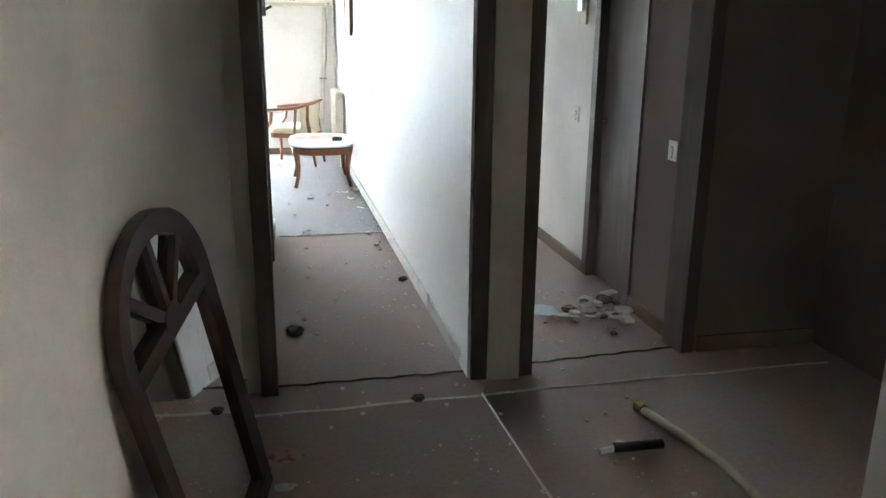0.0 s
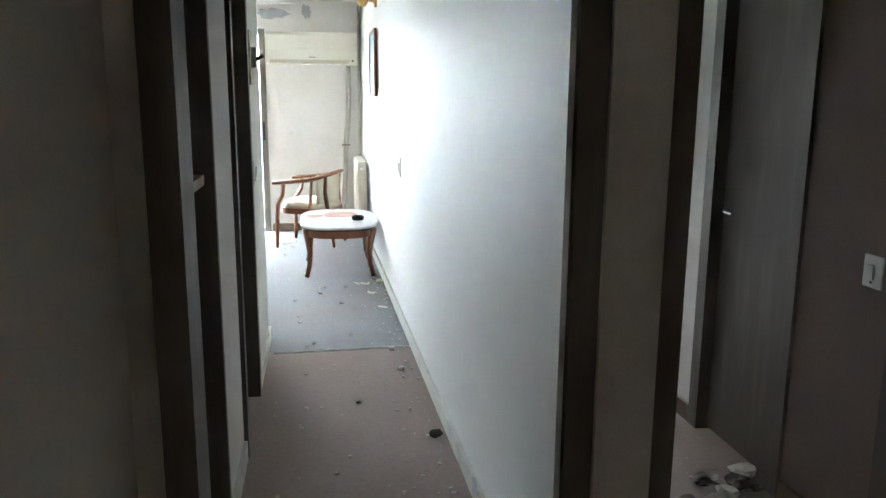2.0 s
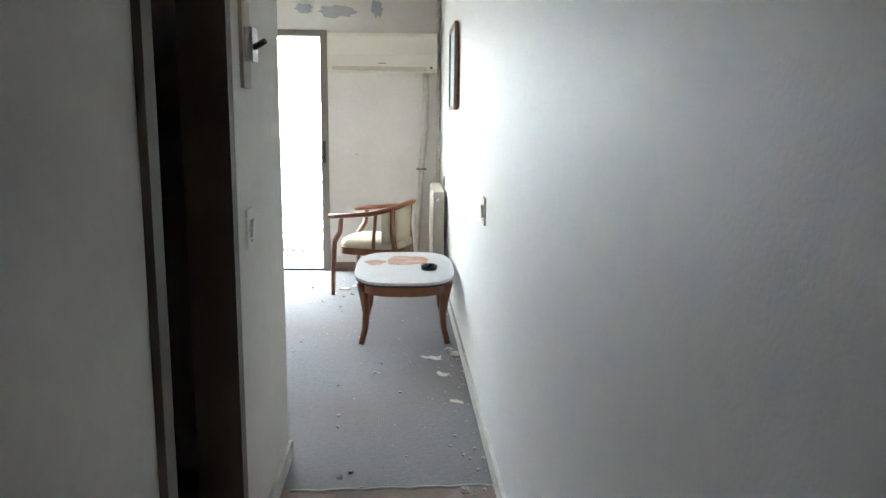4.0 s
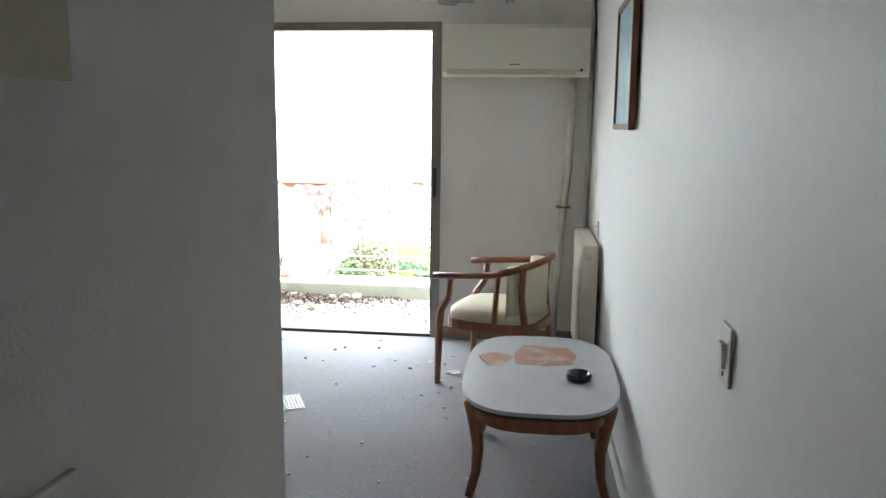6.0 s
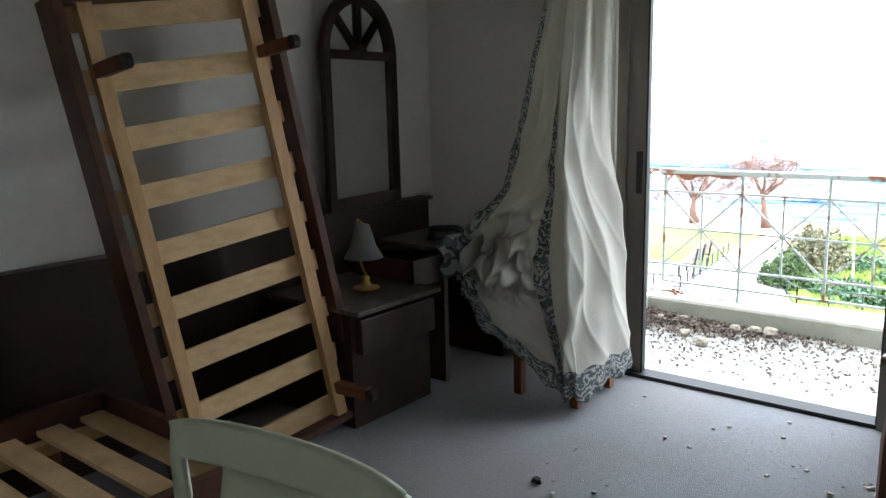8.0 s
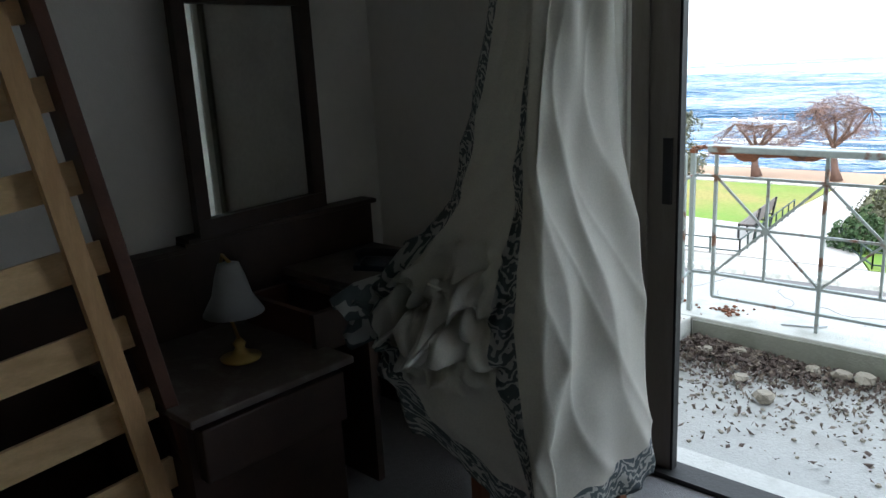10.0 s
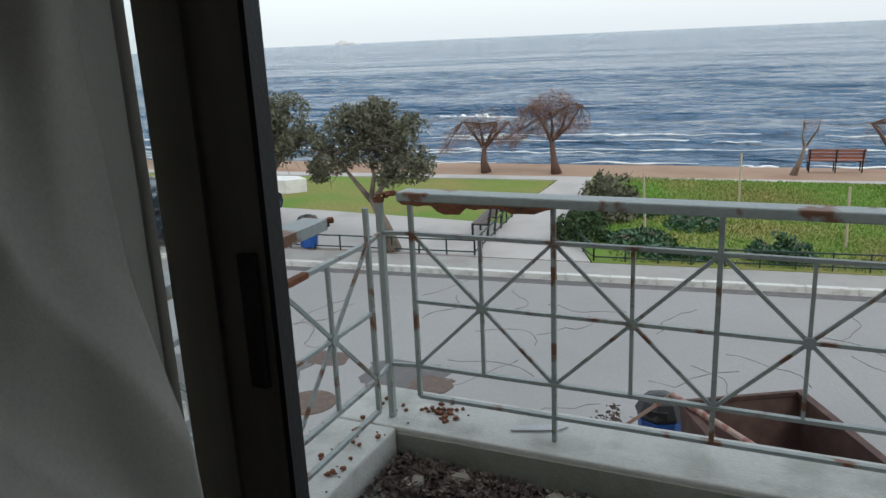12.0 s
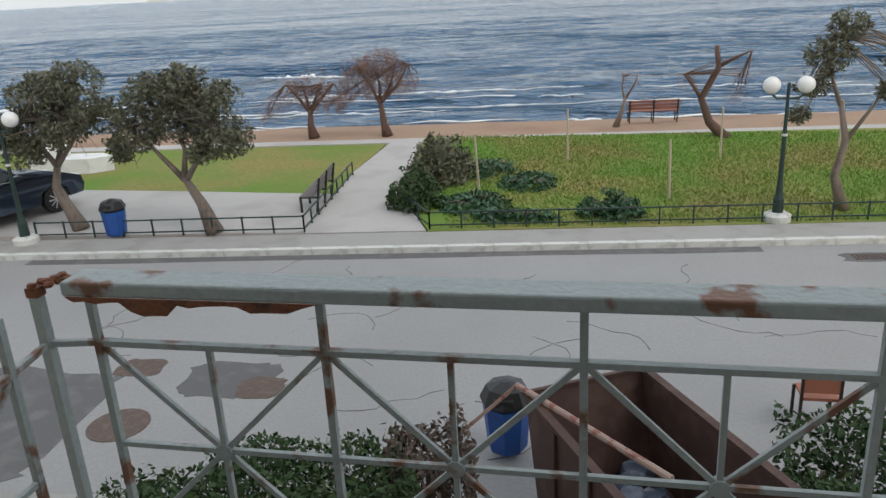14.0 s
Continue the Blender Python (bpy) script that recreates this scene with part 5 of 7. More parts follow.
# plastic armchair
def resin_chair():
    c = thing("plastic_armchair", (-0.77, 7.4, 0), "pale green resin armchair with broad slotted back among bed frames", "chair")
    m = pose(-0.78, 7.36, 0, 0, 0, 186)          # local y forward
    seat = bmesh.new()
    rows = []
    for j in range(9):
        y = -0.22 + 0.46 * j / 8
        rows.append([seat.verts.new(m @ Vector((x, y, 0.42 - 0.02 * math.sin(math.pi * j / 8) * (1 - (x / 0.25) ** 2) - (0.025 if j == 8 else 0)))) for x in [-0.25 + 0.05 * k for k in range(11)]])
    for r, s in zip(rows, rows[1:]):
        for k in range(10):
            seat.faces.new((r[k], r[k + 1], s[k + 1], s[k]))
    part("seat", seat, RESIN, c, "", True).modifiers.new("thickness", "SOLIDIFY").thickness = 0.02

    def back_point(x, z):
        return m @ Vector((x, -0.22 - 0.16 * (z - 0.42) - 0.03 * (1 - (x / 0.3) ** 2), z))

    def back_sheet(name, left, right, zs, nx=8):
        bm = bmesh.new()
        g = [[bm.verts.new(back_point(left(z) + (right(z) - left(z)) * k / nx, z - 0.02 * (abs(left(z) + (right(z) - left(z)) * k / nx) / 0.3) ** 4 * (z > 0.8))) for k in range(nx + 1)] for z in zs]
        for r, s in zip(g, g[1:]):
            for k in range(nx):
                bm.faces.new((r[k], r[k + 1], s[k + 1], s[k]))
        ob = part(name, bm, RESIN, c, "", True)
        ob.modifiers.new("thickness", "SOLIDIFY").thickness = 0.016

    back_sheet("top_rail", lambda z: -0.25 - 0.045 * (z - 0.76) / 0.13, lambda z: 0.25 + 0.045 * (z - 0.76) / 0.13, [0.8 + 0.011 * k for k in range(9)], 14)
    back_sheet("splat", lambda z: -0.17 + 0.04 * (z - 0.43) / 0.37, lambda z: 0.17 - 0.02 * (z - 0.43) / 0.37, [0.43 + 0.037 * k for k in range(11)])
    for sx in (-1, 1):
        stile = [back_point(sx * x, z) for x, z in ((0.285, 0.86), (0.28, 0.8), (0.262, 0.72), (0.255, 0.65))]
        arm = [m @ Vector(p) for p in ((sx * 0.27, -0.14, 0.655), (sx * 0.29, 0.02, 0.65), (sx * 0.295, 0.16, 0.64), (sx * 0.285, 0.24, 0.61), (sx * 0.275, 0.265, 0.52), (sx * 0.272, 0.28, 0.3), (sx * 0.275, 0.3, 0.0))]
        part("armrest", sweep(bmesh.new(), stile + arm, [0.02, 0.024, 0.026, 0.03, 0.034, 0.036, 0.036, 0.034, 0.032, 0.03, 0.026], 8, 0.55), RESIN, c, "", True)
        part("leg", sweep(bmesh.new(), [m @ Vector((sx * 0.24, -0.2, 0.66)), m @ Vector((sx * 0.25, -0.22, 0.42)), m @ Vector((sx * 0.27, -0.31, 0.0))], [0.03, 0.032, 0.026], 6), RESIN, c, "", True)


resin_chair()

# drawer lying on the floor
dw = thing("drawer", (-0.9, 8.35, 0), "loose dark wooden drawer lying on the carpet", "drawer")
md = pose(-1.08, 8.2, 0, 0, 0, -2)
for nm, a in (("front", (0.36, -0.02, 0, 0.385, 0.3, 0.2)), ("side", (-0.2, 0.275, 0, 0.359, 0.295, 0.19)), ("side", (-0.2, -0.02, 0, 0.359, 0.0, 0.19)), ("back", (-0.22, -0.02, 0, -0.201, 0.295, 0.19)), ("bottom", (-0.2, 0.001, 0.01, 0.359, 0.274, 0.02))):
    part(nm, bx(*a, m=md), PINE_RAIL if nm == "bottom" else DARK_WOOD, dw)

# white ventilation grille on the carpet
gr = thing("vent_grille", (-0.9, 9.1, 0), "white plastic ventilation grille lying on the carpet", "grille")
mg = pose(-0.885, 9.1, 0.002, 1.5, 0, 27)
for i in range(8):
    part("bar", bx(-0.11, -0.1 + i * 0.027, 0, 0.11, -0.092 + i * 0.027, 0.008, m=mg), WHITE_PLASTIC, gr)
for i in range(13):
    part("slat", bx(-0.11 + i * 0.0175, -0.1, 0.001, -0.105 + i * 0.0175, 0.096, 0.0095, m=mg), WHITE_PLASTIC, gr)


def bit(name, c, size, material, label, seed, flat_=0.5, cat="debris"):
    bm = bmesh.new()
    blob(bm, (0, 0, 0), size, seed, 7, flat_)
    bm.transform(pose(c[0], c[1], 0.0, 0, 0, seed * 57))
    return solo(name, bm, material, label, cat)


def scrap(name, c, size, material, label, seed, lift=0.012, cat="debris"):
    """A torn flat flake with curled edges."""
    r = random.Random(seed)
    n = 9
    bm = bmesh.new()
    ring = [bm.verts.new((c[0] + size * math.cos(2 * math.pi * k / n) * r.uniform(0.5, 1.2), c[1] + size * 0.75 * math.sin(2 * math.pi * k / n) * r.uniform(0.5, 1.2), 0.002 + r.random() * lift)) for k in range(n)]
    mid = bm.verts.new((c[0], c[1], 0.003))
    for k in range(n):
        bm.faces.new((ring[k], ring[(k + 1) % n], mid))
    ext = bmesh.ops.extrude_face_region(bm, geom=bm.faces[:])
    for v in ext["geom"]:
        if isinstance(v, bmesh.types.BMVert):
            v.co.z += 0.002
    return solo(name, bm, material, label, cat)


for s, (x, y, sz) in enumerate(((-0.03, 9.75, 0.06), (0.06, 9.86, 0.035), (-0.1, 9.6, 0.025), (0.66, 7.9, 0.06), (0.69, 7.62, 0.045), (0.74, 7.2, 0.05), (0.6, 7.92, 0.03), (0.32, 7.64, 0.03), (-0.2, 9.95, 0.03), (-0.3, 9.8, 0.02))):
    scrap("paint_flake", (x, y), sz, FLAKE, "flake of fallen white paint on the carpet", 40 + s)
for s, (x, y, sz) in enumerate(((0.75, 8.05, 0.03), (0.78, 7.95, 0.035), (0.74, 5.9, 0.028), (0.76, 8.9, 0.03), (0.72, 6.25, 0.025))):
    bit("plaster_lump", (x, y), sz, RUBBLE, "lump of fallen plaster beside the skirting", 60 + s)
bit("black_fragment", (0.113, 4.25), 0.05, RUBBLE_DARK, "black broken fragment on the hall carpet", 3)
bit("black_fragment", (0.62, 3.42), 0.03, RUBBLE_DARK, "black broken fragment on the carpet", 5)
bit("black_fragment", (-1.24, 9.23), 0.025, BLACK, "small black plastic piece on the carpet", 6)
bit("black_fragment", (0.8, 5.05), 0.035, RUBBLE_DARK, "dark fragment by the skirting", 8)
scrap("torn_paper", (0.87, 4.43), 0.045, PAPER, "crumpled white paper standing against the skirting", 71, 0.16)
scrap("paper_sheet", (1.49, 4.37), 0.14, PAPER_BLUE, "pale blue paper sheet on the carpet", 72, 0.004, "paper")
scrap("paper_sheet", (1.58, 4.27), 0.09, PAPER, "torn grey paper on the carpet", 73, 0.02, "paper")
for s in range(26):
    r = random.Random(100 + s)
    (scrap if s % 2 else bit)("plaster_debris", (r.gauss(1.8, 0.12), r.gauss(4.3, 0.16)), r.uniform(0.02, 0.06), RUBBLE if s % 3 else LEAF_LITTER, "broken plaster and dirt heaped by the wall", 100 + s)
scrap("checked_cloth", (0.0, 3.05), 0.14, PLAID, "crumpled red checked cloth by the wall", 77, 0.03, "cloth")
scrap("paper_scrap", (0.06, 2.86), 0.045, PAPER, "white paper scrap on the corridor carpet", 78)
tw = thing("dropped_handle", (1.35, 2.86, 0), "black rolled handle lying on the corridor carpet", "handle")
part("grip", sweep(bmesh.new(), [(1.26, 2.88, 0.02), (1.33, 2.87, 0.022), (1.45, 2.87, 0.02)], 0.02, 8), BLACK, tw, "", True)
part("end", sweep(bmesh.new(), [(1.2, 2.87, 0.012), (1.26, 2.88, 0.015)], 0.012, 6), PAPER, tw)
sk = thing("cane", (1.5, 3.15, 0), "pale bent wooden rod with a brass tip lying on the carpet", "rod")
part("rod", sweep(bmesh.new(), [(1.5, 3.13, 0.02), (1.56, 2.9, 0.02), (1.6, 2.7, 0.02), (1.6, 2.5, 0.02), (1.57, 2.35, 0.02)], 0.018, 8), STAKE, sk, "", True)
part("tip", sweep(bmesh.new(), [(1.49, 3.17, 0.022), (1.5, 3.13, 0.022)], 0.023, 8), BRASS, sk)
# crumbs scattered over the carpets
bm = bmesh.new()
r = random.Random(31)
for s in range(420):
    q = r.random()
    if q < 0.35:
        x, y = r.uniform(0.08, 0.82), r.uniform(3.8, 8)
        x = x if r.random() < 0.5 else 0.82 - abs(r.gauss(0, 0.09))
    elif q < 0.7:
        x, y = r.uniform(-1.3, 0.75), r.uniform(8.0, 10.4)
    elif q < 0.9:
        x, y = r.uniform(0, 1.5), r.uniform(2.4, 3.6)
    else:
        x, y = r.uniform(1.2, 1.95), r.uniform(3.8, 4.8)
    blob(bm, (x, y, 0), r.choice((0.004, 0.005, 0.007, 0.011)), s, 5)
solo("crumbs", bm, RUBBLE, "pale plaster crumbs scattered over the carpet", "crumbs", "", "stuff")
wd = thing("white_door", (1.95, 2.3, 0), "white door leaf standing open in the corridor", "door")
part("leaf", bx(1.86, 1.7, 0.01, 1.9, 2.34, 2.04), WALL_WHITE, wd)
part("door_handle", sweep(bmesh.new(), [(1.86, 2.28, 1.0), (1.82, 2.28, 1.0), (1.81, 2.2, 1.0)], 0.009, 8), CHROME, wd)
cd = thing("next_bathroom_door", (2.03, 4.7, 0), "dark brown closed bathroom door in the next room", "door")
part("leaf", bx(2.03, 4.42, 0.01, 2.06, 4.96, 2.05), FRAME_BROWN, cd)
part("door_handle", sweep(bmesh.new(), [(2.03, 4.9, 1.0), (2.0, 4.9, 1.0), (1.99, 4.82, 1.0)], 0.009, 8), CHROME, cd)

# ---------- outdoor things ----------
def clusters(cs):
    """Leaf places in several uneven clumps (centre, radius)."""
    tot = sum(r ** 2 for _, r in cs)

    def spread(rnd):
        q = rnd.random() * tot
        for c, r in cs:
            q -= r ** 2
            if q <= 0:
                break
        d = Vector((rnd.gauss(0, 1), rnd.gauss(0, 1), rnd.gauss(0, 1))).normalized() * r * rnd.random() ** 0.45
        d.z *= 0.75
        if noise.noise((Vector(c) + d) * 2.2) < -0.18:
            return None
        return Vector(c) + d
    return spread


def tree(name, label, trunk, limbs, crown, count, size, bark, leaf, seed, r0=0.16, thin=0.35):
    t = thing(name, trunk[0], label, "tree")
    n = len(trunk)
    part("trunk", sweep(bmesh.new(), trunk, [r0 * (1 - 0.55 * i / (n - 1)) * (1.25 if i == 0 else 1) for i in range(n)], 10), bark, t, "", True)
    rnd = random.Random(seed)
    for lm in limbs:
        part("limb", sweep(bmesh.new(), lm, [r0 * 0.45 * (1 - 0.7 * i / (len(lm) - 1)) for i in range(len(lm))], 7), bark, t, "", True)
    tw = bmesh.new()
    for c, r in crown:
        root = Vector(limbs[rnd.randrange(len(limbs))][-1])
        for k in range(7):
            e = Vector(c) + Vector((rnd.gauss(0, 1), rnd.gauss(0, 1), rnd.gauss(0, 0.8))) * r * 0.55
            mid = (root + e) / 2 + Vector((rnd.gauss(0, 0.08), rnd.gauss(0, 0.08), 0.05))
            sweep(tw, [root, mid, e], [0.022, 0.014, 0.005], 5)
    part("twig_mass", tw, bark, t)
    mesh_part("crown", leaves(count, clusters(crown), size, seed, thin=thin), leaf, t, "uneven crown of small leaves")
    return t


z0 = G + 0.1
B1, B2 = Vector((-13.7, 27.0, z0)), Vector((-10.0, 26.9, z0))
tree("olive_tree", "leaning olive tree with dense grey green crown", [B1, B1 + Vector((-0.35, 0.1, 0.6)), B1 + Vector((-0.55, 0.1, 1.1)), B1 + Vector((-0.4, 0.1, 1.6))],
     [[B1 + Vector((-0.4, 0.1, 1.6)), B1 + Vector((0.1, 0.2, 2.2)), B1 + Vector((0.5, 0.2, 2.8))], [B1 + Vector((-0.4, 0.1, 1.6)), B1 + Vector((-0.7, 0, 2.2)), B1 + Vector((-1.0, 0, 2.8))], [B1 + Vector((-0.45, 0.1, 1.5)), B1 + Vector((-0.2, 0.4, 2.5)), B1 + Vector((-0.2, 0.5, 3.2))]],
     [(B1 + Vector(v), r) for v, r in (((-1.3, 0, 2.5), 0.75), ((-0.5, 0.2, 3.3), 0.85), ((0.4, 0.2, 3.6), 0.75), ((0.9, 0.1, 2.9), 0.7), ((-0.9, -0.3, 2.0), 0.55), ((-1.9, 0, 2.2), 0.45), ((0.2, -0.2, 2.5), 0.6), ((-0.4, 0.5, 2.7), 0.8))], 15000, 0.068, BARK, OLIVE, 1, 0.17)
tree("olive_tree", "olive tree with twisted trunk and open crown", [B2, B2 + Vector((-0.25, 0.05, 0.7)), B2 + Vector((-0.6, 0.05, 1.35))],
     [[B2 + Vector((-0.6, 0.05, 1.3)), B2 + Vector((-1.1, 0, 1.9)), B2 + Vector((-1.6, 0, 2.5))], [B2 + Vector((-0.6, 0.05, 1.35)), B2 + Vector((-0.5, 0.1, 2.0)), B2 + Vector((-0.7, 0.1, 2.8))], [B2 + Vector((-0.55, 0.05, 1.3)), B2 + Vector((-0.1, 0.1, 1.9)), B2 + Vector((0.5, 0.1, 2.5))]],
     [(B2 + Vector(v), r) for v, r in (((-1.7, 0, 2.5), 0.75), ((-1.1, 0.1, 3.3), 0.75), ((-0.3, 0.1, 3.5), 0.7), ((0.5, 0, 3.2), 0.65), ((0.6, 0.1, 2.3), 0.7), ((-0.5, 0.3, 2.7), 0.8), ((0.1, -0.2, 2.0), 0.4), ((-2.2, 0.1, 2.0), 0.4))], 15000, 0.068, BARK, OLIVE, 2, 0.18)
B3 = Vector((4.5, 29.1, z0))
tree("young_tree", "slender forked tree with sparse dark crown", [B3, B3 + Vector((-0.25, 0, 0.8)), B3 + Vector((-0.1, 0, 1.6)), B3 + Vector((-0.3, 0, 2.5))],
     [[B3 + Vector((-0.3, 0, 2.4)), B3 + Vector((-0.6, 0, 3.2)), B3 + Vector((-0.5, 0, 3.9))], [B3 + Vector((-0.1, 0, 1.6)), B3 + Vector((0.4, 0, 2.4)), B3 + Vector((0.8, 0, 3.6))]],
     [(B3 + Vector(v), r) for v, r in (((-0.6, 0, 3.5), 0.55), ((-0.3, 0, 4.1), 0.45), ((-0.9, 0, 2.9), 0.45), ((0.9, 0, 3.4), 0.5), ((0.7, 0, 2.7), 0.35), ((1.0, 0.1, 4.0), 0.4), ((-1.1, 0, 2.2), 0.3))], 4200, 0.075, BARK, OLIVE, 3, 0.12)
for k, (b, h) in enumerate((((-12.1, 39.3, G - 0.02), 2.6), ((-9.15, 39.5, G - 0.02), 3.4))):
    b = Vector(b)
    tree("tamarisk", "bare reddish tamarisk with a stout trunk on the sand", [b, b + Vector((-0.1, 0, 0.5)), b + Vector((-0.05 - 0.15 * k, 0, 1.1 + 0.3 * k))],
         [[b + Vector((-0.05 - 0.15 * k, 0, 1.0 + 0.3 * k)), b + Vector((dx * 0.5, 0, 1.6 + 0.3 * k)), b + Vector((dx, 0.1, h * 0.8))] for dx in (-1.0, -0.3, 0.5, 1.0)],
         [(b + Vector((dx * 1.1 - 0.3 * k, 0, h * (f - 0.06))), r * 1.15) for dx, f, r in ((-1.1, 0.6, 0.6), (-0.5, 0.8, 0.7), (0.3, 0.85, 0.8), (0.9, 0.65, 0.6), (-1.6, 0.4, 0.45), (0, 0.6, 0.6))], 2600 + 3400 * k, 0.17, BARK_RED, TAM_LEAF, 5 + k, 0.19, 0.035)
b = Vector((3.2, 37.7, G))
tree("pollarded_tree", "crooked pollarded tamarisk trunk on the lawn's edge", [b, b + Vector((-0.6, 0.2, 0.6)), b + Vector((-0.9, 0.2, 1.4)), b + Vector((-0.4, 0.2, 2.4)), b + Vector((-0.5, 0.2, 3.1))],
     [[b + Vector((-0.45, 0.2, 2.4)), b + Vector((0.1, 0.2, 2.7)), b + Vector((0.6, 0.2, 2.9))], [b + Vector((-0.9, 0.2, 1.4)), b + Vector((-1.3, 0.2, 2.0)), b + Vector((-1.5, 0.2, 2.2))]],
     [(b + Vector(v), r) for v, r in (((0.3, 0.2, 2.2), 0.6), ((-1.3, 0.2, 1.9), 0.5), ((0.2, 0.2, 1.4), 0.5))], 900, 0.11, BARK_RED, TAM_LEAF, 9, 0.17, 0.03)
b = Vector((-0.44, 40.7, G - 0.05))
tree("young_tree", "small bare sapling beside the red bench", [b, b + Vector((0.2, 0, 0.6)), b + Vector((0.35, 0, 1.2))], [[b + Vector((0.35, 0, 1.1)), b + Vector((0.7, 0, 1.7)), b + Vector((0.8, 0, 2.1))], [b + Vector((0.3, 0, 1.1)), b + Vector((0.2, 0, 1.5)), b + Vector((0.25, 0, 1.9))]],
     [(b + Vector((0.5, 0, 1.9)), 0.5)], 160, 0.1, BARK, TAM_LEAF, 11, 0.11, 0.06)


def bush(name, c, radii, count, size, material, label, seed, kind=""):
    c = Vector(c)
    t = thing(name, tuple(c), label, "bush")
    bm = bmesh.new()
    rnd = random.Random(seed)
    for k in range(12):
        e = c + Vector((rnd.uniform(-1, 1) * radii[0] * 0.7, rnd.uniform(-1, 1) * radii[1] * 0.7, radii[2] * rnd.uniform(0.5, 1)))
        sweep(bm, [c, (c + e) / 2 + Vector((0, 0, 0.1)), e], [0.02, 0.014, 0.006], 5)
    part("branches", bm, BARK, t)

    def spread(r):
        d = Vector((r.gauss(0, 1), r.gauss(0, 1), abs(r.gauss(0, 1)))).normalized() * r.random() ** 0.35
        p = c + Vector((d.x * radii[0], d.y * radii[1], d.z * radii[2] * (1 + 0.35 * noise.noise((c + d) * 3))))
        return None if noise.noise(p * 2.5) < -0.25 else p
    mesh_part("foliage", leaves(count, spread, size, seed, thin=0.5), material, t)


bush("bush", (-5.6, 29.3, z0), (0.75, 1.0, 1.0), 2600, 0.07, HEDGE, "dark green shrub beside the footpath", 21)
bush("bush", (-5.5, 32.2, z0), (1.0, 1.6, 1.3), 3400, 0.08, OLIVE, "brownish green shrub beside the footpath", 22)
for k, (x, y, rx, ry, h, n) in enumerate(((-4.1, 29.3, 1.0, 1.0, 0.3, 1200), (-2.9, 31.5, 0.9, 1.0, 0.28, 900), (-0.7, 28.5, 0.85, 0.45, 0.55, 1300), (-3.0, 28.2, 1.2, 0.4, 0.25, 1000), (-4.2, 33.0, 0.9, 1.2, 0.3, 800))):
    bush("weed_patch", (x, y, z0), (rx, ry, h), n, 0.08, IVY, "low patch of broad leaved green weeds on the lawn", 30 + k)
# hedges below the balcony
def hedge(name, a, b_, depth, h, count, label, seed, material=HEDGE):
    a, b_ = Vector(a), Vector(b_)
    t = thing(name, tuple(a), label, "hedge")
    d = b_ - a
    n = Vector((-d.y, d.x, 0)).normalized()
    core = bmesh.new()
    for k in range(26):
        e = a + d * random.Random(seed + k).random()
        sweep(core, [e, e + Vector((0.05, 0.05, h * 0.7))], [0.025, 0.01], 5)
    part("branches", core, BARK, t)

    def spread(r):
        u, v = r.random(), r.uniform(-1, 1)
        p = a + d * u + n * v * depth / 2
        top = h * (0.85 + 0.3 * noise.noise(p * 1.7))
        p.z += top * (r.random() ** 0.4)
        return None if noise.noise(p * 3) < -0.35 else p
    mesh_part("foliage", leaves(int(count * 1.7), spread, 0.042, seed, thin=0.5), material, t)


NP = G + 0.1
hedge("hedge", (-5.4, 15.4, NP), (-2.6, 16.7, NP), 1.3, 1.35, 9000, "dense dark green hedge below the balcony", 41)
hedge("dry_hedge", (-2.9, 16.9, NP), (-2.1, 17.2, NP), 0.8, 1.4, 1600, "dry leafless brown stretch of hedge", 42, DRY_BUSH)
hedge("hedge", (0.9, 17.3, NP), (6.5, 17.9, NP), 1.3, 1.3, 12000, "long dark green clipped hedge along the pavement", 43)


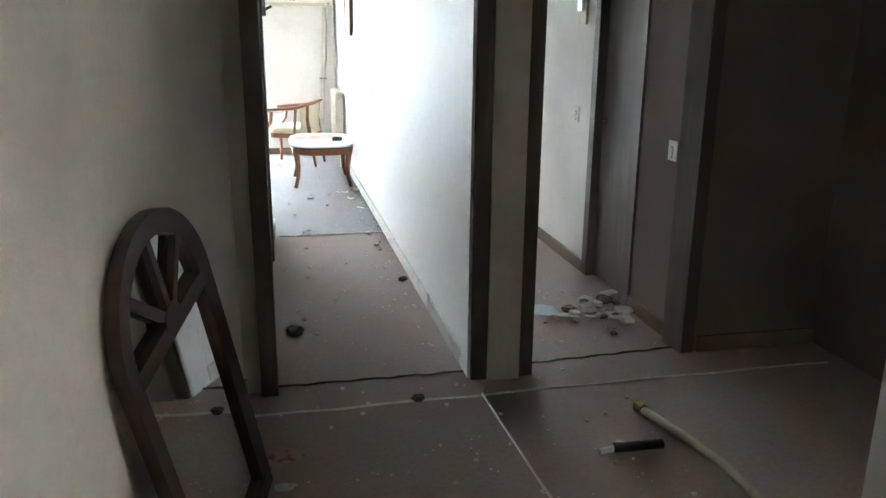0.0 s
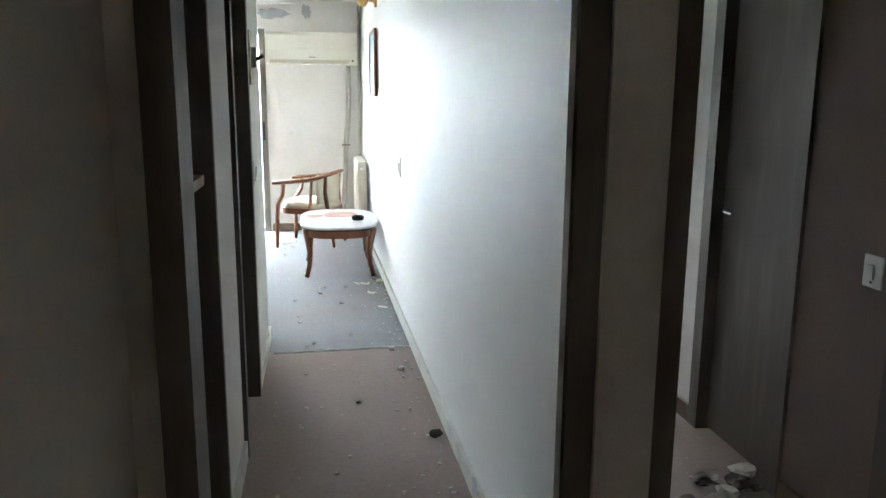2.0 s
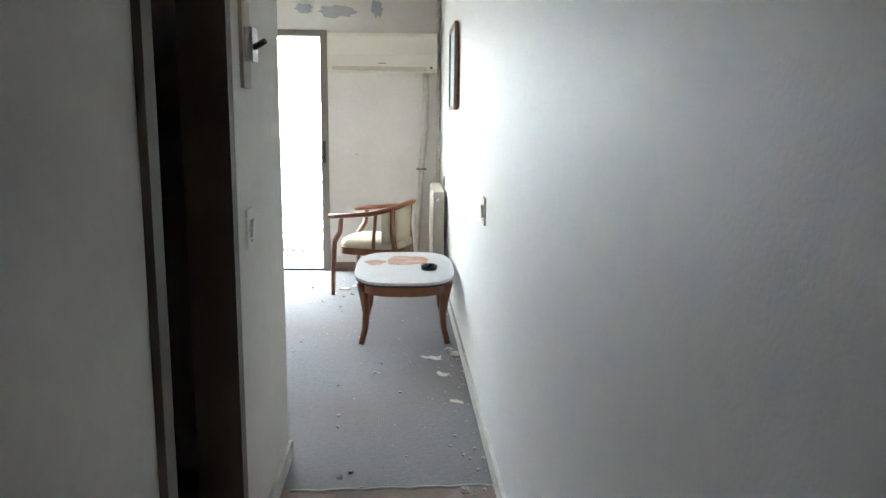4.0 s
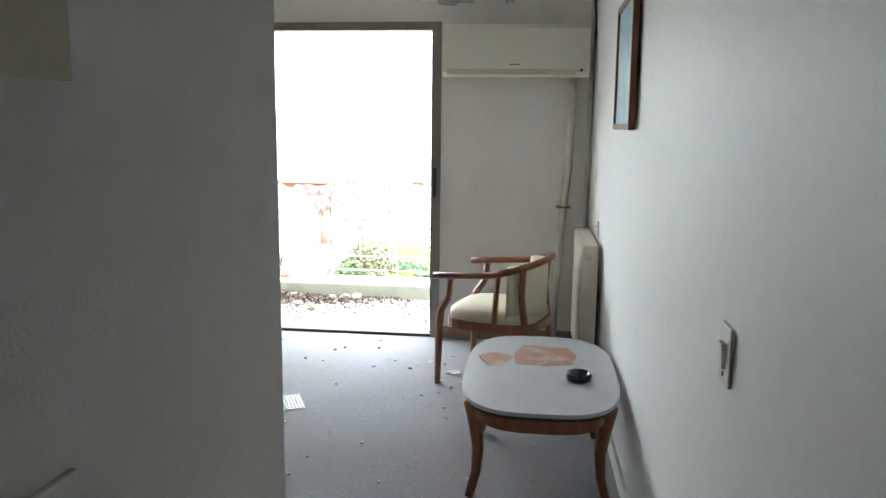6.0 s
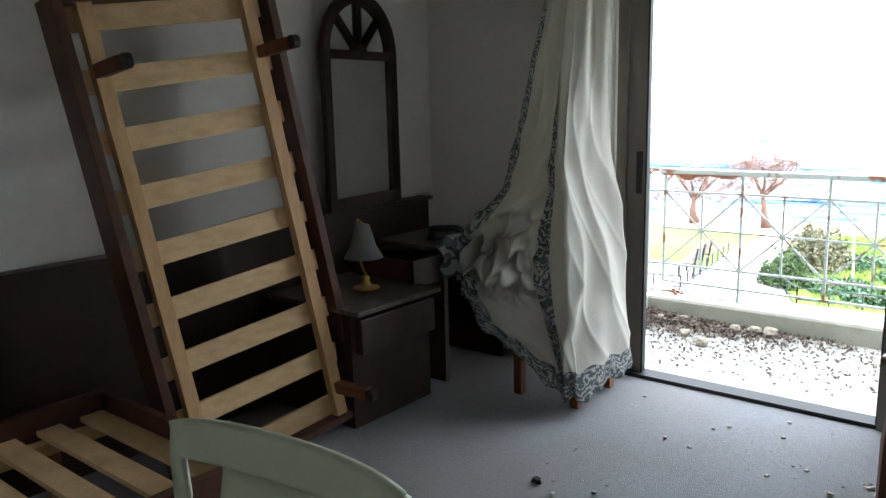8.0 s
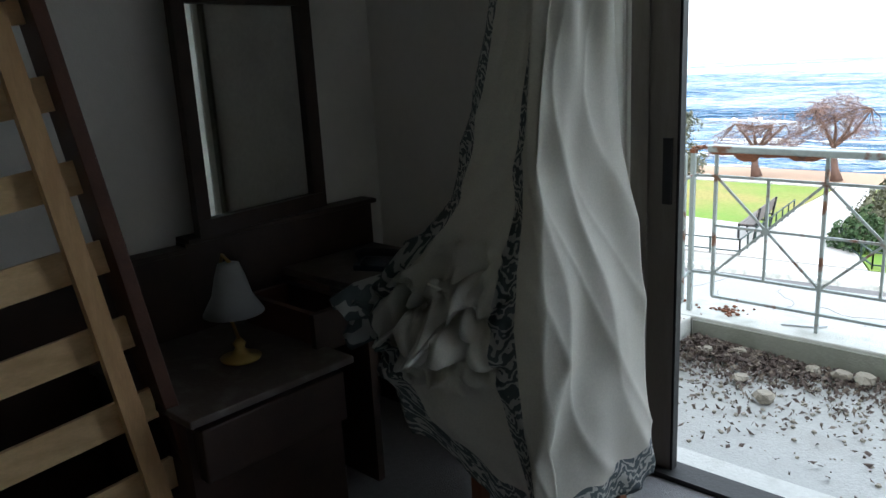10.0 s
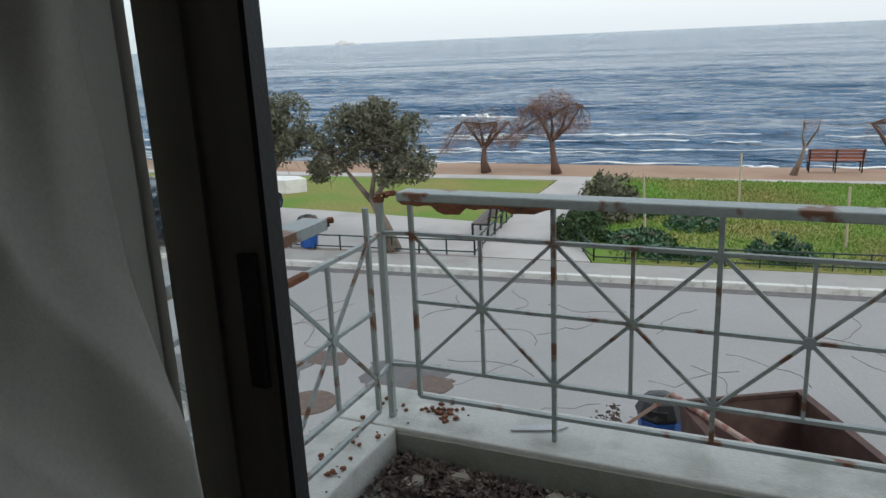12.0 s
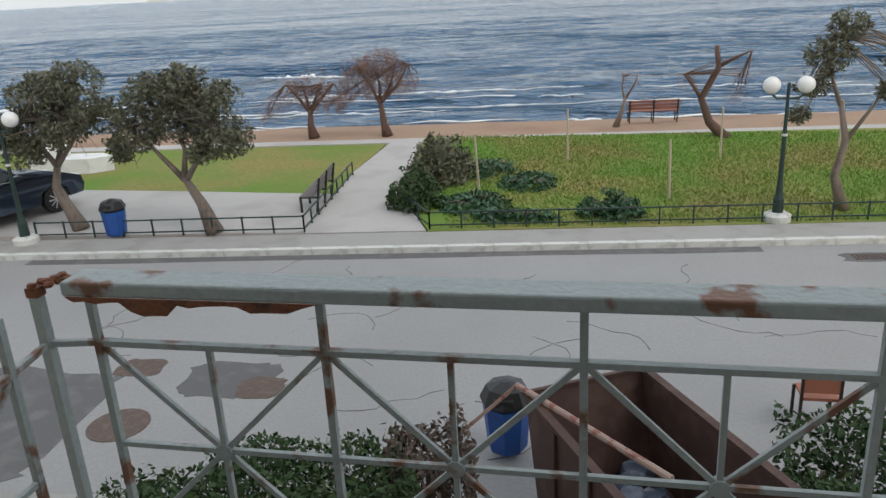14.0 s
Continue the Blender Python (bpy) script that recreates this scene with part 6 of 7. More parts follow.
# skip container
def skip():
    zt = -2.55
    k = (1.559 - zt) / (1.559 + 2.3)
    eye = Vector((-0.858, 10.778))
    A, Bp = eye + (Vector((-1.58, 17.43)) - eye) * k, eye + (Vector((-0.42, 18.08)) - eye) * k
    e = (Bp - A)
    w = e.length
    e.normalize()
    f = Vector((e.y, -e.x))
    m = Matrix(((e.x, f.x, 0, A.x), (e.y, f.y, 0, A.y), (0, 0, 1, NP), (0, 0, 0, 1)))
    H, Lg = zt - NP, 3.3
    s = thing("skip_container", (A.x, A.y, NP), "rusty brown steel rubbish skip half filled with waste", "skip")
    part("floor_plate", bx(0.03, 0.25, 0.05, w - 0.03, Lg - 0.3, 0.09, m=m), SKIP, s)
    for x in (0.0, w - 0.03):
        bm = bmesh.new()
        vs = [(x, 0.0, H), (x, Lg, H), (x, Lg - 0.4, 0.05), (x, 0.3, 0.05)]
        lo = [bm.verts.new(m @ Vector(v)) for v in vs]
        hi = [bm.verts.new(m @ Vector((v[0] + 0.03, v[1], v[2]))) for v in vs]
        bm.faces.new(lo)
        bm.faces.new(hi[::-1])
        for i in range(4):
            bm.faces.new((lo[i], lo[(i + 1) % 4], hi[(i + 1) % 4], hi[i]))
        part("side_wall", bm, SKIP, s)
        part("rim", bx(x - 0.03, -0.02, H, x + 0.06, Lg + 0.02, H + 0.05, m=m), SKIP, s)
        for y in (0.7, 1.4, 2.1, 2.7):
            part("rib", bx(x - 0.035 if x == 0 else x + 0.031, y, 0.15, x - 0.001 if x == 0 else x + 0.065, y + 0.06, H - 0.01, m=m), SKIP, s)
    for y, yb in ((0.0, 0.3), (Lg, Lg - 0.4)):
        bm = bmesh.new()
        bar(bm, m @ Vector((w / 2, y, H)), m @ Vector((w / 2, yb, 0.06)), w - 0.07, 0.03, up=(f.x, f.y, 0.3))
        part("end_wall", bm, SKIP, s)
        part("rim", bx(0.061, y - 0.02, H, w - 0.06, y + 0.03, H + 0.05, m=m), SKIP, s)
    r = random.Random(3)
    waste = bmesh.new()
    for i in range(60):
        c = m @ Vector((r.uniform(0.2, w - 0.2), r.uniform(0.5, Lg - 0.5), r.uniform(0.1, 0.3)))
        blob(waste, c, r.uniform(0.08, 0.2), i, 7, 0.7)
    solo("rubbish", waste, BAG, "grey blue rubbish bags and scrap filling the skip", "rubbish", "", "stuff")
    wp = bmesh.new()
    for i in range(9):
        c = m @ Vector((r.uniform(0.2, w - 0.3), r.uniform(0.6, Lg - 0.6), 0.45))
        box(wp, -0.25, -0.15, 0, 0.25, 0.15, 0.02, m=Matrix.Translation(c) @ pose(0, 0, 0, r.uniform(-30, 30), r.uniform(-30, 30), r.uniform(0, 180)))
    solo("scrap_boards", wp, PAPER, "pale broken boards thrown in the skip", "rubbish", "", "stuff")
    bt = thing("barrier_pole", tuple(m @ Vector((0.0, -0.05, H))), "pole wrapped in red and white barrier tape on the skip", "pole")
    part("pole", sweep(bmesh.new(), [m @ Vector((-0.05, -0.1, H + 0.08)), m @ Vector((0.5, 1.9, H + 0.1))], 0.035, 8), TAPE, bt)
    part("tape", bar(bmesh.new(), m @ Vector((-0.05, -0.1, H + 0.08)), m @ Vector((-0.9, 0.1, H - 0.3)), 0.004, 0.05), TAPE, bt)


skip()


def litter_bin(c, label):
    t = thing("litter_bin", c, label, "bin", "street bins")
    bm = bmesh.new()
    lathe(bm, [(0.22, 0.02), (0.24, 0.05), (0.29, 0.62), (0.3, 0.64)], c, 8)
    part("body", bm, BIN_BLUE, t)
    part("hood", lathe(bmesh.new(), [(0.31, 0.66), (0.32, 0.7), (0.24, 0.86), (0.05, 0.92)], c, 8), BLACK, t, "black pitched hood")
    part("opening", bx(c[0] - 0.12, c[1] - 0.29, c[2] + 0.72, c[0] + 0.12, c[1] - 0.2, c[2] + 0.8), SEAL, t)
    return t


litter_bin((-12.4, 26.55, z0 + 0.02), "blue plastic litter bin with black hood by the fence")
litter_bin((-1.95, 18.75, NP), "blue plastic litter bin with black hood beside the skip")


def street_lamp(c, label):
    t = thing("street_lamp", c, label, "street lamp", "street lamps")
    part("base", lathe(bmesh.new(), [(0.3, 0), (0.3, 0.14), (0.2, 0.2)], c, 12), KERB_PAINT, t, "pale concrete base")
    part("post", lathe(bmesh.new(), [(0.12, 0.2), (0.11, 0.5), (0.08, 0.6), (0.055, 1.0), (0.046, 1.9), (0.06, 1.95), (0.04, 2.05), (0.034, 3.0), (0.015, 3.04)], c, 12), GREEN_IRON, t)
    part("collar", lathe(bmesh.new(), [(0.062, 1.9), (0.062, 1.955)], c, 12), KERB_PAINT, t)
    part("cross_arm", sweep(bmesh.new(), [(c[0] - 0.34, c[1], c[2] + 2.81), (c[0] - 0.22, c[1], c[2] + 2.7), (c[0] + 0.22, c[1], c[2] + 2.7), (c[0] + 0.34, c[1], c[2] + 2.81)], 0.025, 8), GREEN_IRON, t)
    for sx in (-0.34, 0.34):
        g = bmesh.new()
        bmesh.ops.create_icosphere(g, subdivisions=3, radius=0.18, matrix=Matrix.Translation((c[0] + sx, c[1], c[2] + 2.98)))
        part("globe", g, GLOBE, t, "white opal globe", True)


street_lamp((-14.42, 25.9, z0), "dark green street lamp with two white globes by the parking")
street_lamp((2.93, 28.25, z0), "dark green street lamp with two white globes on the lawn")


def bench(c, rot, label, slat_mat, w=1.85):
    m = pose(*c, 0, 0, rot)
    t = thing("bench", c, label, "bench")
    for i in range(4):
        part("seat_slat", bx(-w / 2, -0.2 + i * 0.1, 0.42, w / 2, -0.115 + i * 0.1, 0.45, m=m), slat_mat, t)
    for i in range(3):
        part("back_slat", bx(-w / 2, 0.23 + i * 0.03, 0.52 + i * 0.13, w / 2, 0.255 + i * 0.03, 0.62 + i * 0.13, m=m), slat_mat, t)
    for x in (-w / 2 + 0.08, 0, w / 2 - 0.08):
        bm = bmesh.new()
        bar(bm, m @ Vector((x, -0.2, 0)), m @ Vector((x, -0.2, 0.419)), 0.05, 0.05)
        bar(bm, m @ Vector((x, 0.2, 0)), m @ Vector((x, 0.34, 0.9)), 0.05, 0.05)
        bar(bm, m @ Vector((x, -0.22, 0.395)), m @ Vector((x, 0.25, 0.395)), 0.05, 0.045)
        part("support", bm, BLACK, t)


bench((-8.35, 29.5, z0), 277, "weathered grey slatted bench beside the footpath fence", BENCH_GREY, 1.9)
bench((0.95, 41.6, G - 0.02), 186, "red brown slatted bench on the beach edge", BENCH_RED, 1.95)


def low_fence(pts, label):
    t = thing("low_fence", pts[0], label, "fence", "low fences")
    for p, q in zip(pts, pts[1:]):
        p, q = Vector(p), Vector(q)
        for z in (0.1, 0.4):
            part("rail", bar(bmesh.new(), p + Vector((0, 0, z)), q + Vector((0, 0, z)), 0.03, 0.03), GREEN_IRON, t)
        n = max(1, round((q - p).length / 0.75))
        for i in range(n + 1):
            a = p + (q - p) * i / n
            part("post", bar(bmesh.new(), a, a + Vector((0, 0, 0.43)), 0.035, 0.035), GREEN_IRON, t)


low_fence([(-14.4, 26.25, z0), (-7.75, 27.0, z0), (-8.35, 32.6, z0)], "low dark green iron fence by the parking")
low_fence([(-6.05, 29.3, z0), (-4.8, 27.35, z0), (10, 28.9, z0)], "low dark green wire fence round the lawn")
for x, y, h, lean in ((-4.08, 30.3, 1.75, -0.08), (-1.96, 34.4, 1.7, 0), (0.75, 30.0, 1.6, -0.03), (2.56, 34.65, 1.6, 0), (6.2, 36, 1.5, 0)):
    solo("stake", sweep(bmesh.new(), [(x, y, G), (x + lean, y, G + h)], [0.035, 0.03], 7), STAKE, "thin weathered wooden stake in the lawn", "stake", "lawn stakes")
bm = bmesh.new()
blob(bm, (-0.65, 29.0, z0), 0.16, 5, 8, 0.9)
solo("lawn_stone", bm, BOAT, "pale stone standing in the lawn", "stone")


# cars parked by the sea
def car(m, paint, label):
    """An estate-bodied car: local x forward, the rear axle at x = 0, y to its left."""
    c = thing("car", (m,), label, "car")

    def loft(name, sections, material, bevel, lab=""):
        """A closed body from outlines in x, z at several widths y."""
        bm = bmesh.new()
        rings = [[bm.verts.new(m @ Vector((x, y, z))) for x, z in ol] for y, ol in sections]
        n = len(rings[0])
        for r, s in zip(rings, rings[1:]):
            for k in range(n):
                bm.faces.new((r[k], r[(k + 1) % n], s[(k + 1) % n], s[k]))
        bm.faces.new(rings[0][::-1])
        bm.faces.new(rings[-1])
        if bevel:
            bmesh.ops.bevel(bm, geom=bm.edges[:], offset=bevel, segments=2, affect="EDGES")
        return part(name, bm, material, c, lab, True)

    low = [(-0.92, 0.42), (-0.98, 0.62), (-0.95, 0.98), (-0.82, 1.1), (2.3, 1.1), (3.35, 1.0), (3.78, 0.84), (3.84, 0.6), (3.76, 0.38), (2.9 + 0.45, 0.36), (2.9 + 0.4, 0.62), (2.9, 0.8), (2.5, 0.62), (2.44, 0.32), (0.46, 0.32), (0.4, 0.62), (0.0, 0.8), (-0.4, 0.62), (-0.46, 0.4)]
    inner = [(x * 0.985 + 0.02, z) for x, z in low]
    loft("body", [(-0.93, inner), (-0.95, low), (0.95, low), (0.93, inner)], paint, 0.0)
    roof = [(-0.8, 1.1), (-0.45, 1.62), (-0.1, 1.7), (1.0, 1.73), (1.5, 1.66), (2.3, 1.1)]
    small = [(x * 0.93 + 0.05, z - 0.01) for x, z in roof]
    loft("roof", [(-0.9, [(x, min(z, 1.1)) for x, z in roof]), (-0.7, small), (-0.62, roof), (0.62, roof), (0.7, small), (0.9, [(x, min(z, 1.1)) for x, z in roof])], paint, 0.0)
    for y, s in ((-1, -1), (1, 1)):
        for a, b, d, e in ((-0.55, -0.3, 0.25, 0.2), (0.3, 0.25, 1.05, 1.05), (1.12, 1.12, 1.95, 1.42)):
            bm = bmesh.new()
            q = [m @ Vector((x, s * (0.9 - 0.2 * (z - 1.1) / 0.6 + 0.012), z)) for x, z in ((a, 1.15), (b, 1.56), (e, 1.58), (d, 1.15))]
            bm.faces.new([bm.verts.new(p) for p in q])
            part("side_window", bm, CAR_GLASS, c).modifiers.new("thickness", "SOLIDIFY").thickness = 0.008
        part("window_trim", bar(bmesh.new(), m @ Vector((-0.6, s * 0.915, 1.13)), m @ Vector((2.0, s * 0.915, 1.13)), 0.015, 0.02), CHROME, c)
        part("roof_rail", bar(bmesh.new(), m @ Vector((-0.3, s * 0.64, 1.73)), m @ Vector((1.35, s * 0.64, 1.74)), 0.035, 0.03), CHROME, c)
        part("wing_mirror", bx(1.75, s * 1.02 - 0.09, 1.12, 1.9, s * 1.02 + 0.09, 1.26, m=m, bevel=0.03), paint, c)
        part("tail_light", bx(-1.0, s * 0.72 - 0.22, 0.86, -0.8, s * 0.72 + 0.22, 1.02, m=m, bevel=0.03), TAIL, c, "red tail light")
        part("headlight", bx(3.5, s * 0.68 - 0.2, 0.74, 3.8, s * 0.68 + 0.2, 0.88, m=m, bevel=0.03), GLOBE, c, "clear headlight")
        for x in (0.0, 2.9):
            w = part("wheel", sweep(bmesh.new(), [m @ Vector((x, s * 0.74, 0.37)), m @ Vector((x, s * 0.955, 0.37))], 0.37, 28), TYRE, c)
            part("rim", sweep(bmesh.new(), [m @ Vector((x, s * 0.956, 0.37)), m @ Vector((x, s * 0.962, 0.37))], 0.26, 24), BLACK, w)
            for k in range(10):
                an = 2 * math.pi * k / 10
                part("spoke", bar(bmesh.new(), m @ Vector((x, s * 0.966, 0.37)), m @ Vector((x + 0.25 * math.cos(an), s * 0.966, 0.37 + 0.25 * math.sin(an))), 0.032, 0.012, up=(m.to_3x3() @ Vector((0, 1, 0)))), CHROME, w)
    bm = bmesh.new()
    bm.faces.new([bm.verts.new(m @ Vector(p)) for p in ((-0.815, -0.72, 1.14), (-0.815, 0.72, 1.14), (-0.49, 0.56, 1.58), (-0.49, -0.56, 1.58))])
    part("rear_window", bm, CAR_GLASS, c).modifiers.new("thickness", "SOLIDIFY").thickness = 0.012
    part("number_plate", bx(-0.992, -0.26, 0.72, -0.975, 0.26, 0.83, m=m), BOAT, c, "white number plate")
    part("bumper", bx(-1.01, -0.9, 0.4, -0.9, 0.9, 0.58, m=m, bevel=0.03), BLACK, c, "dark lower bumper")


car(pose(-17.2, 26.0, PZ - 0.012, 0, 0, 74), CAR_PAINT, "dark blue estate car parked beside the seaside lamp")
car(pose(-20.0, 26.3, PZ - 0.012, 0, 0, 74), CAR_RED, "dark red car parked beside the blue estate car")
# low stone wall at the edge of the sand
lw = thing("beach_wall", (-24.5, 33, G), "low wall of pale rough stones at the beach", "wall", "", "structure")
r = random.Random(23)
for k in range(34):
    bm = bmesh.new()
    blob(bm, (-27.5 + (k % 17) * 0.27, 31.3 + (k % 17) * 0.14, G + 0.12 + 0.24 * (k // 17)), r.uniform(0.14, 0.2), k, 7, 0.75)
    part("stone", bm, STONE, lw)
# white line on the street, canopy and crate below the side rail
solo("road_line", prism(bmesh.new(), [(-13.2, 19.25), (-13.1, 19.38), (-7.7, 17.15), (-7.8, 17.02)], G + 0.001, G + 0.005), KERB_PAINT, "worn pale painted line across the street", "road line", "", "structure")
cn = thing("canopy", (-6.0, 13.4, -1.4), "weathered white flat entrance canopy below the balcony", "canopy", "", "structure")
part("slab", prism(bmesh.new(), [(-8.2, 12.2), (-5.0, 12.2), (-5.0, 13.95), (-8.2, 14.1)], -1.36, -1.2), KERB_PAINT, cn)
part("fascia", prism(bmesh.new(), [(-8.2, 12.25), (-5.08, 12.25), (-5.08, 13.87), (-8.2, 14.02)], -1.66, -1.361), KERB_FACE, cn)
part("post", bx(-5.3, 13.5, G + 0.09, -5.15, 13.65, -1.661), KERB_PAINT, cn)
cr = thing("crate", (-6.1, 15.6, G + 0.09), "red brown wooden crate filled with pale boards", "crate")
mc = pose(-6.05, 15.55, G + 0.09, 0, 0, 28)
for a in ((-0.5, -0.35, 0, 0.5, -0.32, 0.75), (-0.5, 0.32, 0, 0.5, 0.35, 0.75), (-0.5, -0.319, 0, -0.47, 0.319, 0.75), (0.47, -0.319, 0, 0.5, 0.319, 0.75)):
    part("side", bx(*a, m=mc), CRATE, cr)
part("bottom", bx(-0.469, -0.319, 0.01, 0.469, 0.319, 0.03, m=mc), CRATE, cr)
for k in range(3):
    solo("loose_board", bx(-0.05, -0.3, 0, 0.05, 0.3, 0.025, m=mc @ pose(0.0 + 0.13 * k, 0.0, 0.5, 35, 6 * k, 4 * k)), STAKE, "pale loose board standing in the crate", "board", "crate boards")
bt = thing("boat", (-18.9, 33.4, G), "small white boat hull lying on the grass", "boat")
part("hull", prism(bmesh.new(), [(-1.3, -0.5), (0.9, -0.5), (1.5, 0), (0.9, 0.5), (-1.3, 0.5)], 0.05, 0.6, m=pose(-18.6, 33.4, G, 0, 0, 5)), BOAT, bt)
part("cabin", bx(-1.1, -0.4, 0.601, -0.2, 0.4, 0.95, m=pose(-18.6, 33.4, G, 0, 0, 5), bevel=0.05), BOAT, bt)
part("hatch", bx(-1.0, -0.412, 0.62, -0.75, -0.402, 0.8, m=pose(-18.6, 33.4, G, 0, 0, 5)), BLACK, bt)
sp = thing("ship", (-1790, 3000, -4.5), "distant pale ship on the horizon", "ship")
msh = pose(-1790, 3000, -4.5, 0, 0, 30)
part("hull", prism(bmesh.new(), [(-42, -6), (38, -6), (46, 0), (38, 6), (-42, 6)], 0, 8, m=msh), BOAT, sp)
part("deckhouse", bx(-25, -5, 8, 5, 5, 15, m=msh), BOAT, sp)
part("funnel", bx(-18, -2, 15, -12, 2, 22, m=msh), BOAT, sp)
# street details
solo("manhole_cover", lathe(bmesh.new(), [(0.42, 0.0), (0.42, 0.012), (0.36, 0.014)], (-7.3, 18.8, G), 26), IRON, "round rusty manhole cover in the street", "manhole cover")
def patch(name, c, rx, ry, material, label, seed, rot=6):
    r = random.Random(seed)
    ol = [(rx * math.copysign(abs(math.cos(a)) ** 0.5, math.cos(a)) * r.uniform(0.88, 1.1), ry * math.copysign(abs(math.sin(a)) ** 0.5, math.sin(a)) * r.uniform(0.88, 1.1)) for a in [2 * math.pi * k / 26 for k in range(26)]]
    solo(name, prism(bmesh.new(), ol, 0.0, 0.012 if seed == 2 else 0.006, m=pose(c[0], c[1], G, 0, 0, rot)), material, label, "road patch", "", "structure")
patch("road_patch", (-6.35, 20.2), 0.75, 0.55, TAR, "dark tar repair patch in the street", 1)
patch("road_patch", (-5.75, 20.0), 0.35, 0.3, IRON, "square cover set in a tar patch", 2)
patch("road_patch", (-7.95, 20.4), 0.38, 0.3, IRON, "square rusty cover in the street", 3)
patch("road_patch", (-9.3, 18.6), 1.5, 1.6, TAR, "large dark tar repair in the street", 4)
patch("road_patch", (4.4, 26.2), 0.7, 0.25, TAR, "drain surround at the kerb", 5)
dg = thing("drain_grate", (4.4, 26.2, G), "iron drain grate at the kerb", "drain grate")
for i in range(12):
    part("bar", bx(-0.45 + i * 0.08, -0.16, 0.007, -0.41 + i * 0.08, 0.16, 0.02, m=pose(4.4, 26.2, G, 0, 0, 6)), IRON, dg)
bm = bmesh.new()
r = random.Random(17)
for k in range(26):      # cracks
    x, y, a = r.uniform(-10, 4), r.uniform(18.3, 24.5), r.uniform(-0.7, 1.4)
    pts = []
    for i in range(9):
        pts.append((x, y, G + 0.001))
        a += r.gauss(0, 0.45)
        x, y = x + 0.22 * math.cos(a), y + 0.22 * math.sin(a)
    sweep(bm, pts, [0.004 + 0.006 * r.random() for _ in range(9)], 4)
solo("road_cracks", bm, TAR, "fine branching cracks in the street surface", "cracks", "", "stuff")
bm = bmesh.new()
for k in range(16):
    box(bm, -9 + k * 1.0, -0.33 - 0.02 * math.sin(k), 0.001, -8.0 + k * 1.0, -0.04, 0.006, m=ST)
solo("gutter_stain", bm, TAR, "dark damp dirt along the kerb gutter", "dirt", "", "stuff")
oc = thing("discarded_chair", (2.0, 20.7, G), "discarded chair frame with red brown back on the street", "chair")
part("backrest", bx(1.78, 20.66, G + 0.55, 2.2, 20.69, G + 0.82), ORANGE_CHAIR, oc)
for x in (1.76, 2.2):
    part("leg", bar(bmesh.new(), (x, 20.67, G), (x, 20.67, G + 0.85), 0.035, 0.035), DARK_WOOD, oc)
    part("leg", bar(bmesh.new(), (x, 21.05, G), (x, 21.05, G + 0.45), 0.035, 0.035), DARK_WOOD, oc)
part("seat", bx(1.78, 20.7, G + 0.42, 2.2, 21.08, G + 0.46), ORANGE_CHAIR, oc)
oc.matrix_basis = pose(1.78, 19.7, G)
# lawn blades near the camera side
def blades(rx, ry, n, seed):
    rnd_ = random.Random(seed)
    vs, fs = [], []
    for _ in range(n):
        x, y = rnd_.uniform(*rx), rnd_.uniform(*ry)
        if y < 27.4 + 0.1 * (x + 4.8) or (x < -4.3 - (y - 27) * 0.27):
            continue
        a, h = rnd_.uniform(0, 3.14), rnd_.uniform(0.04, 0.1)
        dx, dy = 0.02 * math.cos(a), 0.02 * math.sin(a)
        b_ = len(vs)
        vs += [(x - dx, y - dy, z0), (x + dx, y + dy, z0), (x + rnd_.gauss(0, 0.03), y + rnd_.gauss(0, 0.03), z0 + h)]
        fs.append((b_, b_ + 1, b_ + 2))
    me = bpy.data.meshes.new("grass")
    me.from_pydata(vs, [], fs)
    me.materials.append(GRASS_BLADE)
    return me
tagged(new("grass", blades((-8, 9), (27.3, 38.5), 45000, 3)), "short patchy lawn grass by the sea", "grass", "", "stuff")
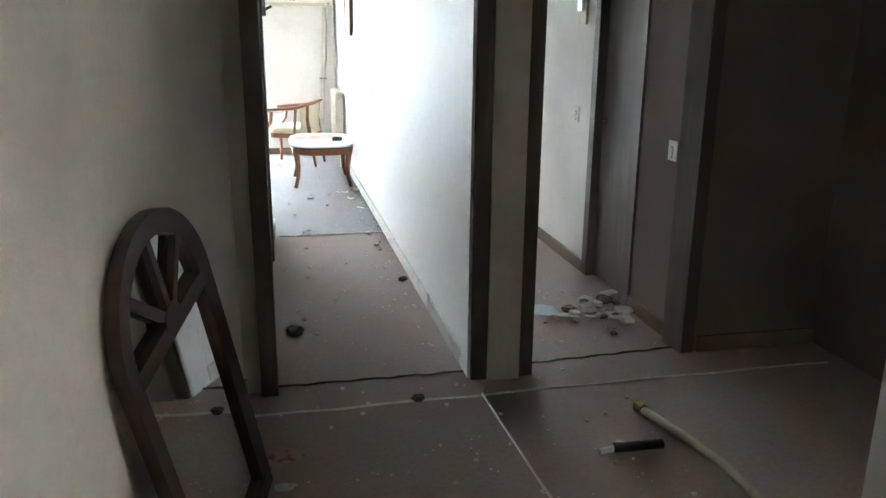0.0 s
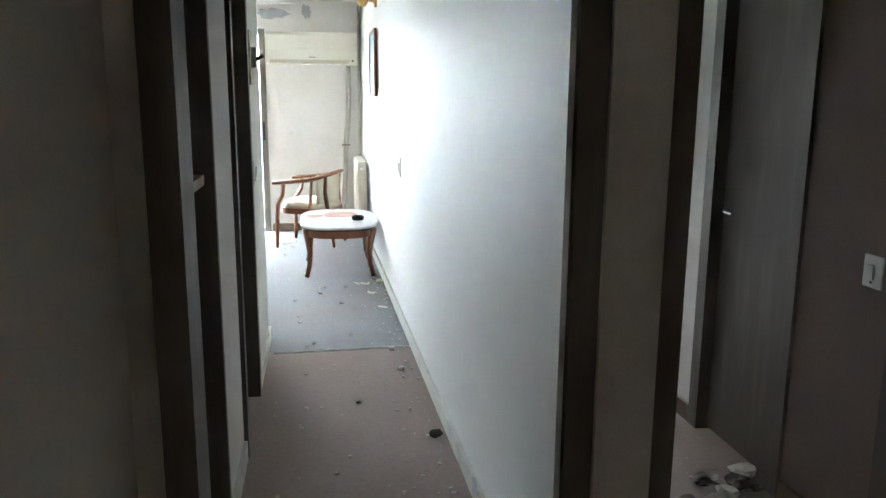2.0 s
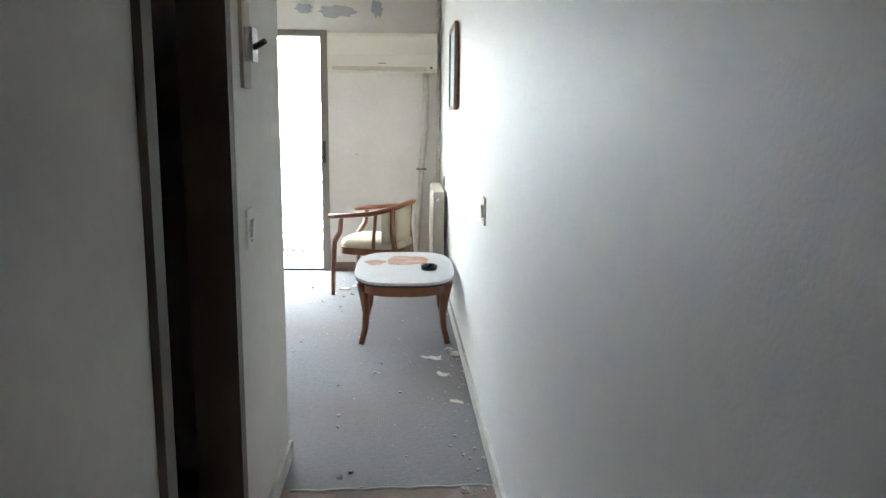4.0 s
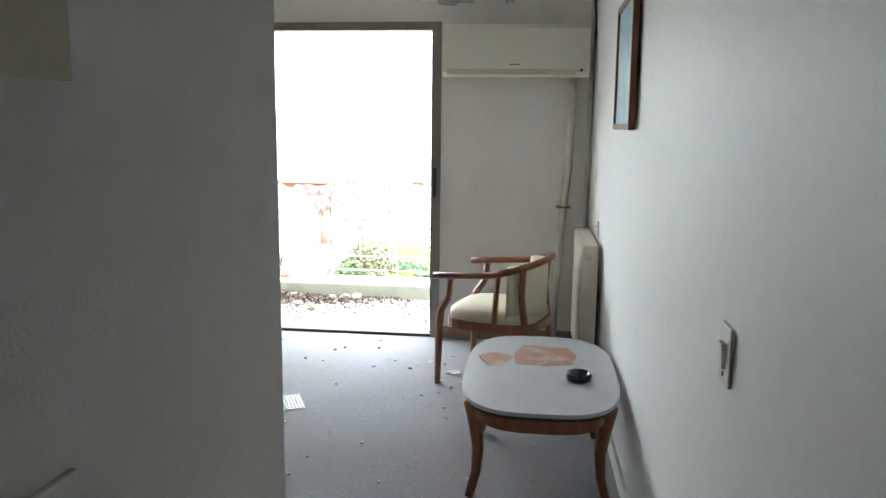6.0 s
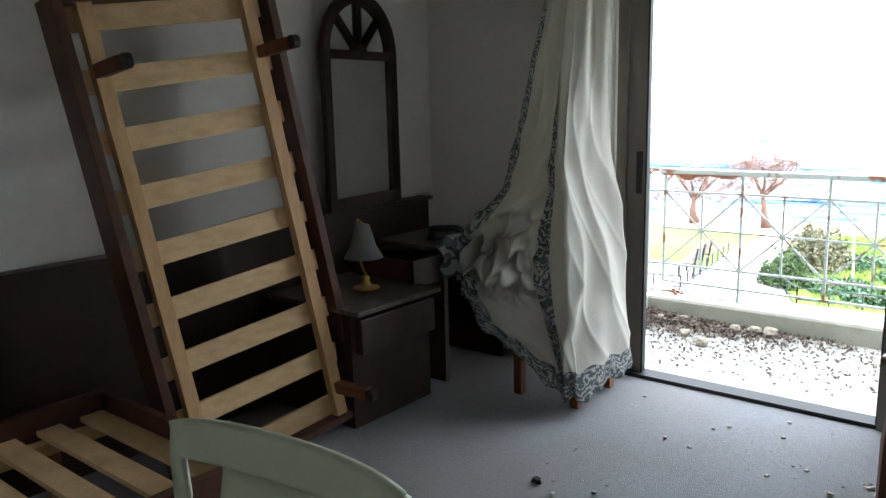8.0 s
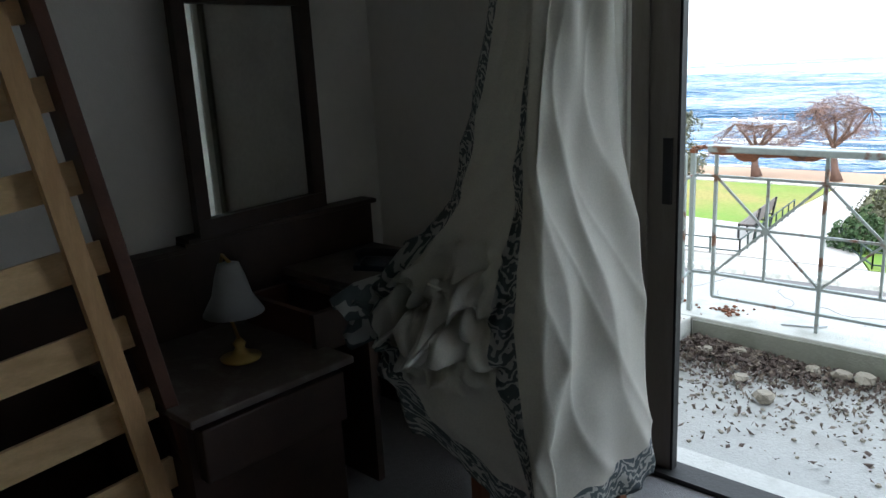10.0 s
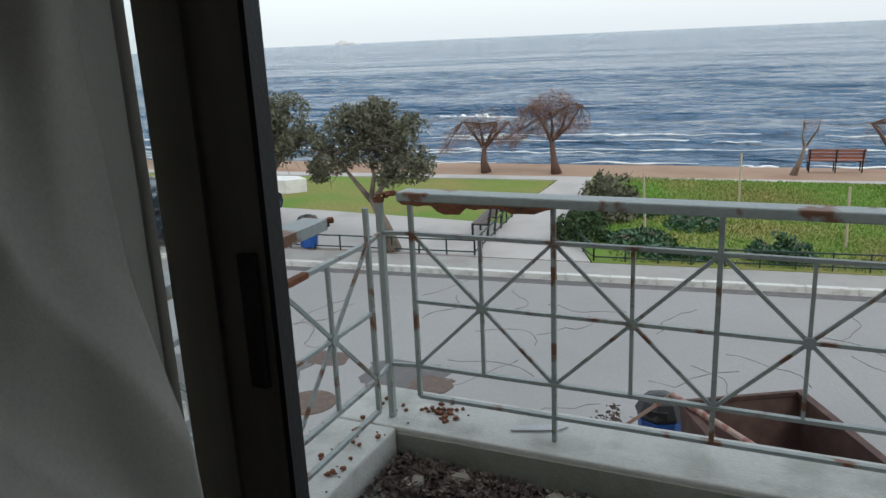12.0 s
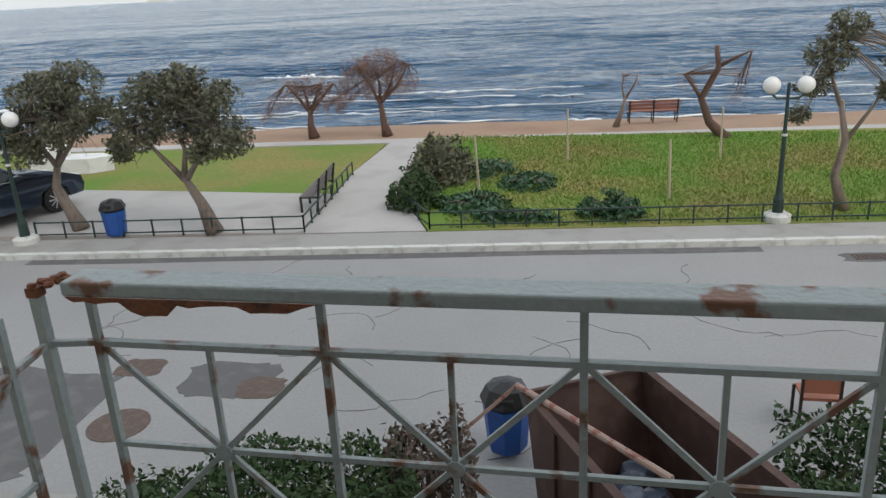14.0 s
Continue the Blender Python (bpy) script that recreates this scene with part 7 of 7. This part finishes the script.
# balcony litter
bm = bmesh.new()
r = random.Random(5)
for k in range(3200):
    u = abs(r.gauss(0, 0.5))
    x, y = -2.03 + abs(r.gauss(0, 0.5 if k % 4 else 1.0)), 12.06 - abs(r.gauss(0, 0.16 if k % 4 else 0.5))
    if y < 10.95 or x > 1.2:
        continue
    s = r.uniform(0.004, 0.017)
    a = r.uniform(0, 6.28)
    v = [bm.verts.new((x + s * math.cos(a + q) * f, y + s * math.sin(a + q) * f, -0.086 + r.uniform(0, 0.03) + 0.03 * max(0, 1 - (x + 2.03) * 2))) for q, f in ((0, 1.3), (1.6, 0.6), (3.14, 1.3), (4.7, 0.6))]
    bm.faces.new(v)
solo("dead_leaves", bm, LEAF_LITTER, "dead leaves and dirt swept into the balcony corner", "leaf litter", "", "stuff")
bm = bmesh.new()
for k in range(900):
    x, y = -2.0 + abs(r.gauss(0, 0.9)), 12.04 - abs(r.gauss(0, 0.4))
    if y > 10.95 and x < 1.4:
        blob(bm, (x, y, -0.09), r.choice((0.003, 0.004, 0.005, 0.006, 0.009, 0.012)), k, 5)
solo("balcony_grit", bm, STONE, "grit and chippings on the balcony floor", "grit", "", "stuff")
for k, (x, y, s) in enumerate(((-1.25, 11.98, 0.05), (-1.38, 11.99, 0.04), (-1.62, 11.7, 0.04), (-1.45, 11.55, 0.05), (-1.75, 12.0, 0.045), (-1.9, 11.9, 0.05), (-1.15, 11.99, 0.055))):
    bm = bmesh.new()
    blob(bm, (x, y, -0.09), s, k, 8, 0.6)
    solo("stone", bm, STONE, "broken stone lying on the balcony floor", "stone", "balcony stones")
bm = bmesh.new()
prism(bm, [(-1.62, 12.2), (-1.45, 12.26), (-1.42, 12.3), (-1.5, 12.29), (-1.63, 12.23)], 0.052, 0.06)
solo("paint_chip", bm, PAPER, "curled grey paint chip on the balcony kerb", "paint chip")
bm = bmesh.new()
for k in range(70):
    x, y = (-2.07 - r.random() * 0.15, r.uniform(11.6, 12.3)) if k % 2 else (r.gauss(-1.95, 0.06), r.gauss(12.27, 0.04))
    blob(bm, (x, y, 0.05), r.choice((0.005, 0.01, 0.014)), k, 5)
solo("rust_flakes", bm, RUST, "dark rust flakes on the balcony kerb", "rust", "", "stuff")
